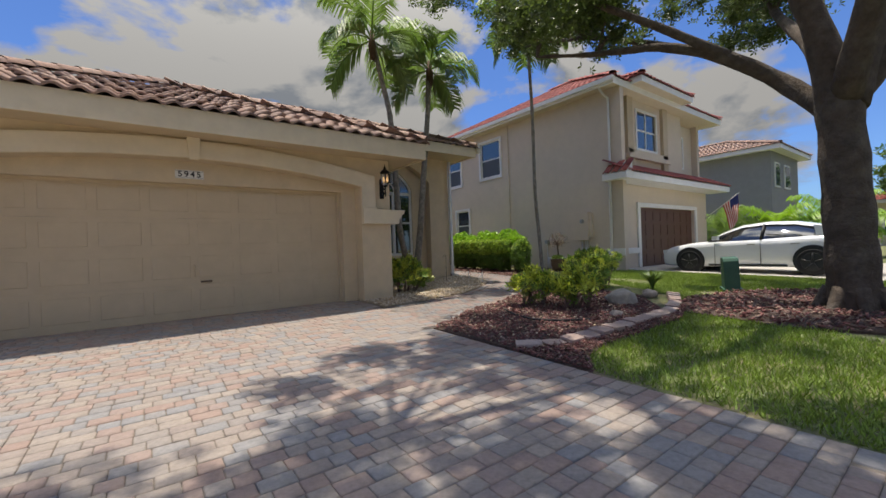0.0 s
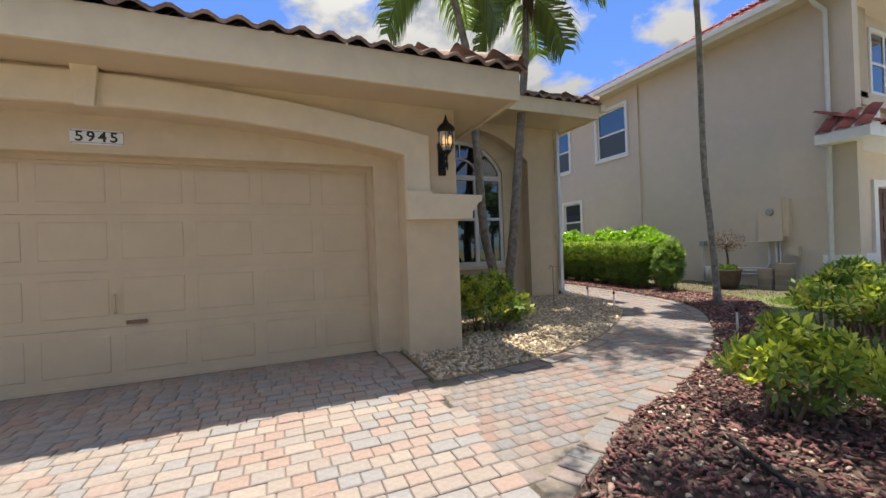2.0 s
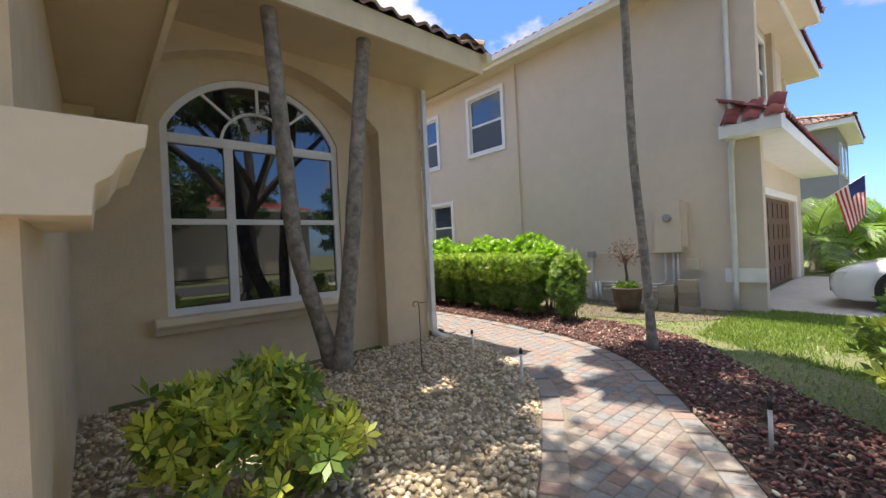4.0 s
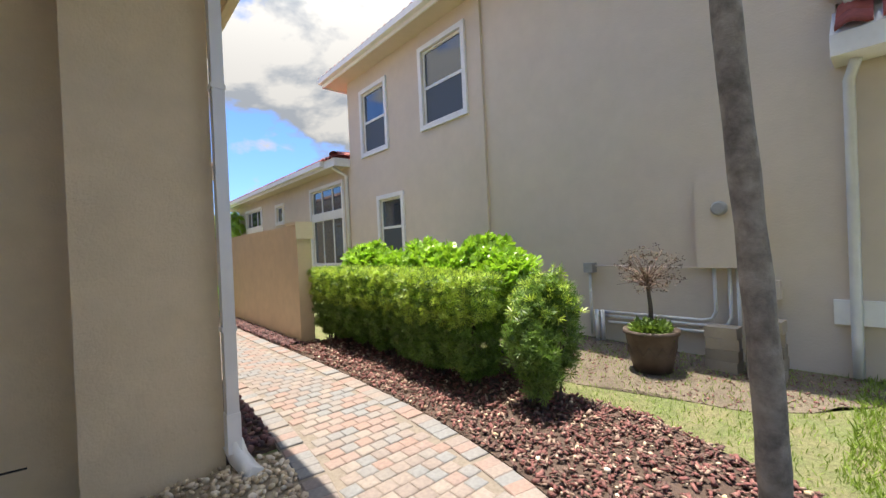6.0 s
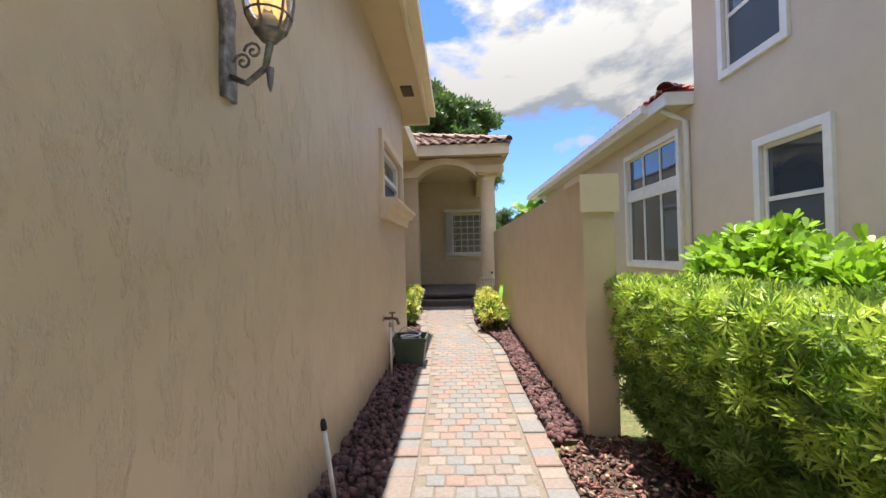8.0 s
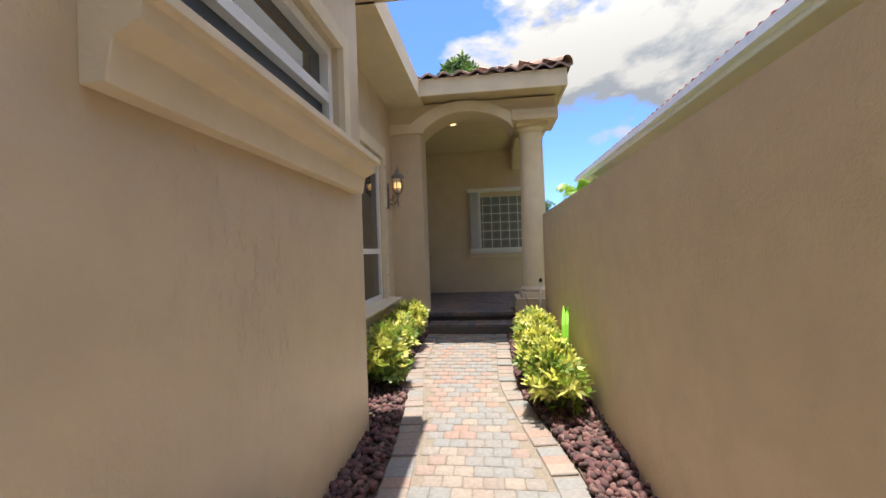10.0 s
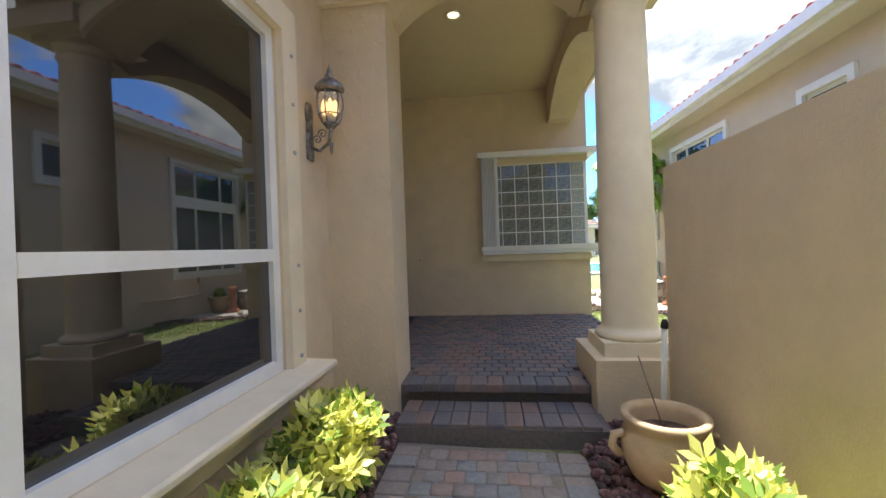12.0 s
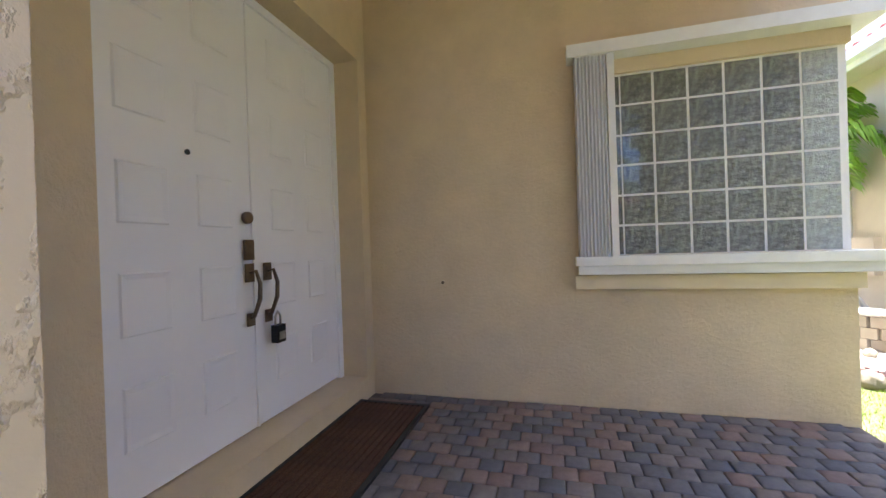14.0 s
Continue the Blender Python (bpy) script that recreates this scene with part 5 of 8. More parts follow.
def shrub(label, at, blobs, base, mats, seed, count, stems=6, category="shrub", group="", size=(0.8, 1.25), name="shrub", stem_mat="twig", boxy=False, tilt=0.8):
    """A bush: stems and one mesh of leaves for each leaf colour."""
    rng = np.random.RandomState(seed)
    x, y = at
    z = gz(x, y)
    e = empty(name, label, category, group, (x, y, z))
    bm = bmesh.new()
    for i in range(stems):
        a = rng.uniform(0, 6.28)
        c, r = blobs[i % len(blobs)]
        tip = Vector((c[0] + 0.5 * r[0] * math.cos(a), c[1] + 0.5 * r[1] * math.sin(a), c[2] + 0.3 * r[2]))
        b = Vector((c[0] * 0.6 + rng.uniform(-0.06, 0.06), c[1] * 0.6 + rng.uniform(-0.06, 0.06), -0.03))
        mid = b.lerp(tip, 0.5) + Vector((rng.uniform(-0.05, 0.05), rng.uniform(-0.05, 0.05), 0.05))
        tube(bm, [b, mid, tip], [0.014, 0.010, 0.005], 6)
    part("stems", bm, stem_mat, e)
    for k, (mat, share) in enumerate(mats):
        pts = np.concatenate([(box_points if boxy else blob_points)(rng, int(count * share / len(blobs)), c, r) for c, r in blobs])
        pts = pts[pts[:, 2] > 0.02]
        # paler leaves stay high; on the hedge they paint its sunlit top
        if mat in ("shrub_lime", "hedge_tip_lit", "varieg"):
            pts = pts[pts[:, 2] > np.median(pts[:, 2]) * (1.22 if mat == "hedge_tip_lit" else 0.7)]
        v, f = base
        vv, ff = spread(v, f, pts, turns_random(rng, len(pts), tilt), rng.uniform(size[0], size[1], len(pts)))
        ob = new("leaves", array_mesh("leaves", vv, ff, mat))
        ob.parent = e
    return e


W5 = leaf_shape(6, 0.085, 0.035)
W7S = leaf_shape(7, 0.08, 0.034)
NEEDLE = leaf_shape(9, 0.052, 0.011)
NEEDLE_LONG = leaf_shape(10, 0.064, 0.011)


def round_leaves(n, length, width):
    """A whorl of n blunt, rounded leaves that cup upwards."""
    v, f = [], []
    for i in range(n):
        a = 2 * math.pi * i / n + 0.4 * (i % 2)
        c, q = math.cos(a), math.sin(a)
        up = 0.45 + 0.35 * ((i * 5) % 3) / 2
        for r, w in ((0.05, 0.1), (0.45, 0.8), (0.78, 1.0), (0.97, 0.5), (0.97, -0.5), (0.78, -1.0), (0.45, -0.8), (0.05, -0.1)):
            x, y = r * length, w * width / 2
            v.append((c * x - q * y, q * x + c * y, up * r * length + 0.25 * abs(y)))
        f.append(tuple(range(i * 8, i * 8 + 8)))
    return np.array(v), np.array(f)


ROSETTE = round_leaves(6, 0.082, 0.04)


# palms
def frond_arrays(rng, az, elev, length, droop, leaf_len, n_leaf=54):
    """One feather frond from the origin: a bent midrib and drooping leaflets in pairs."""
    pts = []
    d = Vector((math.cos(az) * math.cos(elev), math.sin(az) * math.cos(elev), math.sin(elev)))
    p = Vector((0, 0, 0))
    k = 14
    for i in range(k + 1):
        pts.append(p.copy())
        d = (d + Vector((0, 0, -droop * (0.3 + i / k)))).normalized()
        p = p + d * (length / k)
    v, f = [], []
    side0 = Vector((-math.sin(az), math.cos(az), 0))
    for i in range(n_leaf):
        t = 0.16 + 0.84 * i / (n_leaf - 1)
        q = t * k
        a = min(int(q), k - 1)
        o = pts[a].lerp(pts[a + 1], q - a)
        ax = (pts[a + 1] - pts[a]).normalized()
        L = leaf_len * (0.45 + 1.1 * math.sin(math.pi * (0.12 + 0.80 * t))) * rng.uniform(0.85, 1.1)
        for s in (-1, 1):
            out = (side0 * s * 0.85 + ax * 0.65 + Vector((0, 0, rng.uniform(-0.1, 0.35)))).normalized()
            tip = o + out * L * 0.6
            tip2 = tip + (out * 0.55 + Vector((0, 0, -0.75))).normalized() * L * 0.45
            w = ax * 0.022
            b = len(v)
            v += [tuple(o - w * 0.6), tuple(o + w * 0.6), tuple(tip + w), tuple(tip - w), tuple(tip2 + w * 0.2), tuple(tip2 - w * 0.2)]
            f += [(b, b + 1, b + 2, b + 3), (b + 3, b + 2, b + 4, b + 5)]
    return np.array(v), np.array(f), pts


def palm(label, trunk, r0, r1, fronds, length, leaf_len, seed, mat="palm_leaf", boots=True, name="palm_tree", elevs=(-0.25, 1.25), group=""):
    rng = np.random.RandomState(seed)
    at = Vector(trunk[0])
    e = empty(name, label, "tree", group, tuple(at))
    bm = bmesh.new()
    ctrl = [Vector(p) - at for p in trunk]
    pts = []
    for i in range(len(ctrl) - 1):
        for j in range(8):
            pts.append(ctrl[i].lerp(ctrl[i + 1], j / 8))
    pts.append(ctrl[-1])
    for _ in range(3):
        pts = [pts[0]] + [(pts[i - 1] + pts[i] * 2 + pts[i + 1]) / 4 for i in range(1, len(pts) - 1)] + [pts[-1]]
    k = len(pts)
    rad = [r1 + (r0 - r1) * (1 - i / k) ** 1.4 + 0.10 * r0 * math.sin(i * 2.7) * 0.5 + (0.35 * r0 * max(0, 1 - i / 3)) for i in range(k)]
    tube(bm, pts, rad, 12)
    part("trunk", bm, "palm_bark", e)
    top = pts[-1]
    if boots:
        bm = bmesh.new()
        tube(bm, [top - Vector((0, 0, 0.5)), top - Vector((0, 0, 0.15)), top + Vector((0, 0, 0.25))], [r1 * 1.1, r1 * 1.8, r1 * 0.7], 10)
        part("crownshaft", bm, "palm_bark" if not mat == "palm_leaf" else "dry", e)
        v, f = [], []
        for i in range(26):
            a, l = rng.uniform(0, 6.28), rng.uniform(0.35, 1.0)
            o = top + Vector((math.cos(a) * r1 * 1.2, math.sin(a) * r1 * 1.2, -0.1))
            q = o + Vector((math.cos(a) * 0.12, math.sin(a) * 0.12, -l))
            w = Vector((-math.sin(a), math.cos(a), 0)) * 0.012
            b = len(v)
            v += [tuple(o - w), tuple(o + w), tuple(q + w * 0.3), tuple(q - w * 0.3)]
            f.append((b, b + 1, b + 2, b + 3))
        ob = new("dead_fibres", array_mesh("dead_fibres", np.array(v), np.array(f), "dry"))
        ob.parent = e
        tagged(ob, "hanging brown dead fibres")
    for i in range(fronds):
        az = i * 2.39996 + rng.uniform(-0.2, 0.2)
        el = elevs[0] + (elevs[1] - elevs[0]) * (i / max(1, fronds - 1))
        v, f, rib = frond_arrays(rng, az, el, length * rng.uniform(0.85, 1.1), rng.uniform(0.13, 0.20), leaf_len)
        ob = new("frond", array_mesh("frond", v + np.array(top), f, mat))
        ob.parent = e
        bm = bmesh.new()
        tube(bm, [q + top for q in rib], [0.022 * (1 - 0.8 * j / len(rib)) + 0.004 for j in range(len(rib))], 5)
        part("rib", bm, mat, ob)
    return e


palm("slender leaning palm with grey trunk before the arched window", [(8.0, 10.62, 0), (7.5, 10.4, 1.4), (7.34, 10.25, 3.1), (7.22, 10.2, 4.6), (6.94, 10.2, 5.75), (6.75, 10.2, 6.5)], 0.095, 0.06, 10, 1.75, 0.5, 11, group="palms by the window", elevs=(-0.35, 1.2))
palm("slender grey palm curving up past the eave", [(8.0, 10.5, 0), (8.06, 10.25, 1.3), (8.3, 10.2, 3.6), (8.45, 10.2, 4.8), (8.57, 10.2, 6.15)], 0.10, 0.065, 10, 1.6, 0.48, 12, group="palms by the window", elevs=(-0.3, 1.2))
palm("tall thin grey palm in the mulch bed", [(10.94, 8.27, 0), (10.87, 8.27, 0.9), (10.8, 8.34, 2.4), (10.86, 8.38, 4.8), (10.76, 8.38, 6.9), (10.74, 8.35, 7.3)], 0.056, 0.042, 12, 1.5, 0.48, 13, elevs=(-0.4, 1.2))
palm("young bright green palm in the back yard", [(13.72, 28.75, gz(13, 30)), (13.75, 28.75, 1.6), (13.78, 28.75, 2.95)], 0.065, 0.045, 11, 0.95, 0.36, 14, "bright_palm", False)
palm("bushy palm beyond the neighbouring drive", [(25.5, 6.5, -0.1), (25.5, 6.5, 0.9)], 0.16, 0.12, 16, 2.3, 0.6, 15, "bright_palm", False, elevs=(0.0, 1.3))
palm("bushy palm beyond the neighbouring drive", [(27.2, 4.6, -0.1), (27.2, 4.6, 1.2)], 0.16, 0.12, 16, 2.5, 0.6, 16, "bright_palm", False, elevs=(0.0, 1.3))
palm("bushy palm behind the flag", [(24.6, 8.2, -0.1), (24.6, 8.2, 1.0)], 0.16, 0.12, 14, 2.2, 0.6, 17, "palm_leaf", False, elevs=(0.0, 1.3))

# oak
OAK = Vector((9.94, 1.85, gz(9.94, 1.85)))
oak = empty("oak_tree", "broad live oak with dark ridged trunk and spreading limbs", "tree", "", tuple(OAK))


def limb(bm, pts, r0, r1, n=10):
    p = [Vector(q) for q in pts]
    fine = []
    for i in range(len(p) - 1):
        for j in range(5):
            fine.append(p[i].lerp(p[i + 1], j / 5))
    fine.append(p[-1])
    for _ in range(2):
        fine = [fine[0]] + [(fine[i - 1] + fine[i] * 2 + fine[i + 1]) / 4 for i in range(1, len(fine) - 1)] + [fine[-1]]
    k = len(fine) - 1
    tube(bm, fine, [r0 + (r1 - r0) * (i / k) ** 0.8 + 0.04 * r0 * math.sin(i * 1.9) for i in range(k + 1)], n)


bmx = bmesh.new()
limb(bmx, [(0, 0, -0.15), (0, 0, 0.25), (-0.05, 0.02, 1.2), (-0.12, 0.05, 2.4), (-0.14, 0.1, 3.4)], 0.33, 0.25, 16)
for i in range(7):
    a = i * 0.9
    limb(bmx, [(math.cos(a) * 0.7, math.sin(a) * 0.7, -0.12), (math.cos(a) * 0.40, math.sin(a) * 0.40, -0.03), (math.cos(a) * 0.24, math.sin(a) * 0.24, 0.30)], 0.05, 0.10, 8)
part("trunk", bmx, "oak_bark", oak)
OAK_ARMS = [([(-0.1, 0.05, 2.75), (0.0, 0.75, 3.55), (-0.45, 1.3, 4.05), (-1.0, 2.1, 4.4), (-1.35, 3.05, 4.55), (-1.9, 4.0, 4.75)], 0.17, 0.025),
         ([(-0.12, 0.08, 2.8), (-0.3, 0.2, 3.9), (-0.7, 0.5, 5.1), (-1.8, 1.2, 6.2), (-3.0, 2.2, 7.4)], 0.25, 0.045),
         ([(-0.08, 0.0, 2.9), (0.2, -0.3, 4.2), (0.2, -0.8, 6.2), (-0.6, -1.4, 8.4)], 0.24, 0.05),
         ([(-0.1, 0.1, 2.9), (0.9, 0.5, 4.2), (2.2, 1.3, 5.6), (3.6, 2.0, 7.2)], 0.16, 0.045),
         ([(0.0, 0.0, 3.0), (0.8, -0.9, 4.4), (1.9, -2.2, 6.2)], 0.20, 0.05),
         ([(-0.2, 0.0, 3.0), (-1.4, -0.6, 4.6), (-3.2, -1.2, 6.2), (-5.6, -1.0, 7.6), (-7.6, 0.4, 8.2)], 0.19, 0.04),
         ([(-1.8, 1.2, 6.2), (-3.2, 1.2, 6.8), (-5.0, 1.6, 7.4), (-6.8, 2.0, 7.8)], 0.13, 0.04),
         ([(-0.45, 1.3, 4.05), (-1.3, 2.0, 4.6), (-2.4, 3.0, 5.3), (-3.0, 4.4, 5.9)], 0.09, 0.03),
         ([(0.0, 0.75, 3.55), (0.1, 2.0, 4.6), (-0.4, 3.8, 5.5), (-0.6, 5.4, 5.9)], 0.10, 0.03),
         # unseen arm, added to carry the clump that shades the walk
         ([(-0.4, 3.8, 5.5), (-1.5, 5.2, 6.6), (-2.1, 6.3, 7.3)], 0.06, 0.02)]
for pts, a, b in OAK_ARMS:
    part("limb", bmb(limb, pts, a, b), "oak_bark", oak)
rng = np.random.RandomState(21)
clumps = []
# crown over the lawn, and arms over the drive; last clump, unseen, added to shade the walk
for cx, cy, cz, rx, ry, rz, k in ((0.5, 0.0, 8.3, 4.2, 4.0, 2.0, 36), (-4.2, -0.6, 8.0, 3.0, 2.6, 1.1, 21), (-6.8, 0.5, 8.3, 2.2, 1.9, 0.8, 20), (-4.4, 2.0, 7.9, 2.0, 1.4, 0.8, 11), (-3.3, 3.3, 5.6, 1.6, 1.0, 0.8, 8), (-0.5, 4.6, 6.2, 1.3, 1.3, 0.6, 12), (3.4, 2.4, 7.4, 2.2, 2.2, 1.0, 16), (-2.2, -3.2, 8.2, 2.6, 2.0, 1.0, 20), (-8.6, -0.6, 8.6, 1.2, 1.6, 0.7, 9), (-2.6, 2.7, 4.95, 1.5, 1.1, 0.35, 8), (-1.2, 3.6, 5.3, 1.0, 1.2, 0.4, 10), (2.4, 2.0, 5.9, 1.4, 1.4, 0.6, 10), (-5.6, 2.5, 8.0, 1.8, 1.5, 0.6, 19), (-5.3, 0.6, 8.2, 1.9, 1.3, 0.6, 10), (-8.3, 1.7, 8.4, 1.4, 1.0, 0.4, 12), (-2.1, 6.3, 7.4, 0.8, 0.8, 0.25, 8)):
    d = rng.normal(size=(k, 3))
    d /= np.linalg.norm(d, axis=1)[:, None]
    clumps.append(np.array((cx, cy, cz)) + d * np.array((rx, ry, rz)) * rng.uniform(0.2, 1.0, (k, 1)) ** 0.5)
clumps = np.concatenate(clumps)
SPRIG = leaf_shape(5, 0.10, 0.042)
cr = []
for c in clumps:
    r = rng.uniform(0.28, 0.85)
    cr.append(blob_points(rng, 104, c, (r, r, r * 0.5), 0.1))
cr = np.concatenate(cr)
vv, ff = spread(*SPRIG, cr, turns_random(rng, len(cr), 0.9), rng.uniform(0.8, 1.3, len(cr)))
crown = new("crown", array_mesh("crown", vv, ff, "oak_leaf"))
crown.parent = oak
bmx = bmesh.new()
for i, c in enumerate(clumps[::2]):
    c = Vector(c)
    best = min((Vector(p) for pts, _, _ in OAK_ARMS for p in pts[1:]), key=lambda q: (q - c).length)
    if (best - c).length < 3.4:
        tube(bmx, [best, best.lerp(c, 0.5) + Vector((0, 0, 0.15)), c], [0.035, 0.022, 0.008], 5, False)
part("twigs", bmx, "oak_bark", oak)


def leafy_tree(label, at, height, rx, rz, seed, n, mat="far_leaf", leaf=0.3, trunk_r=0.25):
    rng = np.random.RandomState(seed)
    e = empty("tree", label, "tree", "", at)
    bm = bmesh.new()
    limb(bm, [(0, 0, -0.1), (0.1, 0, height * 0.35), (0.2, 0.1, height * 0.75)], trunk_r, trunk_r * 0.4)
    for i in range(6):
        a = i * 1.05
        limb(bm, [(0.1, 0, height * 0.35), (math.cos(a) * rx * 0.4, math.sin(a) * rx * 0.4, height * 0.6), (math.cos(a) * rx * 0.75, math.sin(a) * rx * 0.75, height * 0.75)], trunk_r * 0.5, 0.04, 7)
    part("trunk", bm, "oak_bark", e)
    pts = []
    for i in range(n // 60):
        d = rng.normal(size=3)
        d /= np.linalg.norm(d)
        c = np.array((0, 0, height - rz)) + d * np.array((rx, rx, rz)) * rng.uniform(0.3, 1) ** 0.5
        r = rng.uniform(0.16, 0.32) * rx
        pts.append(blob_points(rng, 60, c, (r, r, r * 0.7), 0.4))
    pts = np.concatenate(pts)
    v, f = leaf_shape(5, leaf, leaf * 0.45)
    vv, ff = spread(v, f, pts, turns_random(rng, len(pts), 0.9), rng.uniform(0.7, 1.3, len(pts)))
    ob = new("crown", array_mesh("crown", vv, ff, mat))
    ob.parent = e
    return e


leafy_tree("tall green tree behind the porch roof", (9.6, 46.0, 0), 15.5, 4.6, 5.2, 31, 9000, leaf=0.42, trunk_r=0.3)
leafy_tree("leafy tree far down the street", (46, 1.0, -0.2), 8.5, 4.0, 3.0, 32, 4000)
leafy_tree("leafy tree far down the street", (52, -6.0, -0.2), 9.5, 4.5, 3.4, 33, 4000)
leafy_tree("green tree beyond the back fence", (15.5, 62.0, 0), 6.5, 3.4, 2.4, 34, 3000)
leafy_tree("green tree beyond the back fence", (23.0, 66.0, 0), 7.0, 3.6, 2.6, 35, 3000)
for i, (x, y) in enumerate(((-14, -19), (3, -18.5), (10, -19.5), (26, -20), (36, -19))):
    leafy_tree("dense green tree across the street", (x, y, -0.25), 8.5 + i % 3, 4.2, 3.4, 90 + i, 2400)
leafy_tree("green tree across the street", (-6.0, -24.0, -0.2), 9.0, 4.2, 3.2, 36, 3000)
leafy_tree("green tree across the street", (16.0, -26.0, -0.2), 9.5, 4.6, 3.4, 37, 3000)

# hedge of separate podocarpus plants, bare-stemmed below
rng = np.random.RandomState(41)
hi = 0
for y in np.arange(10.76, 14.0, 0.52):
    hi += 1
    k, dx = rng.uniform(0.9, 1.08), rng.uniform(-0.04, 0.04)
    shrub("clipped dark green podocarpus hedge plant", (11.88, y), [((dx, 0.0, 0.93), (0.36 * k, 0.29, 0.19)), ((dx, 0.02, 0.66), (0.33 * k, 0.23 * k, 0.20)), ((dx * 2, -0.02, 0.40), (0.27 * k, 0.17 * k, 0.16)), ((0.02, 0.0, 0.22), (0.18, 0.12, 0.10))], NEEDLE, [("hedge_leaf", 0.62), ("hedge_tip_lit", 0.9)], 400 + hi, 2700, 9, "hedge", "podocarpus hedge", name="hedge_plant", stem_mat="oak_bark", boxy=True, tilt=1.0)
shrub("loose end plant of the podocarpus hedge with bare stems", (11.93, 10.06), [((-0.06, 0.0, 0.62), (0.24, 0.24, 0.40)), ((0.10, 0.02, 0.86), (0.27, 0.25, 0.30)), ((0.22, -0.10, 0.66), (0.19, 0.19, 0.50)), ((-0.14, -0.12, 0.42), (0.17, 0.17, 0.30))], NEEDLE_LONG, [("hedge_leaf", 1.0), ("hedge_tip_lit", 0.45)], 431, 1500, 18, "hedge", "podocarpus hedge", name="hedge_plant", stem_mat="oak_bark", tilt=0.9)
for i, (x, y) in enumerate(((12.5, 10.75), (12.75, 11.3), (12.62, 11.9), (12.8, 12.6), (12.7, 13.3), (12.75, 14.0), (12.9, 14.7))):
    up = (0.04, 0.20, 0.08, 0.16, 0.02, 0.18, 0.10)[i]
    shrub("broad-leaved bright green shrub behind the hedge", (x, y), [((0, 0, 0.6), (0.42, 0.42, 0.45)), ((0.05, 0.1, 1.08 + up), (0.34, 0.34, 0.22)), ((-0.2, -0.16, 1.02 + up * 0.6), (0.22, 0.22, 0.20))], ROSETTE, [("clusia_leaf", 1.0)], 450 + i, 640, 10, "shrub", "bright shrubs behind the hedge", tilt=0.55)

# shrubs of the beds
shrub("bushy lime green shrub beside the garage pillar", (6.42, 8.42), [((0, 0, 0.30), (0.40, 0.32, 0.26)), ((0.32, -0.06, 0.36), (0.30, 0.26, 0.24)), ((-0.12, 0.1, 0.56), (0.28, 0.28, 0.22)), ((0.2, 0.16, 0.62), (0.24, 0.22, 0.16)), ((0.45, 0.15, 0.24), (0.22, 0.2, 0.18))], W7S, [("shrub_leaf", 0.4), ("shrub_lime", 0.75)], 51, 560, 18, tilt=0.9)
BEDS = [((6.9, 5.15), -0.07, 0.9, 0.6), ((7.15, 4.5), -0.06, 0.9, 1.0), ((9.6, 6.0), 0.10, 1.15, 0.25), ((10.3, 6.1), 0.12, 1.15, 0.2), ((9.2, 5.5), 0.05, 0.9, 0.3)]
for i, ((x, y), h, k, lime) in enumerate(BEDS):
    shrub("sprawling green and yellow shrub in the mulch", (x, y), [((0, 0, 0.34 + h), (0.30 * k, 0.30 * k, 0.22 * k)), ((0.2 * k, -0.12 * k, 0.50 + h), (0.24 * k, 0.24 * k, 0.16 * k)), ((-0.2 * k, 0.15 * k, 0.44 + h), (0.22 * k, 0.22 * k, 0.18 * k)), ((0.05, 0.1, 0.62 + h), (0.16 * k, 0.16 * k, 0.12 * k))], W5, [("shrub_leaf", 0.5), ("shrub_lime", lime * 1.1 + 0.1)], 60 + i, 250, 18, group="bed shrubs", tilt=1.0)
for i, (x, y) in enumerate(((9.62, 18.45), (9.54, 19.15), (9.56, 19.85))):
    shrub("variegated yellow-green shrub under the large window", (x - 0.12, y), [((0, 0, 0.26), (0.26, 0.3, 0.22)), ((0.05, 0.05, 0.40), (0.20, 0.24, 0.18))], W7S, [("shrub_leaf", 0.35), ("varieg", 0.85)], 70 + i, 480, 9, group="variegated shrubs")
for i, (x, y) in enumerate(((11.08, 17.95), (11.05, 18.55), (11.08, 19.1), (11.1, 19.4))):
    shrub("variegated yellow-green shrub along the privacy wall", (x, y), [((0, 0, 0.24), (0.24, 0.32, 0.20)), ((-0.02, 0.05, 0.36), (0.19, 0.24, 0.17))], W7S, [("shrub_leaf", 0.35), ("varieg", 0.85)], 80 + i, 480, 9, group="variegated shrubs")


def strap_plant(label, at, n, length, width, mat, seed, name="strap_plant", lean=0.5):
    rng = np.random.RandomState(seed)
    e = empty(name, label, "plant", "", (*at, gz(*at)))
    for i in range(n):
        a = rng.uniform(0, 6.28)
        L = length * rng.uniform(0.75, 1.1)
        bm = bmesh.new()
        prev = None
        p, d = Vector((0, 0, -0.02)), Vector((math.cos(a) * 0.2, math.sin(a) * 0.2, 1)).normalized()
        sd = Vector((-math.sin(a), math.cos(a), 0))
        for j in range(9):
            w = width * math.sin(math.pi * (0.12 + 0.85 * j / 8)) * 0.5
            cur = [bm.verts.new(p - sd * w), bm.verts.new(p + Vector((math.cos(a), math.sin(a), 0)) * w * -0.5), bm.verts.new(p + sd * w)]
            if prev:
                bm.faces.new((prev[0], prev[1], cur[1], cur[0]))
                bm.faces.new((prev[1], prev[2], cur[2], cur[1]))
            prev = cur
            d = (d + Vector((math.cos(a), math.sin(a), -0.6)) * lean * 0.10 * (j / 3)).normalized()
            p = p + d * (L / 8)
        part("leaf", bm, mat, e)
    return e


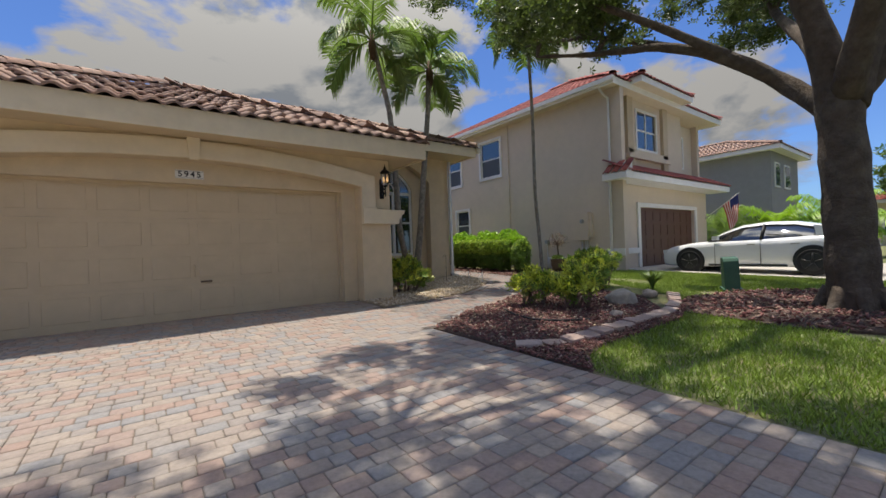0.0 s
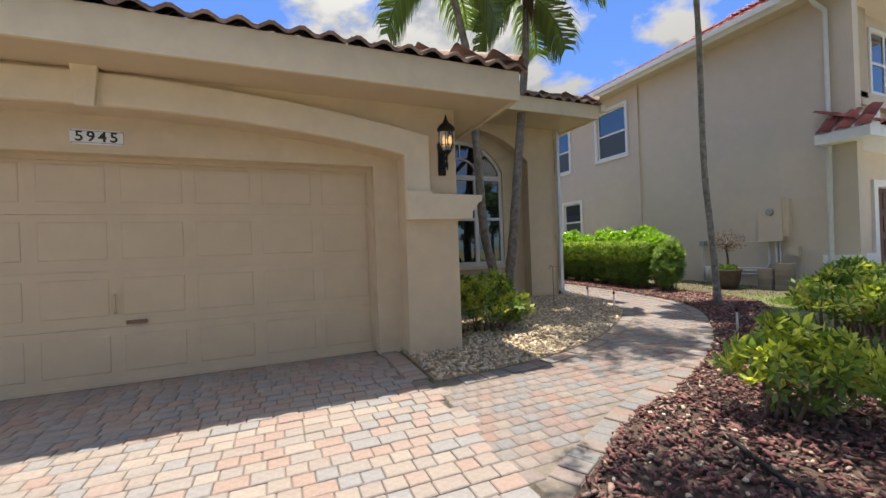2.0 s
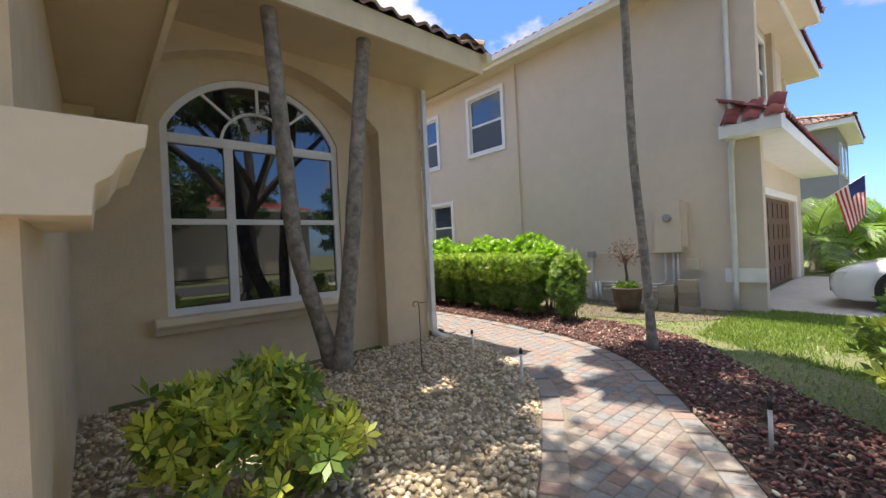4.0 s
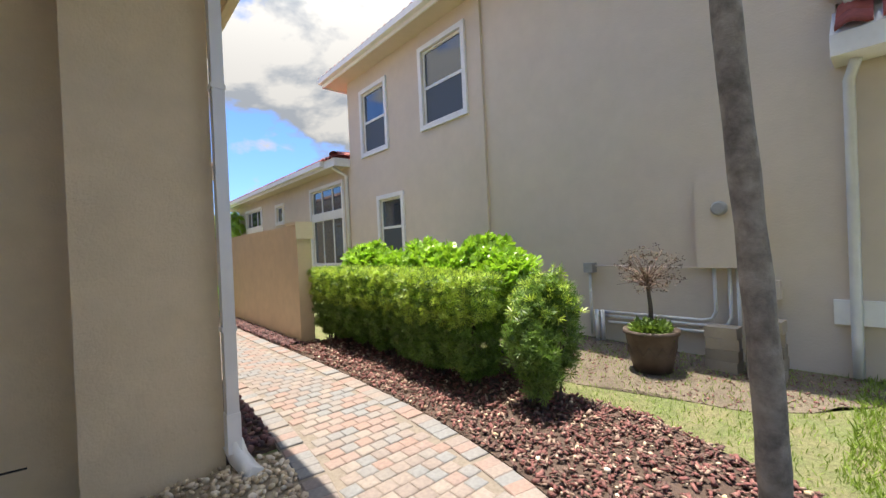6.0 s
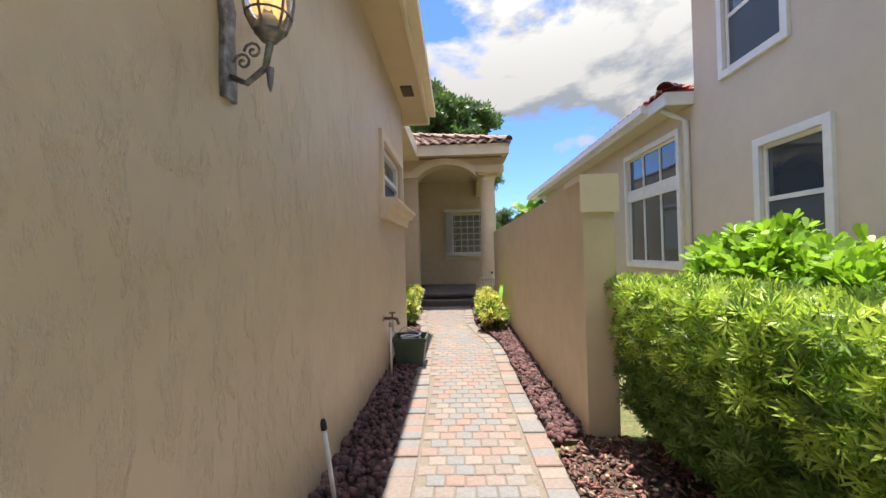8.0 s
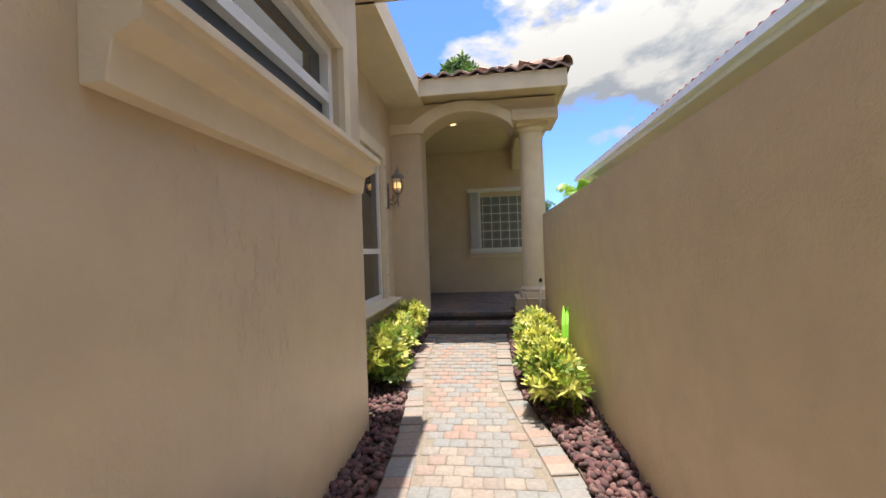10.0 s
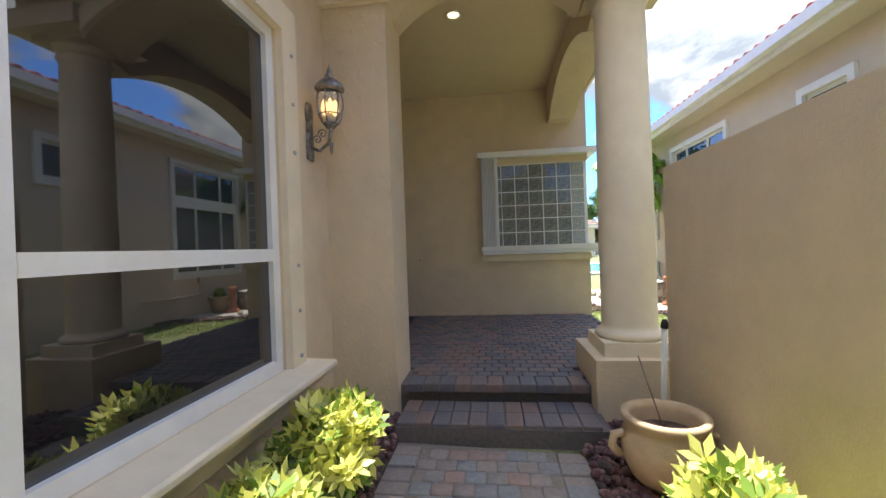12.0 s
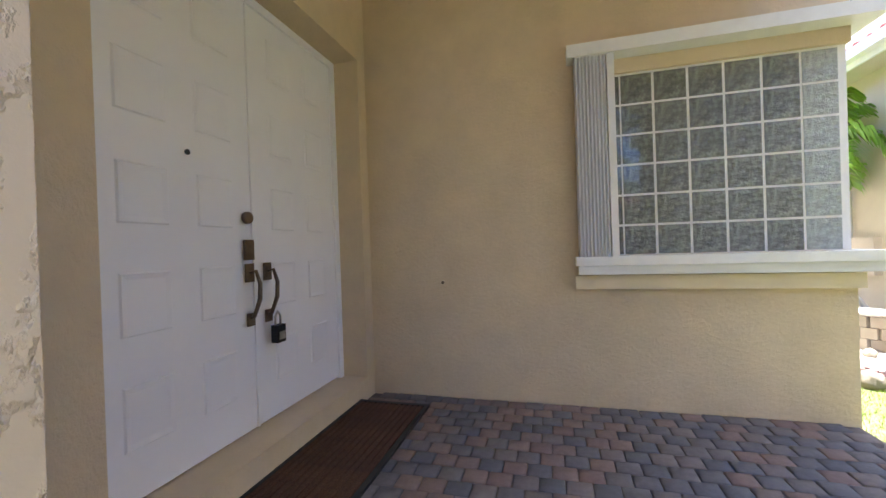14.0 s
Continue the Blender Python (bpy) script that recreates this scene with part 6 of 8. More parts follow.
strap_plant("single bright green strap-leaved plant by the wall", (11.24, 18.45), 2, 0.95, 0.05, "strap_leaf", 5, lean=1.3)
strap_plant("spiky dark green grass clump in the bed", (9.94, 4.7), 80, 0.6, 0.03, "palm_leaf", 6, "grass_clump", 1.4)

# ---------------- beds: stones, chips, hose, edging ----------------
ICO_V, ICO_F = [], []
_b = bmesh.new()
bmesh.ops.create_icosphere(_b, subdivisions=1, radius=0.5)
ICO_V = np.array([tuple(v.co) for v in _b.verts])
ICO_F = np.array([[v.index for v in f.verts] for f in _b.faces])
_b.free()


def strew(name, poly, n, size, flat, mat, seed, label, category, lift=0.0, shape=None, tilt=0.5):
    """Loose pieces over an outline, as one object of stuff."""
    rng = np.random.RandomState(seed)
    x0, x1 = min(p[0] for p in poly), max(p[0] for p in poly)
    y0, y1 = min(p[1] for p in poly), max(p[1] for p in poly)
    xs, ys = rng.uniform(x0, x1, n * 3), rng.uniform(y0, y1, n * 3)
    ok = inside(poly, xs, ys)
    xs, ys = xs[ok][:n], ys[ok][:n]
    zs = ground_z(xs, ys) + lift + rng.uniform(0, size[1] * 0.35, len(xs))
    v, f = shape if shape else (ICO_V, ICO_F)
    s = rng.uniform(size[0], size[1], (len(xs), 1)) * np.stack([rng.uniform(0.8, 1.5, len(xs)), rng.uniform(0.7, 1.1, len(xs)), rng.uniform(flat[0], flat[1], len(xs))], 1)
    vv, ff = spread(v, f, np.stack([xs, ys, zs], 1), turns_random(rng, len(xs), tilt), s)
    return tagged(new(name, array_mesh(name, vv, ff, mat, False)), label, category, "", "stuff")


strew("gravel", GRAVEL, 9000, (0.025, 0.055), (0.5, 0.8), "gravel", 1, "loose tan and cream river gravel", "gravel", 0.01)
CHIP = (np.array([(-0.5, -0.3, 0), (0.5, -0.22, 0.03), (0.42, 0.3, 0), (-0.45, 0.25, 0.05), (0, 0, 0.28), (0, 0, -0.15)]), np.array([(0, 1, 4), (1, 2, 4), (2, 3, 4), (3, 0, 4), (1, 0, 5), (2, 1, 5), (3, 2, 5), (0, 3, 5)]))
strew("mulch", MULCH, 24000, (0.022, 0.058), (0.5, 1.0), "mulch", 2, "loose red-brown rubber and bark mulch", "mulch", 0.012, CHIP)
strew("pebbles", MULCH, 1100, (0.015, 0.042), (0.5, 0.8), "gravel", 3, "scattered pale pebbles in the mulch", "pebbles", 0.015)
VERGE = [(4.74, 3.7), (5.6, 3.35), (7.4, 3.35), (8.6, 3.55), (7.6, 3.19), (6.3, 3.14), (5.55, 3.12), (5.22, 3.05), (4.98, 2.88), (4.74, 2.7)]
patch("verge_soil", VERGE, "soil", -0.018, "bare soil between the edging stones and drive", "soil")
strew("leaf_litter", VERGE, 2600, (0.02, 0.05), (0.3, 0.6), "mulch", 14, "dry brown mulch and leaves outside the edging stones", "mulch", 0.006, CHIP)
strew("mulch", OAKBED, 3000, (0.04, 0.09), (0.5, 1.0), "mulch", 4, "red-brown mulch round the oak", "mulch", 0.012, CHIP)
strew("lava_rock", LAVA_L, 3200, (0.035, 0.07), (0.6, 1.0), "lava", 5, "dark red lava rock along the house", "rock", 0.012)
strew("lava_rock", LAVA_R, 3200, (0.035, 0.07), (0.6, 1.0), "lava", 6, "dark red lava rock along the privacy wall", "rock", 0.012)
rng = np.random.RandomState(9)
eline = curve_pts([(4.83, 3.66), (4.99, 3.54), (5.27, 3.43), (5.66, 3.40), (6.14, 3.40), (6.85, 3.44), (7.30, 3.44), (7.75, 3.46), (8.45, 3.66), (9.0, 3.88), (9.9, 4.3)], 0.02)
step = 5
for k, i in enumerate(range(0, len(eline) - step, step)):
    a, b = Vector((*eline[i], 0)), Vector((*eline[i + step], 0))
    m = (a + b) / 2
    ang = math.atan2(b.y - a.y, b.x - a.x) + rng.uniform(-0.14, 0.14)
    bm = bmesh.new()
    L, Wd, Ht = (b - a).length * 0.5 * 0.95, rng.uniform(0.085, 0.11), rng.uniform(0.04, 0.065)
    prism(bm, [(-L, -Wd * rng.uniform(0.8, 1)), (L * 0.55, -Wd * 1.05), (L * 0.96, -Wd * 0.75), (L, Wd * 0.8), (L * 0.2, Wd * 1.05), (-L * 0.95, Wd)], "z", -0.06, Ht)
    st = solid("edging_stone", bm, "edging", "pinkish flat edging stone round the bed", "stone", "edging stones", "", 0.012)
    st.matrix_basis = Matrix.Translation((m.x, m.y, gz(m.x, m.y))) @ Matrix.Rotation(ang, 4, "Z") @ Matrix.Rotation(rng.uniform(0.02, 0.16), 4, "X") @ Matrix.Rotation(rng.uniform(-0.05, 0.05), 4, "Y")


def rock(at, r, seed, label="pale weathered rock in the bed", stone="rock"):
    rng = np.random.RandomState(seed)
    bm = bmesh.new()
    bmesh.ops.create_icosphere(bm, subdivisions=3, radius=1.0)
    for v in bm.verts:
        v.co *= 1 + 0.25 * noise.noise(v.co * 1.7 + Vector((seed, 0, 0))) + 0.1 * noise.noise(v.co * 5)
        v.co.x, v.co.y, v.co.z = v.co.x * r[0], v.co.y * r[1], v.co.z * r[2]
    for f in bm.faces:
        f.smooth = True
    ob = solid("rock", bm, stone, label, "rock", "bed rocks")
    ob.matrix_basis = Matrix.Translation((*at, gz(*at) + r[2] * 0.4))


rock((8.15, 4.35), (0.30, 0.22, 0.17), 3)
rock((9.3, 4.45), (0.16, 0.13, 0.09), 4)
rock((7.1, 3.85), (0.11, 0.09, 0.06), 5)
hose_pts = [(x, y, gz(x, y) + 0.035) for x, y in curve_pts([(6.25, 5.2), (6.04, 4.78), (5.97, 4.37), (6.17, 4.07), (6.5, 3.88)], 0.08)]
bmx = bmesh.new()
tube(bmx, hose_pts, 0.016, 8)
solid("bed_edging_pipe", bmx, "hose", "black plastic edging pipe lying in the mulch", "edging pipe")


def pvc_stake(x, y, h, label, tilt=(0, 0), cap="hose", r=0.013):
    z = gz(x, y)
    e = empty("irrigation_riser", label, "sprinkler", "irrigation risers", (x, y, z))
    bm = bmesh.new()
    tube(bm, [(0, 0, -0.05), (tilt[0], tilt[1], h)], r, 8)
    part("pipe", bm, "pvc", e)
    bm = bmesh.new()
    tube(bm, [(tilt[0], tilt[1], h), (tilt[0] * 1.06, tilt[1] * 1.06, h + 0.03), (tilt[0] * 1.1, tilt[1] * 1.1, h + 0.055)], [r * 1.35, r * 1.35, r * 0.8], 8)
    part("spray_head", bm, cap, e)


pvc_stake(9.0, 8.72, 0.30, "thin white irrigation riser in the gravel")
pvc_stake(9.1, 6.85, 0.26, "thin white irrigation riser in the mulch")
pvc_stake(9.55, 9.9, 0.24, "thin white irrigation riser in the gravel", (-0.03, 0))
pvc_stake(9.83, 13.2, 0.42, "thin white irrigation riser in the lava rock", (-0.06, 0.0))
pvc_stake(9.75, 15.42, 0.55, "thin white pipe under the hose tap", (0, 0), "grey_plastic")
pvc_stake(11.27, 20.6, 0.74, "white irrigation riser beside the column", (0.03, 0.0), r=0.017)
bmx = bmesh.new()
tube(bmx, [(8.74, 9.96, gz(8.74, 9.96) - 0.02), (8.74, 9.96, 0.70), (8.72, 9.96, 0.76), (8.67, 9.96, 0.76), (8.65, 9.96, 0.72), (8.68, 9.96, 0.70)], 0.005, 6)
tube(bmx, [(8.74, 9.96, 0.74), (8.84, 9.96, 0.735)], 0.004, 6)
solid("garden_flag_hook", bmx, "black", "thin black iron garden flag hook in the gravel", "garden hook")


# ---------------- lanterns ----------------
def lantern(label, at, turn, metal, drop=0.87):
    """A wall lantern: back plate, scrolled arm, glazed lobed body, roof with finial; built facing -y."""
    e = empty("wall_lantern", label, "lamp", "wall lanterns")
    e.matrix_basis = Matrix.Translation(at) @ Matrix.Rotation(turn, 4, "Z") @ Matrix.Scale(drop, 4)
    bm = bmesh.new()
    prism(bm, [(-0.05, -0.30), (0.05, -0.30), (0.055, -0.22), (0.045, 0.0), (0.055, 0.10), (0.03, 0.16), (-0.03, 0.16), (-0.055, 0.10), (-0.045, 0.0), (-0.055, -0.22)], "y", -0.022, 0.0)
    part("back_plate", bm, metal, e, bevel=0.006)
    bm = bmesh.new()
    tube(bm, [(0, -0.02, -0.20), (0, -0.09, -0.23), (0, -0.17, -0.17), (0, -0.19, -0.08), (0, -0.19, -0.03)], [0.014, 0.013, 0.014, 0.016, 0.02], 8)
    for s in (0.0, 0.045):
        c = Vector((0, -0.075 - s, -0.14 + s))
        tube(bm, [c + Vector((0, 0.04 * (1 - t / 14) * math.cos(t * 0.7), 0.04 * (1 - t / 14) * math.sin(t * 0.7))) for t in range(13)], 0.006, 6)
    tube(bm, [(0, -0.19, -0.17), (0, -0.19, -0.24), (0, -0.19, -0.27)], [0.018, 0.012, 0.003], 8)
    part("arm", bm, metal, e)
    bm = bmesh.new()
    lathe(bm, [(0.0, -0.06), (0.03, -0.06), (0.05, -0.035), (0.066, -0.02), (0.0, -0.02)], (0, -0.19, 0), 8)
    part("bottom_cup", bm, metal, e)
    bm = bmesh.new()
    lathe(bm, [(0.058, -0.02), (0.085, 0.04), (0.098, 0.12), (0.094, 0.19), (0.08, 0.235)], (0, -0.19, 0), 16)
    part("glass", bm, "lamp_glass", e, "clear lobed glass")
    bm = bmesh.new()
    for i in range(6):
        a = 2 * math.pi * i / 6
        tube(bm, [(r * math.cos(a), -0.19 + r * math.sin(a), h) for r, h in ((0.062, -0.02), (0.089, 0.04), (0.102, 0.12), (0.098, 0.19), (0.084, 0.24))], 0.006, 5)
    for h, r in ((0.045, 0.092), (0.235, 0.084)):
        tube(bm, [(r * math.cos(t * 0.3927), -0.19 + r * math.sin(t * 0.3927), h) for t in range(17)], 0.005, 5, False)
    part("cage", bm, metal, e)
    bm = bmesh.new()
    lathe(bm, [(0.09, 0.235), (0.112, 0.24), (0.118, 0.255), (0.10, 0.29), (0.06, 0.325), (0.035, 0.345), (0.035, 0.365), (0.018, 0.38), (0.02, 0.40), (0.008, 0.43), (0.0, 0.46)], (0, -0.19, 0), 12)
    part("roof", bm, metal, e)
    for dx in (-0.03, 0.03, 0.0):
        bm = bmesh.new()
        lathe(bm, [(0.0, 0.05), (0.012, 0.06), (0.019, 0.10), (0.014, 0.14), (0.004, 0.165), (0.0, 0.17)], (dx, -0.19 + (0.03 if dx == 0 else -0.012), 0), 8)
        part("bulb", bm, "bulb", e, "lit warm bulb")
    bm = bmesh.new()
    lathe(bm, [(0.0, -0.018), (0.04, -0.018), (0.045, 0.0), (0.03, 0.03), (0.018, 0.05), (0.0, 0.05)], (0, -0.19, 0), 10)
    part("socket", bm, "pvc", e)
    return e


lantern("black metal wall lantern, lit, beside the garage arch", (5.60, 7.855, 2.25), 0.0, "black")
lantern("weathered grey wall lantern, lit, on the side wall", (9.66, 12.55, 2.26), radians(90), "pewter")
lantern("weathered white-grey wall lantern, lit, by the porch", (9.04, 20.69, 2.34), radians(90), "pewter")
bmx = bmesh.new()
lathe(bmx, [(0.0, 0.0), (0.075, 0.0), (0.085, -0.012), (0.06, -0.012), (0.055, -0.004), (0.0, -0.004)], (9.98, 21.95, 3.72), 20)
dl = solid("recessed_downlight", bmx, "white", "small round recessed ceiling downlight, lit", "lamp")
bmx = bmesh.new()
lathe(bmx, [(0.0, -0.006), (0.053, -0.006), (0.05, -0.011), (0.0, -0.014)], (9.98, 21.95, 3.72), 16)
part("lens", bmx, "downlight", dl, "warm lit lens")

# ---------------- downspouts of the house ----------------
ds = empty("downspout", "dented white aluminium downspout at the house corner", "downspout", "", (9.70, 10.90, 0.05))
bmx = bmesh.new()
box(bmx, -0.04, 0.035, -0.045, 0.035, 0.34, 3.66)
part("upper_pipe", bmx, "alu", ds, bevel=0.012)
part("lower_pipe", boxes((-0.045, 0.04, -0.05, 0.04, 0.10, 0.36)), "white", ds, bevel=0.012)
bmx = bmesh.new()
tube(bmx, [(-0.005, 0.0, 0.16), (0.02, -0.03, 0.06), (0.05, -0.16, 0.015), (0.06, -0.24, 0.01)], [0.062, 0.062, 0.055, 0.06], 4)
part("elbow", bmx, "white", ds, "bent outlet elbow")
for zz in (0.9, 2.5):
    part("strap", boxes((-0.05, 0.041, -0.05, 0.04, zz, zz + 0.03)), "alu", ds)
solid("gutter", boxes((10.06, 10.17, 9.9, 18.25, 3.86, 4.0)), "cream", "cream eave gutter along the side", "gutter", "", "", 0.012)
for y in (12.3, 14.3, 16.6):
    v = solid("soffit_vent", boxes((9.76, 9.92, y, y + 0.36, 3.735, 3.748)), "bronze", "brown louvred soffit vent", "vent", "soffit vents", "", 0.002)

# ---------------- hose tap, tub, sill clutter ----------------
tap = empty("hose_tap", "old brass hose tap with a cap on a short pipe", "tap", "", (9.66, 15.5, 0.72))
bmx = bmesh.new()
tube(bmx, [(0, 0, 0), (0.10, 0, 0), (0.15, 0, -0.01), (0.17, 0, -0.07)], [0.016, 0.016, 0.018, 0.016], 8)
part("spout", bmx, "bronze", tap)
bmx = bmesh.new()
tube(bmx, [(0.10, 0, 0.01), (0.10, 0, 0.055)], 0.009, 8)
tube(bmx, [(0.10 + 0.035 * math.cos(t * 0.628), 0.035 * math.sin(t * 0.628), 0.058) for t in range(11)], 0.006, 6, False)
part("wheel", bmx, "bronze", tap)
bmx = bmesh.new()
tube(bmx, [(0.002, 0, 0), (0.014, 0, 0)], 0.035, 12)
part("wall_flange", bmx, "steel", tap)
tub = empty("planter_tub", "dark green square plastic planter holding a coiled hose", "planter", "", (9.90, 15.97, gz(9.9, 15.9)))
bmx = bmesh.new()
for (a, b, c, d) in ((0.15, 0.0, 0.19, 0.30), (0.19, 0.30, 0.205, 0.30), (0.205, 0.30, 0.205, 0.34), (0.205, 0.34, 0.185, 0.34), (0.185, 0.34, 0.145, 0.04)):
    q0 = [bmx.verts.new((sx * a, sy * a, b)) for sx, sy in ((-1, -1), (1, -1), (1, 1), (-1, 1))]
    q1 = [bmx.verts.new((sx * c, sy * c, d)) for sx, sy in ((-1, -1), (1, -1), (1, 1), (-1, 1))]
    for j in range(4):
        bmx.faces.new((q0[j], q0[(j + 1) % 4], q1[(j + 1) % 4], q1[j]))
bmx.faces.new([bmx.verts.new((sx * 0.15, sy * 0.15, 0.01)) for sx, sy in ((-1, -1), (1, -1), (1, 1), (-1, 1))])
bmesh.ops.remove_doubles(bmx, verts=bmx.verts[:], dist=0.0005)
bmesh.ops.recalc_face_normals(bmx, faces=bmx.faces[:])
part("body", bmx, "green_plastic", tub)
hz = empty("garden_hose", "grey garden hose coiled in the planter tub", "hose", "", (9.90, 15.97, gz(9.9, 15.9)))
bmx = bmesh.new()
tube(bmx, [(0.12 * math.cos(t * 0.5), 0.12 * math.sin(t * 0.5), 0.22 + 0.012 * t * 0.3) for t in range(40)] + [(0.05, -0.1, 0.42), (-0.05, -0.13, 0.47), (-0.14, -0.1, 0.40), (-0.17, -0.25, 0.45), (-0.14, -0.42, 0.60)], 0.011, 8)
part("coil", bmx, "pvc", hz)

# porch: mat, urn
mat = empty("doormat", "long ribbed brown coir doormat by the front doors", "mat", "", (8.84, 23.0, 0.412))
part("border", boxes((-0.27, 0.27, -0.86, -0.83, 0, 0.016), (-0.27, 0.27, 0.83, 0.86, 0, 0.016), (-0.27, -0.24, -0.83, 0.83, 0, 0.016), (0.24, 0.27, -0.83, 0.83, 0, 0.016)), "hose", mat, "black rubber border", 0.003)
part("base", boxes((-0.24, 0.24, -0.83, 0.83, 0, 0.008)), "mat_brown", mat)
bar = to_mesh("rib", boxes((-0.012, 0.012, -0.82, 0.82, 0.008, 0.018)), "mat_brown", 0.003)
for i in range(12):
    ob = new("rib", bar)
    ob.parent = mat
    ob.matrix_basis = Matrix.Translation((-0.22 + i * 0.04, 0, 0))
urn = empty("stone_urn", "round sandstone-coloured urn planter with ring handles", "urn", "", (11.13, 20.2, gz(11, 20.2)))
urn.matrix_basis = urn.matrix_basis @ Matrix.Scale(1.12, 4)
bmx = bmesh.new()
lathe(bmx, [(0.0, 0.0), (0.10, 0.0), (0.11, 0.03), (0.15, 0.07), (0.185, 0.15), (0.19, 0.24), (0.17, 0.29), (0.165, 0.31), (0.185, 0.325), (0.185, 0.35), (0.16, 0.352), (0.145, 0.32), (0.15, 0.24), (0.10, 0.10), (0.0, 0.08)], (0, 0, 0), 24)
part("bowl", bmx, "urn", urn)
for s in (-1, 1):
    bmx = bmesh.new()
    tube(bmx, [(s * 0.18, 0, 0.26), (s * 0.225, 0, 0.25), (s * 0.235, 0, 0.20), (s * 0.20, 0, 0.16)], 0.02, 8)
    part("handle", bmx, "urn", urn)
bmx = bmesh.new()
lathe(bmx, [(0.0, 0.27), (0.148, 0.26)], (0, 0, 0), 20)
part("soil", bmx, "soil", urn, "dry soil")
bmx = bmesh.new()
tube(bmx, [(0.0, 0.0, 0.26), (-0.09, 0.05, 0.60)], 0.004, 5)
part("stick", bmx, "twig", urn, "thin dry stick")
bmx = bmesh.new()
tube(bmx, [(9.17, 24.1, 1.26), (9.17, 24.088, 1.26)], 0.012, 8)
solid("wall_anchor", bmx, "bronze", "small rusty anchor in the porch wall", "anchor")

# ---------------- beside the neighbouring wall ----------------
mb = empty("electric_meter", "cream electric meter cabinet on the neighbouring wall", "electric meter", "", (14.6, 9.3, 1.06))
part("cabinet", boxes((-0.18, 0, -0.26, 0.22, 0, 1.0)), "ncream", mb, bevel=0.012)
bmx = bmesh.new()
tube(bmx, [(-0.16, -0.03, 0.68), (-0.22, -0.03, 0.68), (-0.24, -0.03, 0.68)], [0.085, 0.08, 0.06], 16)
part("meter", bmx, "grey_plastic", mb, "round glass meter")
part("side_box", boxes((-0.12, 0, -0.36, -0.24, 0.1, 0.95)), "ncream", mb, bevel=0.008)
for y, drop, run in ((-0.15, 0.78, 1.55), (-0.07, 0.70, 1.60), (0.08, 0.64, 1.45)):
    bmx = bmesh.new()
    tube(bmx, [(-0.06, y, 0.0), (-0.06, y, -drop + 0.12), (-0.06, y + 0.04, -drop + 0.03), (-0.06, y + 0.14, -drop), (-0.06, y + run, -drop)], 0.02, 8)
    part("conduit", bmx, "pvc", mb, "pale bent conduit")
sb = solid("utility_box", boxes((14.5, 14.6, 8.78, 8.98, 0.72, 0.92)), "ncream", "small cream utility box on the neighbouring wall", "utility box", "", "", 0.01)
bmx = bmesh.new()
tube(bmx, [(14.56, 9.1, 1.04), (14.56, 10.95, 1.08)], 0.012, 6)
tube(bmx, [(14.56, 9.2, 0.35), (14.56, 10.9, 0.38)], 0.018, 6)
solid("wall_conduit", bmx, "ncream", "thin cables run along the neighbouring wall", "conduit")
nt = empty("hose_tap", "grey tap box on the neighbouring wall", "tap", "", (14.5, 10.95, 1.02))
part("box", boxes((-0.03, 0.1, -0.08, 0.06, -0.04, 0.1)), "grey_plastic", nt, bevel=0.008)
bmx = bmesh.new()
tube(bmx, [(0.04, 0, -0.04), (0.04, 0, -0.95)], 0.02, 8)
part("pipe", bmx, "pvc", nt)
solid("pvc_pipe", bmb(lambda b: [tube(b, [(14.48, 10.75 + i * 0.09, 0.0), (14.48, 10.75 + i * 0.09, 0.45)], 0.03, 8) for i in range(2)]), "pvc", "white pipe stubs beside the wall", "pipe")
blk_me = to_mesh("concrete_block", boxes((-0.10, 0.10, -0.15, 0.15, 0, 0.118)), "block", 0.012)
STACK = [(14.14 - 0.06 * s, 9.22 - 0.38 * s, 0.12 * r, 0.05 * ((r * 7 + s * 3) % 5 - 2)) for s in range(2) for r in range(4 + s)]
for i, (x, y, z, a) in enumerate(STACK):
    ob = tagged(new("concrete_block", blk_me), "weathered grey concrete block in a low stack", "block", "stacked blocks")
    ob.matrix_basis = Matrix.Translation((x, y, gz(x, y) - 0.03 + z)) @ Matrix.Rotation(a, 4, "Z")
bp = empty("plant_pot", "brown glazed pot with a zigzag band", "pot", "", (13.62, 9.76, gz(13, 9.9) - 0.02))
bmx = bmesh.new()
lathe(bmx, [(0.0, 0.0), (0.19, 0.0), (0.235, 0.2), (0.262, 0.40), (0.285, 0.41), (0.285, 0.45), (0.25, 0.45), (0.23, 0.38), (0.0, 0.36)], (0, 0, 0), 28)
part("pot", bmx, "pot_brown", bp)
bmx = bmesh.new()
tube(bmx, [((0.228 + 0.014 * (t % 2)) * math.cos(t * 0.2618), (0.228 + 0.014 * (t % 2)) * math.sin(t * 0.2618), 0.19 + 0.10 * (t % 2)) for t in range(25)], 0.012, 6, False)
part("zigzag_band", bmx, "pot_brown", bp)
dp = empty("dry_potted_shrub", "leafless reddish shrub standing in the brown pot", "plant", "", (13.62, 9.76, gz(13, 9.9) + 0.36))
rng = np.random.RandomState(77)
bmx = bmesh.new()
tube(bmx, [(0, 0, 0), (0.02, 0, 0.3), (0.0, 0.02, 0.62)], [0.03, 0.024, 0.02], 8)
part("stem", bmx, "oak_bark", dp)
bmx = bmesh.new()
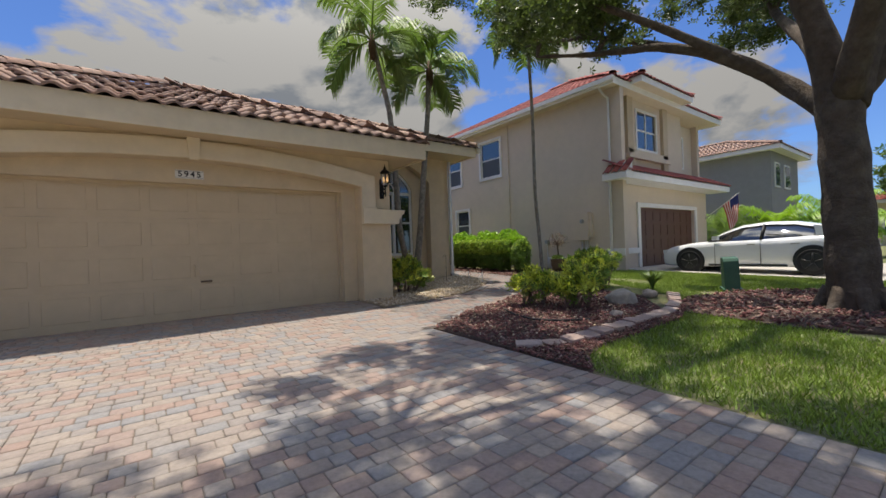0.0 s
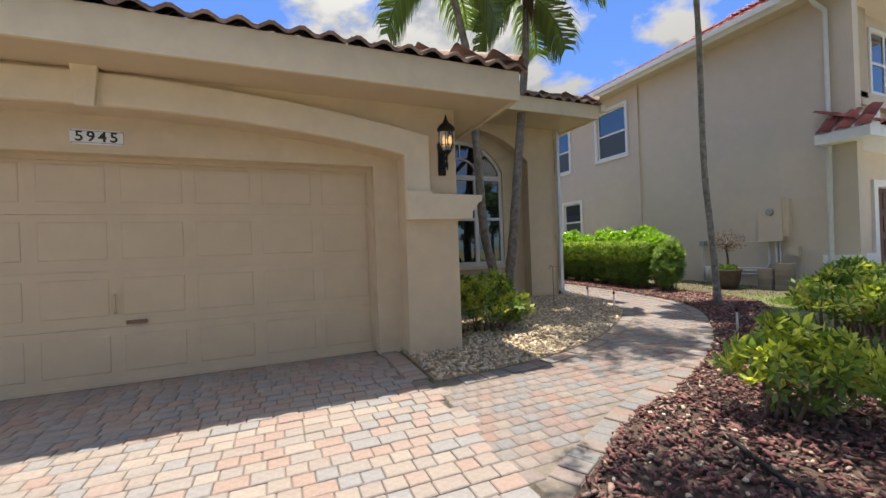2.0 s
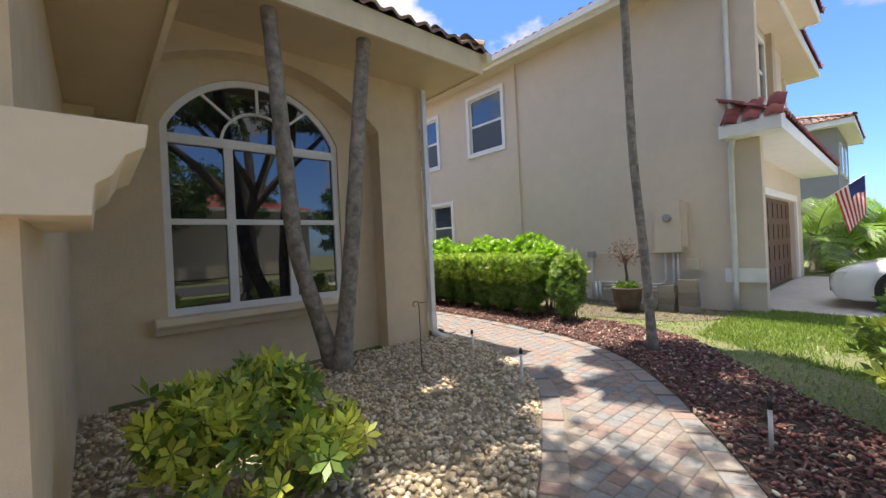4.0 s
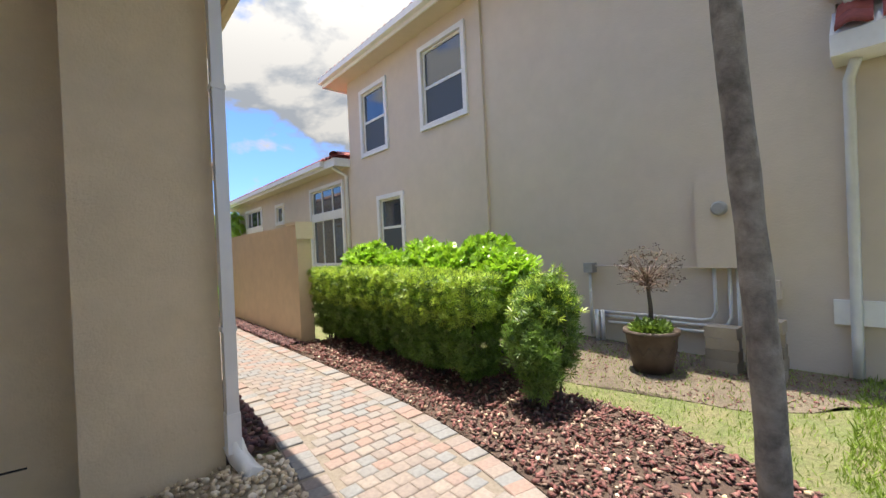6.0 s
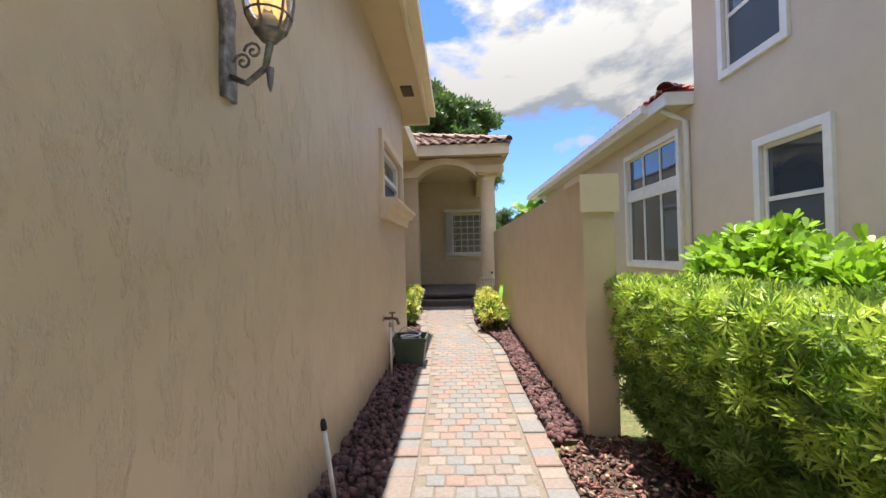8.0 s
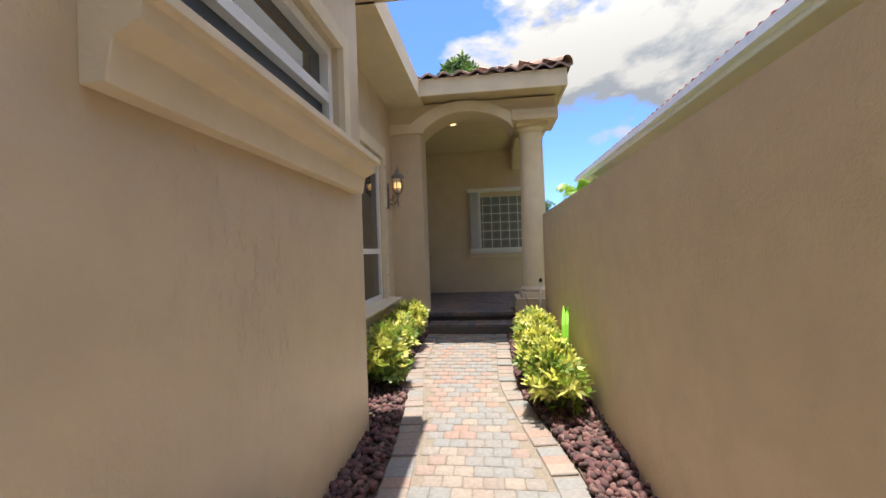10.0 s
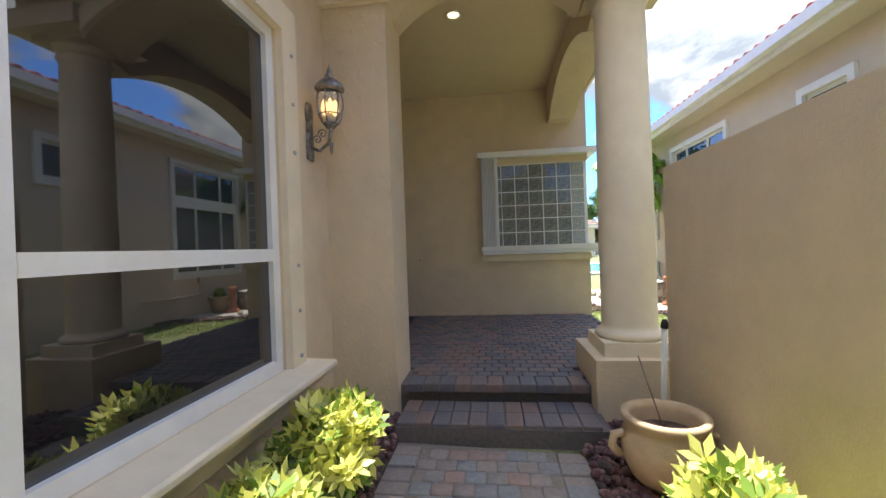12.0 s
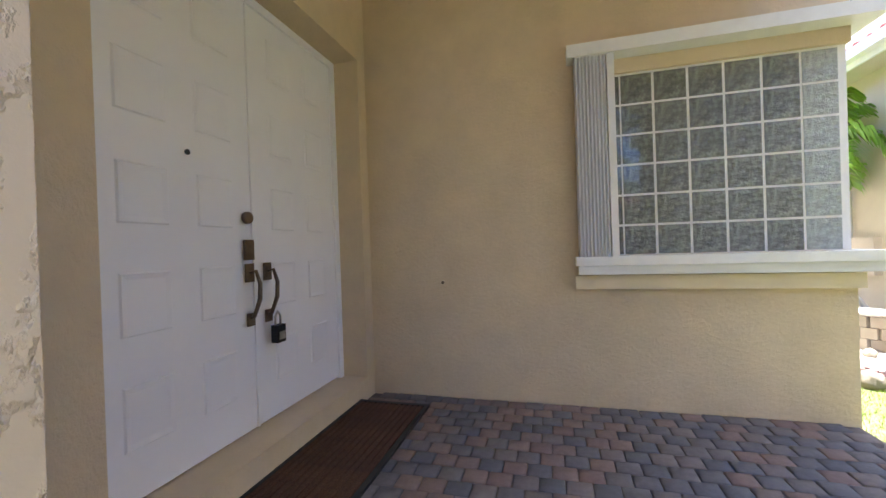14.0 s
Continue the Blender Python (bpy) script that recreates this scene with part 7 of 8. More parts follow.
for i in range(46):
    a, el = rng.uniform(0, 6.28), rng.uniform(-0.2, 1.2)
    L = rng.uniform(0.22, 0.42)
    d = Vector((math.cos(a) * math.cos(el), math.sin(a) * math.cos(el), math.sin(el)))
    o = Vector((0, 0.01, rng.uniform(0.5, 0.64)))
    tube(bmx, [o, o + d * L * 0.5 + Vector((0, 0, 0.03)), o + d * L], [0.007, 0.005, 0.002], 4)
part("twigs", bmx, "twig", dp)
pts = blob_points(rng, 260, (0, 0, 0.72), (0.36, 0.36, 0.26), 0.5)
vv, ff = spread(*leaf_shape(3, 0.03, 0.015), pts, turns_random(rng, 260, 0.9), np.ones(260))
ob = new("dry_leaves", array_mesh("dry_leaves", vv, ff, "dry"))
ob.parent = dp
shrub("small fern tuft at the pot rim", (13.56, 9.74), [((0, 0, 0.43), (0.17, 0.17, 0.08))], W5, [("shrub_leaf", 1.0)], 91, 160, 3)

# ---------------- utility box, car, flag, far houses ----------------
ub = empty("utility_pedestal", "leaning dark green utility pedestal on the lawn", "utility box", "", (11.2, 3.75, gz(11.2, 3.75)))
ub.matrix_basis = Matrix.Translation((11.2, 3.75, gz(11.2, 3.75))) @ Matrix.Rotation(radians(-6), 4, "Y") @ Matrix.Rotation(0.5, 4, "Z")
bmx = bmesh.new()
prism(bmx, [(-0.16, -0.05), (0.16, -0.05), (0.14, 0.60), (0.10, 0.66), (-0.10, 0.66), (-0.14, 0.60)], "y", -0.13, 0.13)
part("cover", bmx, "util_green", ub, bevel=0.015)
part("base_flange", boxes((-0.19, 0.19, -0.16, 0.16, -0.05, 0.05)), "util_green", ub, bevel=0.01)

car = empty("car", "white fastback saloon parked on the neighbouring drive", "car", "", (16.4, 4.72, gz(16, 4.7)))
# lower body: stations along the length (y, half width, sill, shoulder, crown)
CAR = [(2.40, 0.60, 0.34, 0.52, 0.60), (2.30, 0.78, 0.22, 0.60, 0.70), (2.05, 0.87, 0.19, 0.70, 0.80), (1.45, 0.92, 0.18, 0.82, 0.90), (0.85, 0.92, 0.18, 0.86, 0.95), (0.1, 0.91, 0.18, 0.88, 0.98), (-0.8, 0.92, 0.18, 0.90, 1.00), (-1.5, 0.94, 0.19, 0.94, 1.03), (-2.05, 0.90, 0.24, 0.94, 1.04), (-2.36, 0.80, 0.34, 0.86, 0.98), (-2.44, 0.70, 0.42, 0.74, 0.86)]
bmx = bmesh.new()
prev = None
for y, w, z0, zs, z1 in CAR:
    half = [(w * 0.90, z0), (w * 0.97, z0 + 0.06), (w * 0.985, z0 + (zs - z0) * 0.45), (w, zs - 0.10), (w * 0.985, zs), (w * 0.90, z1 - 0.03), (w * 0.70, z1), (w * 0.30, z1 + 0.015)]
    cur = [bmx.verts.new((x, y, z)) for x, z in [(-x, z) for x, z in half] + half[::-1]]
    if prev:
        for j in range(len(cur)):
            bmx.faces.new((prev[j], prev[(j + 1) % len(cur)], cur[(j + 1) % len(cur)], cur[j])).smooth = True
    else:
        bmx.faces.new(cur[::-1])
    prev = cur
bmx.faces.new(prev)
bmesh.ops.recalc_face_normals(bmx, faces=bmx.faces[:])
part("body", bmx, "car_paint", car)
# cabin: roof line (y, half width, height) over the glass
CABIN = [(0.98, 0.74, 0.97), (0.55, 0.68, 1.22), (0.15, 0.63, 1.37), (-0.45, 0.61, 1.43), (-1.05, 0.60, 1.40), (-1.6, 0.60, 1.27), (-2.1, 0.62, 1.05)]
bmx, bmg = bmesh.new(), bmesh.new()
prev = prevg = None
for y, w, z in CABIN:
    cur = [bmx.verts.new(p) for p in ((-w - 0.035, y, z - 0.075), (-w, y, z - 0.02), (-w * 0.7, y, z + 0.012), (w * 0.7, y, z + 0.012), (w, y, z - 0.02), (w + 0.035, y, z - 0.075))]
    g = [bmg.verts.new(p) for p in ((-0.85, y, 0.93), (-w - 0.02, y, z - 0.06), (w + 0.02, y, z - 0.06), (0.85, y, 0.93))]
    if prev:
        for j in range(5):
            bmx.faces.new((prev[j], prev[j + 1], cur[j + 1], cur[j])).smooth = True
        for j in range(3):
            bmg.faces.new((prevg[j], prevg[j + 1], g[j + 1], g[j])).smooth = True
    prev, prevg = cur, g
part("roof", bmx, "car_paint", car)
part("glasshouse", bmg, "glass", car, "dark tinted side and rear glass")
for s in (-1, 1):
    bmx = bmesh.new()
    tube(bmx, [(s * 0.875, -0.33, 0.95), (s * 0.66, -0.37, 1.36)], 0.03, 6)
    part("pillar", bmx, "ink", car, "black door pillar")
    bmx = bmesh.new()
    prism(bmx, [(-1.50, 0.94), (-2.12, 0.98), (-2.14, 1.06), (-1.62, 1.26), (-1.42, 1.30)], "x", min(s * 0.66, s * 0.84), max(s * 0.66, s * 0.84))
    part("rear_pillar", bmx, "car_paint", car, "broad white rear pillar", 0.02)
    part("sill_trim", boxes((s * 0.90 - 0.012, s * 0.90 + 0.012, -0.9, 0.95, 0.20, 0.25)), "ink", car, "black sill strip", 0.005)
    for y in (1.46, -1.42):
        # black disc round the tyre paints the dark of the wheel well
        bmx = bmesh.new()
        tube(bmx, [(s * 0.60, y, 0.37), (s * 0.95, y, 0.37)], [0.40, 0.40], 28)
        part("wheel_arch", bmx, "hose", car, "black disc standing in for the wheel well's shade")
        bmx = bmesh.new()
        tube(bmx, [(s * 0.72, y, 0.33), (s * 0.74, y, 0.33), (s * 0.945, y, 0.33), (s * 0.965, y, 0.33)], [0.30, 0.34, 0.34, 0.31], 28)
        wh = part("tyre", bmx, "tyre", car, "black tyre")
        bmx = bmesh.new()
        tube(bmx, [(s * 0.955, y, 0.33), (s * 0.972, y, 0.33)], [0.245, 0.235], 24)
        part("rim", bmx, "ink", wh, "black alloy rim")
        bmx = bmesh.new()
        for k in range(5):
            a = k * 1.2566 + 0.3
            tube(bmx, [(s * 0.975, y + 0.04 * math.cos(a), 0.33 + 0.04 * math.sin(a)), (s * 0.975, y + 0.225 * math.cos(a), 0.33 + 0.225 * math.sin(a))], 0.018, 6)
        part("spokes", bmx, "ink", wh, "black spokes")
    part("headlight", boxes((s * 0.66 - 0.15, s * 0.66 + 0.15, 2.16, 2.31, 0.58, 0.69)), "alu", car, "narrow clear headlight", 0.025)
    part("tail_light", boxes((s * 0.66 - 0.16, s * 0.66 + 0.16, -2.43, -2.30, 0.78, 0.88)), "terracotta", car, "red tail light", 0.02)
    part("mirror", boxes((s * 0.97 - 0.08, s * 0.97 + 0.08, 0.66, 0.80, 0.96, 1.08)), "car_paint", car, bevel=0.03)
    for y in (-0.12, -1.08):
        part("door_handle", boxes((s * 0.925 - 0.014, s * 0.925 + 0.014, y - 0.09, y + 0.09, 0.80, 0.83)), "steel", car, "chrome door handle", 0.004)
    for y in (0.78, -0.33, -1.30):
        part("door_seam", boxes((s * 0.905 - 0.018, s * 0.905 + 0.018, y - 0.004, y + 0.004, 0.26, 0.86)), "ink", car)
part("grille", boxes((-0.45, 0.45, 2.34, 2.42, 0.32, 0.56)), "ink", car, "black grille", 0.02)

fl = empty("flag", "red and white striped flag with blue corner on slanted pole", "flag", "", (22.6, 8.28, 1.9))
foot, tip = Vector((0.0, -0.01, 0.0)), Vector((-0.45, -1.45, 0.95))
bmx = bmesh.new()
tube(bmx, [foot, tip], 0.014, 6)
part("pole", bmx, "white", fl, "white flag pole")
part("bracket", boxes((-0.04, 0.04, -0.05, 0.0, -0.06, 0.06)), "steel", fl)
M["flag_red"], M["flag_blue"] = material("red_cloth", (0.50, 0.03, 0.04), 0.9, grain=(30, 0.1)), material("blue_cloth", (0.03, 0.045, 0.18), 0.9, grain=(30, 0.1))


def flag_strip(bm, s0, s1, f0, f1, off=0.0):
    """A strip of the hanging cloth between two stations on the pole, from f0 to f1 metres down the fly."""
    prev = None
    for j in range(9):
        f = f0 + (f1 - f0) * j / 8
        cur = []
        for q in (s0, s1):
            p = tip.lerp(foot, 0.02 + 0.44 * q)
            cur.append(bm.verts.new(p + Vector((0.05 * math.sin(5 * f + 6 * q) * min(1, f * 3) - off, -0.25 * q * f, -f - 0.12 * q * f))))
        if prev:
            bm.faces.new((prev[0], prev[1], cur[1], cur[0])).smooth = True
        prev = cur


for i in range(13):
    part("stripe", bmb(flag_strip, i / 13, (i + 1) / 13, 0.0, 1.05), "flag_red" if i % 2 == 0 else "white", fl)
for off in (-0.012, 0.012):
    part("canton", bmb(flag_strip, 0.0, 7 / 13, 0.0, 0.42, off), "flag_blue", fl)


def far_house(label, x0, x1, y0, y1, h, wallmat, tile, wins, face="x"):
    e = empty("house", label, "house", "", (x0, y0, -0.2))
    inv = Matrix.Translation((x0, y0, -0.2)).inverted()
    ob = part("wall", boxes((x0, x1, y0, y1, -0.2, h)), wallmat, e)
    ob.matrix_parent_inverse = inv
    for (a, b, c, d) in wins:
        if face == "x":
            q = boxes((x0 - 0.06, x0, a, b, c, d))
            g = boxes((x0 - 0.075, x0 - 0.06, a + 0.1, b - 0.1, c + 0.1, d - 0.1))
        else:
            q = boxes((a, b, y0 - 0.06, y0, c, d))
            g = boxes((a + 0.1, b - 0.1, y0 - 0.075, y0 - 0.06, c + 0.1, d - 0.1))
        w = part("window", q, "white", e)
        w.matrix_parent_inverse = inv
        part("pane", g, "nglass", w)
    hip_roof("far_roof", x0 - 0.6, x1 + 0.6, y0 - 0.6, y1 + 0.6, h + 0.15, 0.36, tile, "tile roof of " + label, 0.25, "fl", 0, "white", "white")
    return e


far_house("grey two-storey house down the street", 31.6, 37.5, 8.0, 19, 6.1, "grey_house", "roof_tile", [(32.2, 33.2, 3.9, 5.4), (34.2, 35.4, 3.9, 5.4)], "y")
far_house("pale house far behind the pool", 10.5, 20, 58, 66, 3.0, "ncream", "roof_tile", [(12, 14, 0.8, 2.2), (16, 17.5, 0.8, 2.2)], "y")
far_house("tan house far behind the pool", 22, 30, 60, 68, 3.0, "ntan", "roof_tile", [(23.5, 25.5, 0.8, 2.2)], "y")
far_house("cream house across the street", -10, 2, -30, -21, 3.2, "ncream", "roof_tile", [(-8, -6, 0.6, 2.2)], "y")
far_house("cream house across the street", 8, 22, -31, -22, 5.6, "ncream", "red_tile", [(10, 12, 0.6, 2.2)], "y")
far_house("cream low house down the street", 46, 56, -4, 6, 3.2, "ncream", "red_tile", [(-2, 0, 0.6, 2.2), (3, 5, 0.6, 2.2)])

# back yard
pool = solid("pool", boxes((9.5, 18.5, 37.0, 44.0, 0.02, 0.10)), "pool", "blue-green pool water", "pool", "", "structure")
solid("pool_deck", boxes((8.5, 19.5, 35.6, 37.0, 0.0, 0.13), (8.5, 19.5, 44.0, 45.5, 0.0, 0.13)), "concrete", "pale pool deck", "deck", "", "structure")
fence = empty("pool_fence", "white metal pool fence", "fence", "", (11.0, 35.0, 0.06))
post_me = to_mesh("post", boxes((-0.025, 0.025, -0.025, 0.025, 0, 1.25)), "white")
pick_me = to_mesh("picket", boxes((-0.008, 0.008, -0.008, 0.008, 0.1, 1.2)), "white")
for i in range(5):
    ob = new("post", post_me)
    ob.parent, ob.matrix_basis = fence, Matrix.Translation((i * 1.5, 0, 0))
for i in range(55):
    ob = new("picket", pick_me)
    ob.parent, ob.matrix_basis = fence, Matrix.Translation((0.1 + i * 0.11, 0, 0))
for z in (0.12, 1.14):
    part("rail", boxes((0, 6.0, -0.015, 0.015, z, z + 0.03)), "white", fence)
pe = empty("pool_pump", "grey pool pump with a round filter tank", "pool pump", "", (13.7, 28.9, gz(13, 28)))
bmx = bmesh.new()
lathe(bmx, [(0, 0), (0.22, 0), (0.25, 0.1), (0.25, 0.5), (0.18, 0.62), (0.06, 0.68), (0, 0.68)], (0, 0, 0), 20)
part("tank", bmx, "pvc", pe)
bmx = bmesh.new()
tube(bmx, [(-0.1, -0.7, 0.25), (-0.1, -0.25, 0.25)], [0.15, 0.15], 14)
part("motor", bmx, "grey_plastic", pe)
bmx = bmesh.new()
tube(bmx, [(0, 0, 0.55), (0.3, 0, 0.6), (0.6, -0.2, 0.6), (0.7, -0.4, 0.3)], 0.035, 8)
part("pipe", bmx, "pvc", pe)
stw = empty("stone_ring", "round ring of stacked grey stones", "planter", "", (13.86, 27.45, gz(13, 27.8)))
for r in range(3):
    for i in range(9):
        a = 2 * math.pi * (i + 0.5 * (r % 2)) / 9
        ob = part("stone", boxes((-0.08, 0.08, -0.12, 0.12, r * 0.14, r * 0.14 + 0.132)), "block", stw, bevel=0.02)
        ob.matrix_basis = Matrix.Translation((0.21 * math.cos(a), 0.21 * math.sin(a), 0)) @ Matrix.Rotation(a, 4, "Z") @ Matrix.Diagonal((0.62, 0.62, 1, 1))
bmx = bmesh.new()
lathe(bmx, [(0, 0.42), (0.27, 0.42), (0.29, 0.44), (0.27, 0.46), (0, 0.48)], (13.86, 27.45, gz(13, 27.8)), 24)
solid("round_slab", bmx, "concrete", "pale round slab on the stone ring", "slab")
bmx = bmesh.new()
lathe(bmx, [(0, 0), (0.14, 0), (0.14, 0.05), (0.08, 0.09), (0.065, 0.12), (0.06, 0.46), (0.075, 0.50), (0.10, 0.55), (0.10, 0.60), (0, 0.60)], (13.88, 26.85, gz(13, 27.2)), 18)
solid("pedestal", bmx, "terracotta", "orange terracotta pedestal on the apron", "pedestal")
bmx = bmesh.new()
lathe(bmx, [(0, 0), (0.15, 0), (0.19, 0.15), (0.22, 0.32), (0.24, 0.34), (0.24, 0.38), (0.21, 0.38), (0.19, 0.31), (0, 0.31)], (14.22, 26.83, gz(13, 26.7)), 24)
solid("plant_pot", bmx, "urn", "wide pale clay pot on the apron", "pot")
shrub("small potted plant in a clay pot", (14.22, 26.83), [((0, 0, 0.44), (0.10, 0.10, 0.10))], W5, [("shrub_leaf", 0.7), ("shrub_lime", 0.3)], 95, 70, 3)
rng = np.random.RandomState(55)
for i in range(9):
    rock((13.0 + rng.uniform(-0.3, 1.2), 25.9 + i * 0.55), (rng.uniform(0.05, 0.10),) * 3, 60 + i, "dark small stone along the apron", "block")
APRON_EDGE = [(12.2, 26.2), (13.2, 25.75), (14.5, 25.2), (14.55, 25.75), (13.3, 26.25), (12.5, 27.0), (12.3, 28.5), (11.95, 28.2)]
strew("leaf_litter", APRON_EDGE, 1500, (0.025, 0.07), (0.3, 0.7), "lava", 17, "dark leaves and chips along the apron", "mulch", 0.004, CHIP)
jb = empty("junction_box", "small cream junction box with conduit on the neighbouring wall", "junction box", "", (14.6, 26.67, 0.88))
part("box", boxes((-0.07, 0, -0.06, 0.06, -0.07, 0.07)), "ncream", jb, bevel=0.008)
bmx = bmesh.new()
tube(bmx, [(-0.03, 0, -0.06), (-0.03, 0, -0.24), (-0.03, -0.04, -0.31), (-0.03, -0.14, -0.33), (-0.03, -1.6, -0.33)], 0.02, 8)
part("conduit", bmx, "ncream", jb)
solid("electric_cabinet", boxes((14.5, 14.6, 28.53, 28.98, 0.9, 1.46)), "ncream", "cream metal electric cabinet on the neighbouring wall", "cabinet", "", "", 0.015)
downspout("downspout", [(14.2, 29.2, 3.86), (14.36, 29.15, 3.75), (14.54, 29.1, 3.62), (14.54, 29.1, 0.15)], 0.045, "white metal downspout by the utility panel")
ac = empty("air_conditioner", "grey outdoor air conditioner unit by the neighbouring wall", "air conditioner", "", (13.9, 14.4, gz(13.9, 14.4)))
part("case", boxes((-0.4, 0.4, -0.4, 0.4, 0, 1.1)), "grey_plastic", ac, bevel=0.03)
part("top_grille", boxes((-0.36, 0.36, -0.36, 0.36, 1.1, 1.13)), "alu", ac, bevel=0.01)
for i in range(12):
    part("louvre", boxes((-0.41, -0.402, -0.36, 0.36, 0.12 + i * 0.075, 0.16 + i * 0.075)), "alu", ac)

# ---------------- grass ----------------
def grass(name, poly, n, seed, holes=(), hgt=(0.03, 0.07)):
    rng = np.random.RandomState(seed)
    x0, x1 = min(p[0] for p in poly), max(p[0] for p in poly)
    y0, y1 = min(p[1] for p in poly), max(p[1] for p in poly)
    xs, ys = rng.uniform(x0, x1, n * 2), rng.uniform(y0, y1, n * 2)
    ok = inside(poly, xs, ys)
    for h in holes:
        ok &= ~inside(h, xs, ys)
    keep = np.array([noise.noise(Vector((x * 0.8, y * 0.8, seed))) > -0.28 + 0.3 * rng.rand() - 0.25 for x, y in zip(xs, ys)])
    ok &= keep
    xs, ys = xs[ok][:n], ys[ok][:n]
    tri = (np.array([(-0.09, 0, 0), (0.09, 0, 0), (0.05, 0.18, 0.6), (0.0, 0.45, 1.0)]), np.array([(0, 1, 2, 3)]))
    vv, ff = spread(tri[0], tri[1], np.stack([xs, ys, ground_z(xs, ys) - 0.03], 1), turns_random(rng, len(xs), 0.35), rng.uniform(hgt[0], hgt[1], len(xs)) * 1.0)
    return tagged(new(name, array_mesh(name, vv, ff, "blade")), "short green lawn grass", "grass", "", "stuff")


soil_edge = curve_pts([(14.56, 12.6), (13.5, 12.2), (12.95, 11.2), (12.72, 10.2), (13.05, 9.55), (13.0, 8.95), (13.35, 8.5), (13.9, 8.1), (14.56, 7.9)], 0.09)
SAND = [(x + 0.16 * noise.noise(Vector((x * 3.1, y * 3.1, 2.0))) * (x < 14.5), y + 0.16 * noise.noise(Vector((x * 3.1, y * 3.1, 9.0))) * (x < 14.5)) for x, y in soil_edge]
patch("bare_soil", SAND, "sand", -0.024, "bare sandy soil beside the neighbouring wall", "soil")
FRONT = [(4.78, -3.0), (14.9, -3.0), (14.9, 8.2), (12.2, 8.2), (9.9, 4.4), (8.6, 3.55), (7.6, 3.2), (6.3, 3.15), (5.55, 3.13), (5.22, 3.05), (4.98, 2.9), (4.82, 2.75)]
grass("grass", FRONT, 130000, 3, (OAKBED, MULCH), (0.03, 0.075))
grass("grass", [(9.4, 6.0), (14.9, 3.0), (14.9, 8.2), (14.4, 8.6), (14.4, 13.0), (12.4, 13.0), (12.35, 9.3), (11.9, 8.2)], 17000, 4, (MULCH, SAND), (0.02, 0.05))
grass("grass", SAND, 2600, 8, (), (0.02, 0.06))
strew("leaf_litter", SAND, 1400, (0.012, 0.04), (0.2, 0.5), "mulch", 18, "dry leaves and crumbs on bare soil", "litter", -0.022, CHIP)
grass("grass", [(11.7, 20.9), (14.5, 20.9), (14.5, 25.4), (12.6, 26.4), (12.1, 28), (12.3, 35), (11.75, 35)], 34000, 5, (), (0.02, 0.042))

# ---------------- pavers, laid last ----------------
def paver_mesh(name, w, d, mat, h=0.05):
    bm = bmesh.new()
    t = 0.006
    lo = [bm.verts.new(p) for p in ((-w / 2, -d / 2, -h), (w / 2, -d / 2, -h), (w / 2, d / 2, -h), (-w / 2, d / 2, -h))]
    mi = [bm.verts.new((v.co.x, v.co.y, -t)) for v in lo]
    up = [bm.verts.new((v.co.x * (1 - 2 * t / w), v.co.y * (1 - 2 * t / d), 0)) for v in lo]
    for a, b in ((lo, mi), (mi, up)):
        for j in range(4):
            bm.faces.new((a[j], a[(j + 1) % 4], b[(j + 1) % 4], b[j]))
    bm.faces.new(up)
    me = bpy.data.meshes.new(name)
    bm.to_mesh(me)
    bm.free()
    me.materials.append(M[mat])
    return me


def mesh_arrays(me):
    v = np.array([tuple(x.co) for x in me.vertices])
    return v, np.array([list(p.vertices) for p in me.polygons])


def lay(parent, spots, mesh, far_mat, pick, top, limit=300):
    """Pavers at (x, y, angle): those that pick() takes are parts, the rest one joined field."""
    rng = np.random.RandomState(len(spots))
    own = [s for s in spots if pick(s[0], s[1])][:limit]
    rest = [s for s in spots if not pick(s[0], s[1])] + [s for s in spots if pick(s[0], s[1])][limit:]
    for x, y, a in own:
        ob = new("paver", mesh)
        ob.parent = parent
        ob.matrix_basis = Matrix.Translation((x, y, top(x, y) + rng.uniform(-0.002, 0.003))) @ Matrix.Rotation(a, 4, "Z") @ Matrix.Rotation(rng.normal(0, 0.004), 4, "X")
    if rest:
        v, f = mesh_arrays(mesh)
        n = len(rest)
        xs, ys, an = (np.array([s[i] for s in rest]) for i in range(3))
        c, s_ = np.cos(an), np.sin(an)
        z, o = np.zeros(n), np.ones(n)
        tr = np.stack([c, -s_, z, s_, c, z, z, z, o], 1).reshape(n, 3, 3)
        zs = np.array([top(x, y) for x, y in zip(xs, ys)]) + rng.uniform(-0.002, 0.003, n)
        vv, ff = spread(v, f, np.stack([xs, ys, zs], 1), tr, np.ones(n))
        ob = new("paver_field", array_mesh("paver_field", vv, ff, far_mat))
        ob.parent = parent
        tagged(ob, "mixed pink, tan and grey pavers", "", "", "stuff")


PW, PD, GAP, SQ = 0.175, 0.12, 0.005, 0.12
drive, path, porch = bpy.data.objects["driveway"], bpy.data.objects["footpath"], bpy.data.objects["porch_floor"]
pm = paver_mesh("paver", PW - GAP, PD - GAP, "paver")
spots = []
row = 0
prng = random.Random(12)
wide = []
for y in np.arange(-5.5, 8.3, PD):
    x = -4.5 - prng.uniform(0, 0.1)
    while x < 5.2:
        w = PW if prng.random() < 0.42 else SQ
        spots.append((x + w / 2, y, 0.0))
        wide.append(w == PW)
        x += w
sx, sy = np.array([s[0] for s in spots]), np.array([s[1] for s in spots])
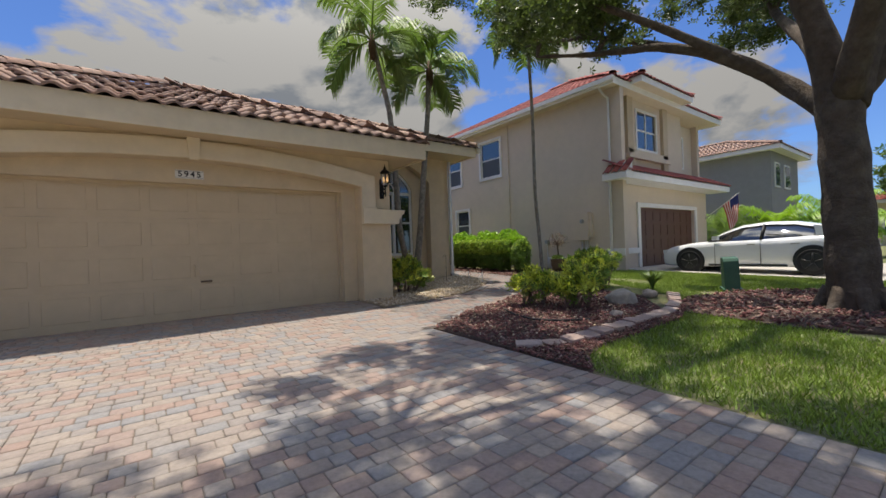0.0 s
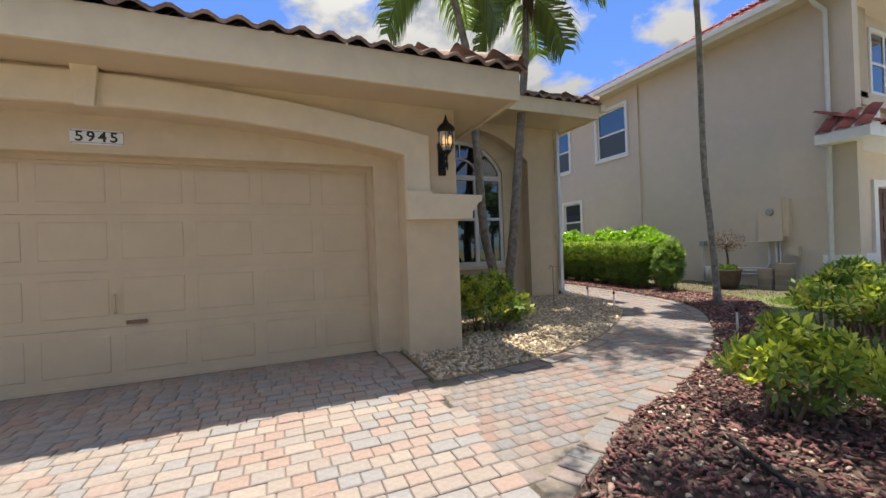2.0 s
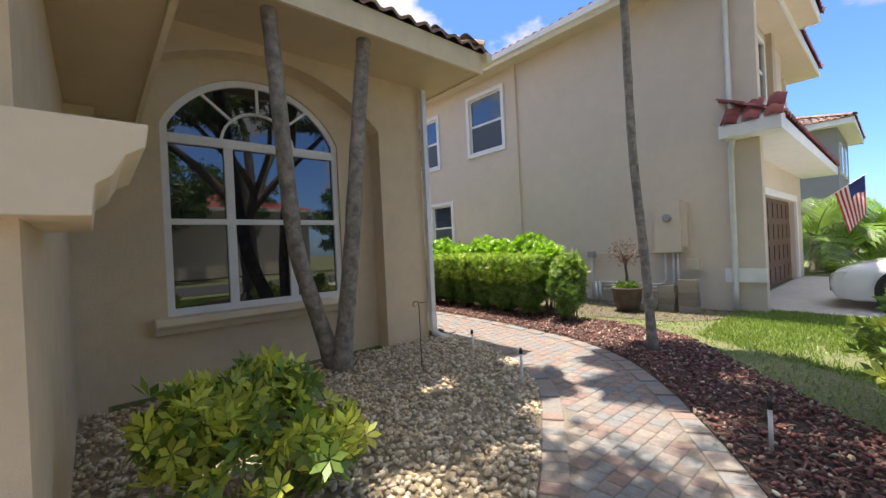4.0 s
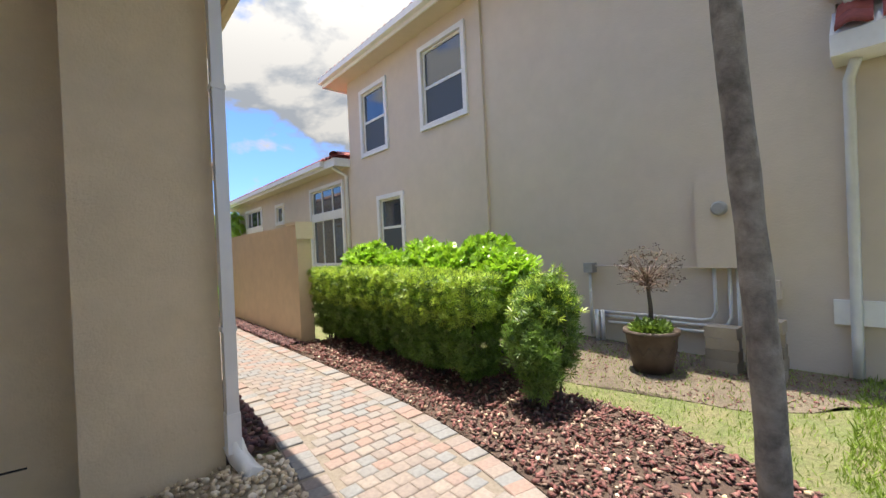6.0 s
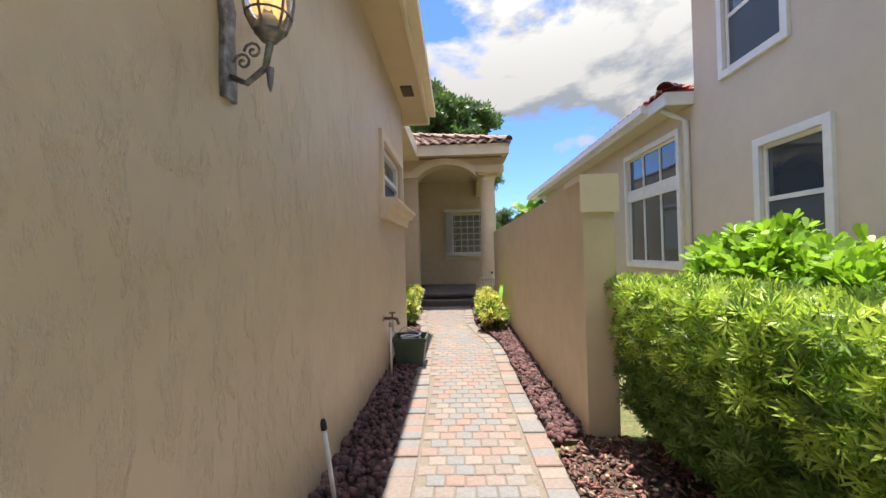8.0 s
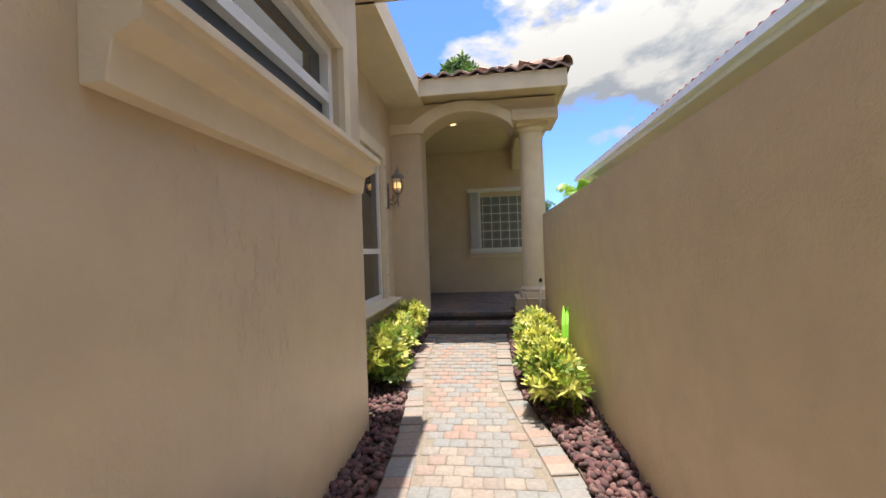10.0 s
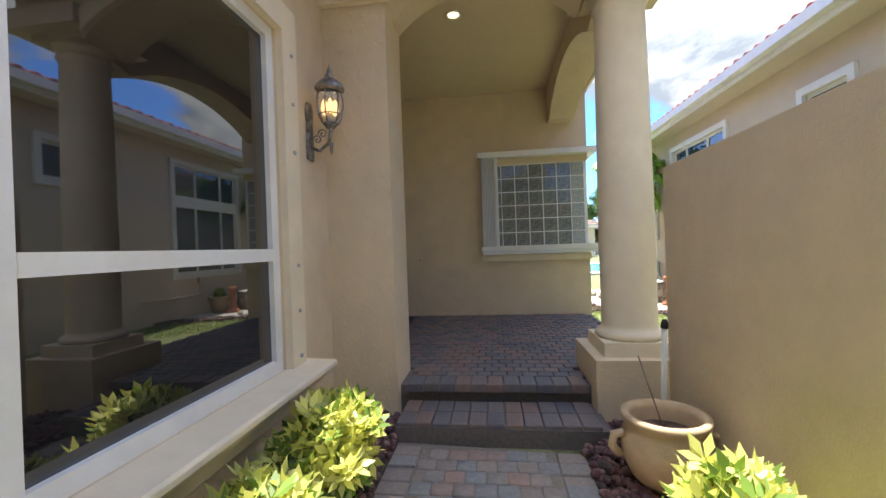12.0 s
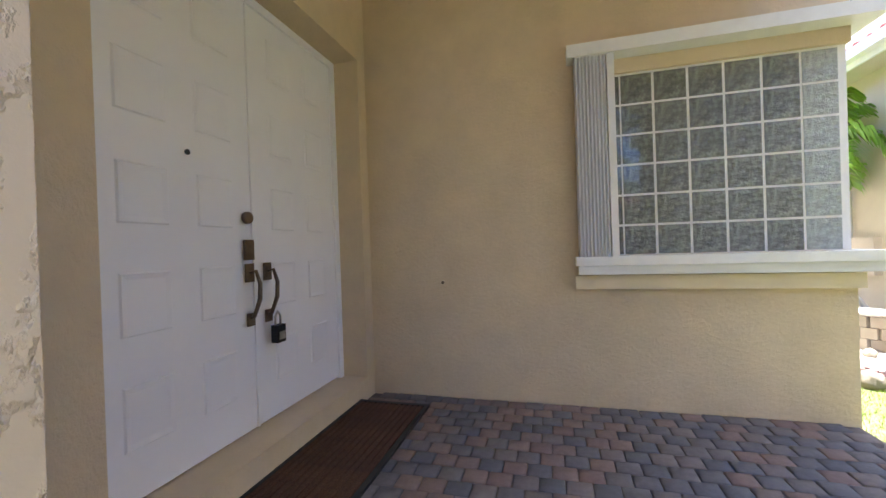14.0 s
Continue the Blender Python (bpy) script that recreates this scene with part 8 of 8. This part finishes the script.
din = inside([(4.50, -5.6), (4.50, 3.0), (4.53, 5.0), (5.0, 5.2), (5.02, 6.9), (4.86, 7.1), (4.86, 8.3), (-4.4, 8.3), (-4.4, -5.6)], sx, sy)
wides = [s for s, k, w in zip(spots, din, wide) if k and w]
spots = [s for s, k, w in zip(spots, din, wide) if k and not w]
edge = [(4.615, y, radians(90)) for y in np.arange(-5.5, 4.95, PD)]
edge += [(4.98, y, radians(90)) for y in np.arange(7.15, 8.2, PD)]
lay(drive, wides, pm, "paver_far", lambda x, y: 3.2 < x and 4.6 < y < 7.4, gz)
lay(drive, spots, paver_mesh("paver", SQ - GAP, PD - GAP, "paver"), "paver_far", lambda x, y: 3.2 < x and 4.6 < y < 7.4, gz)
em = paver_mesh("paver", PD - GAP, 0.2 - GAP, "paver")
lay(drive, edge, em, "paver_far", lambda x, y: y > 2.0, gz)


pmw = paver_mesh("paver", 0.118 - GAP, 0.115 - GAP, "walk_paver")
bmsh = paver_mesh("paver", 0.118 - GAP, 0.17 - GAP, "walk_paver")
# borders of the walk: a soldier course along each edge
def border(line, side):
    out, acc = [], 0.118
    for a, b in zip(line, line[1:]):
        d = Vector((b[0] - a[0], b[1] - a[1]))
        acc += d.length
        if acc >= 0.118:
            acc -= 0.118
            ang = math.atan2(d.y, d.x)
            nx, ny = -math.sin(ang) * side, math.cos(ang) * side
            out.append((a[0] + nx * 0.09, a[1] + ny * 0.09, ang))
    return out


fl_, fr_ = curve_pts(WALK_L[::6] + [WALK_L[-1]], 0.02), curve_pts(WALK_R[::6] + [WALK_R[-1]], 0.02)
bl = [s for s in border(fl_, -1) if s[0] > 5.3 or s[1] > 8]
br = [s for s in border(fr_, 1) if s[0] > 5.1]
lay(path, bl + br, bmsh, "walk_paver_far", lambda x, y: True, gz)


def shrink(line, side, d):
    out = []
    for a, b in zip(line, line[1:]):
        v = Vector((b[0] - a[0], b[1] - a[1])).normalized()
        out.append((a[0] - v.y * side * d, a[1] + v.x * side * d))
    return out


core = shrink(fl_, -1, 0.215) + shrink(fr_, 1, 0.215)[::-1]
field = []
row = 0
for y in np.arange(4.85, 20.6, 0.115):
    row += 1
    for x in np.arange(4.9, 11.3, 0.118):
        field.append((x + (0.059 if row % 2 else 0), y, 0.0))
fx, fy = np.array([s[0] for s in field]), np.array([s[1] for s in field])
ok = inside(core, fx, fy)
field = [s for s, k in zip(field, ok) if k]
lay(path, field, pmw, "walk_paver_far", lambda x, y: y > 10.4, lambda x, y: gz(x, y) - 0.004)

# porch floor and its two steps
ppm = paver_mesh("paver", 0.121 - GAP, 0.114 - GAP, "porch_paver", 0.06)
sp = []
row = 0
for y in np.arange(21.28, 24.05, 0.114):
    row += 1
    for x in np.arange(8.67, 11.62, 0.121):
        xx = x + (0.06 if row % 2 else 0)
        if xx < 11.58 and not (xx > 10.93 and y < 21.62) and not (xx < 9.58 and y < 21.48):
            sp.append((xx, y, 0.0))
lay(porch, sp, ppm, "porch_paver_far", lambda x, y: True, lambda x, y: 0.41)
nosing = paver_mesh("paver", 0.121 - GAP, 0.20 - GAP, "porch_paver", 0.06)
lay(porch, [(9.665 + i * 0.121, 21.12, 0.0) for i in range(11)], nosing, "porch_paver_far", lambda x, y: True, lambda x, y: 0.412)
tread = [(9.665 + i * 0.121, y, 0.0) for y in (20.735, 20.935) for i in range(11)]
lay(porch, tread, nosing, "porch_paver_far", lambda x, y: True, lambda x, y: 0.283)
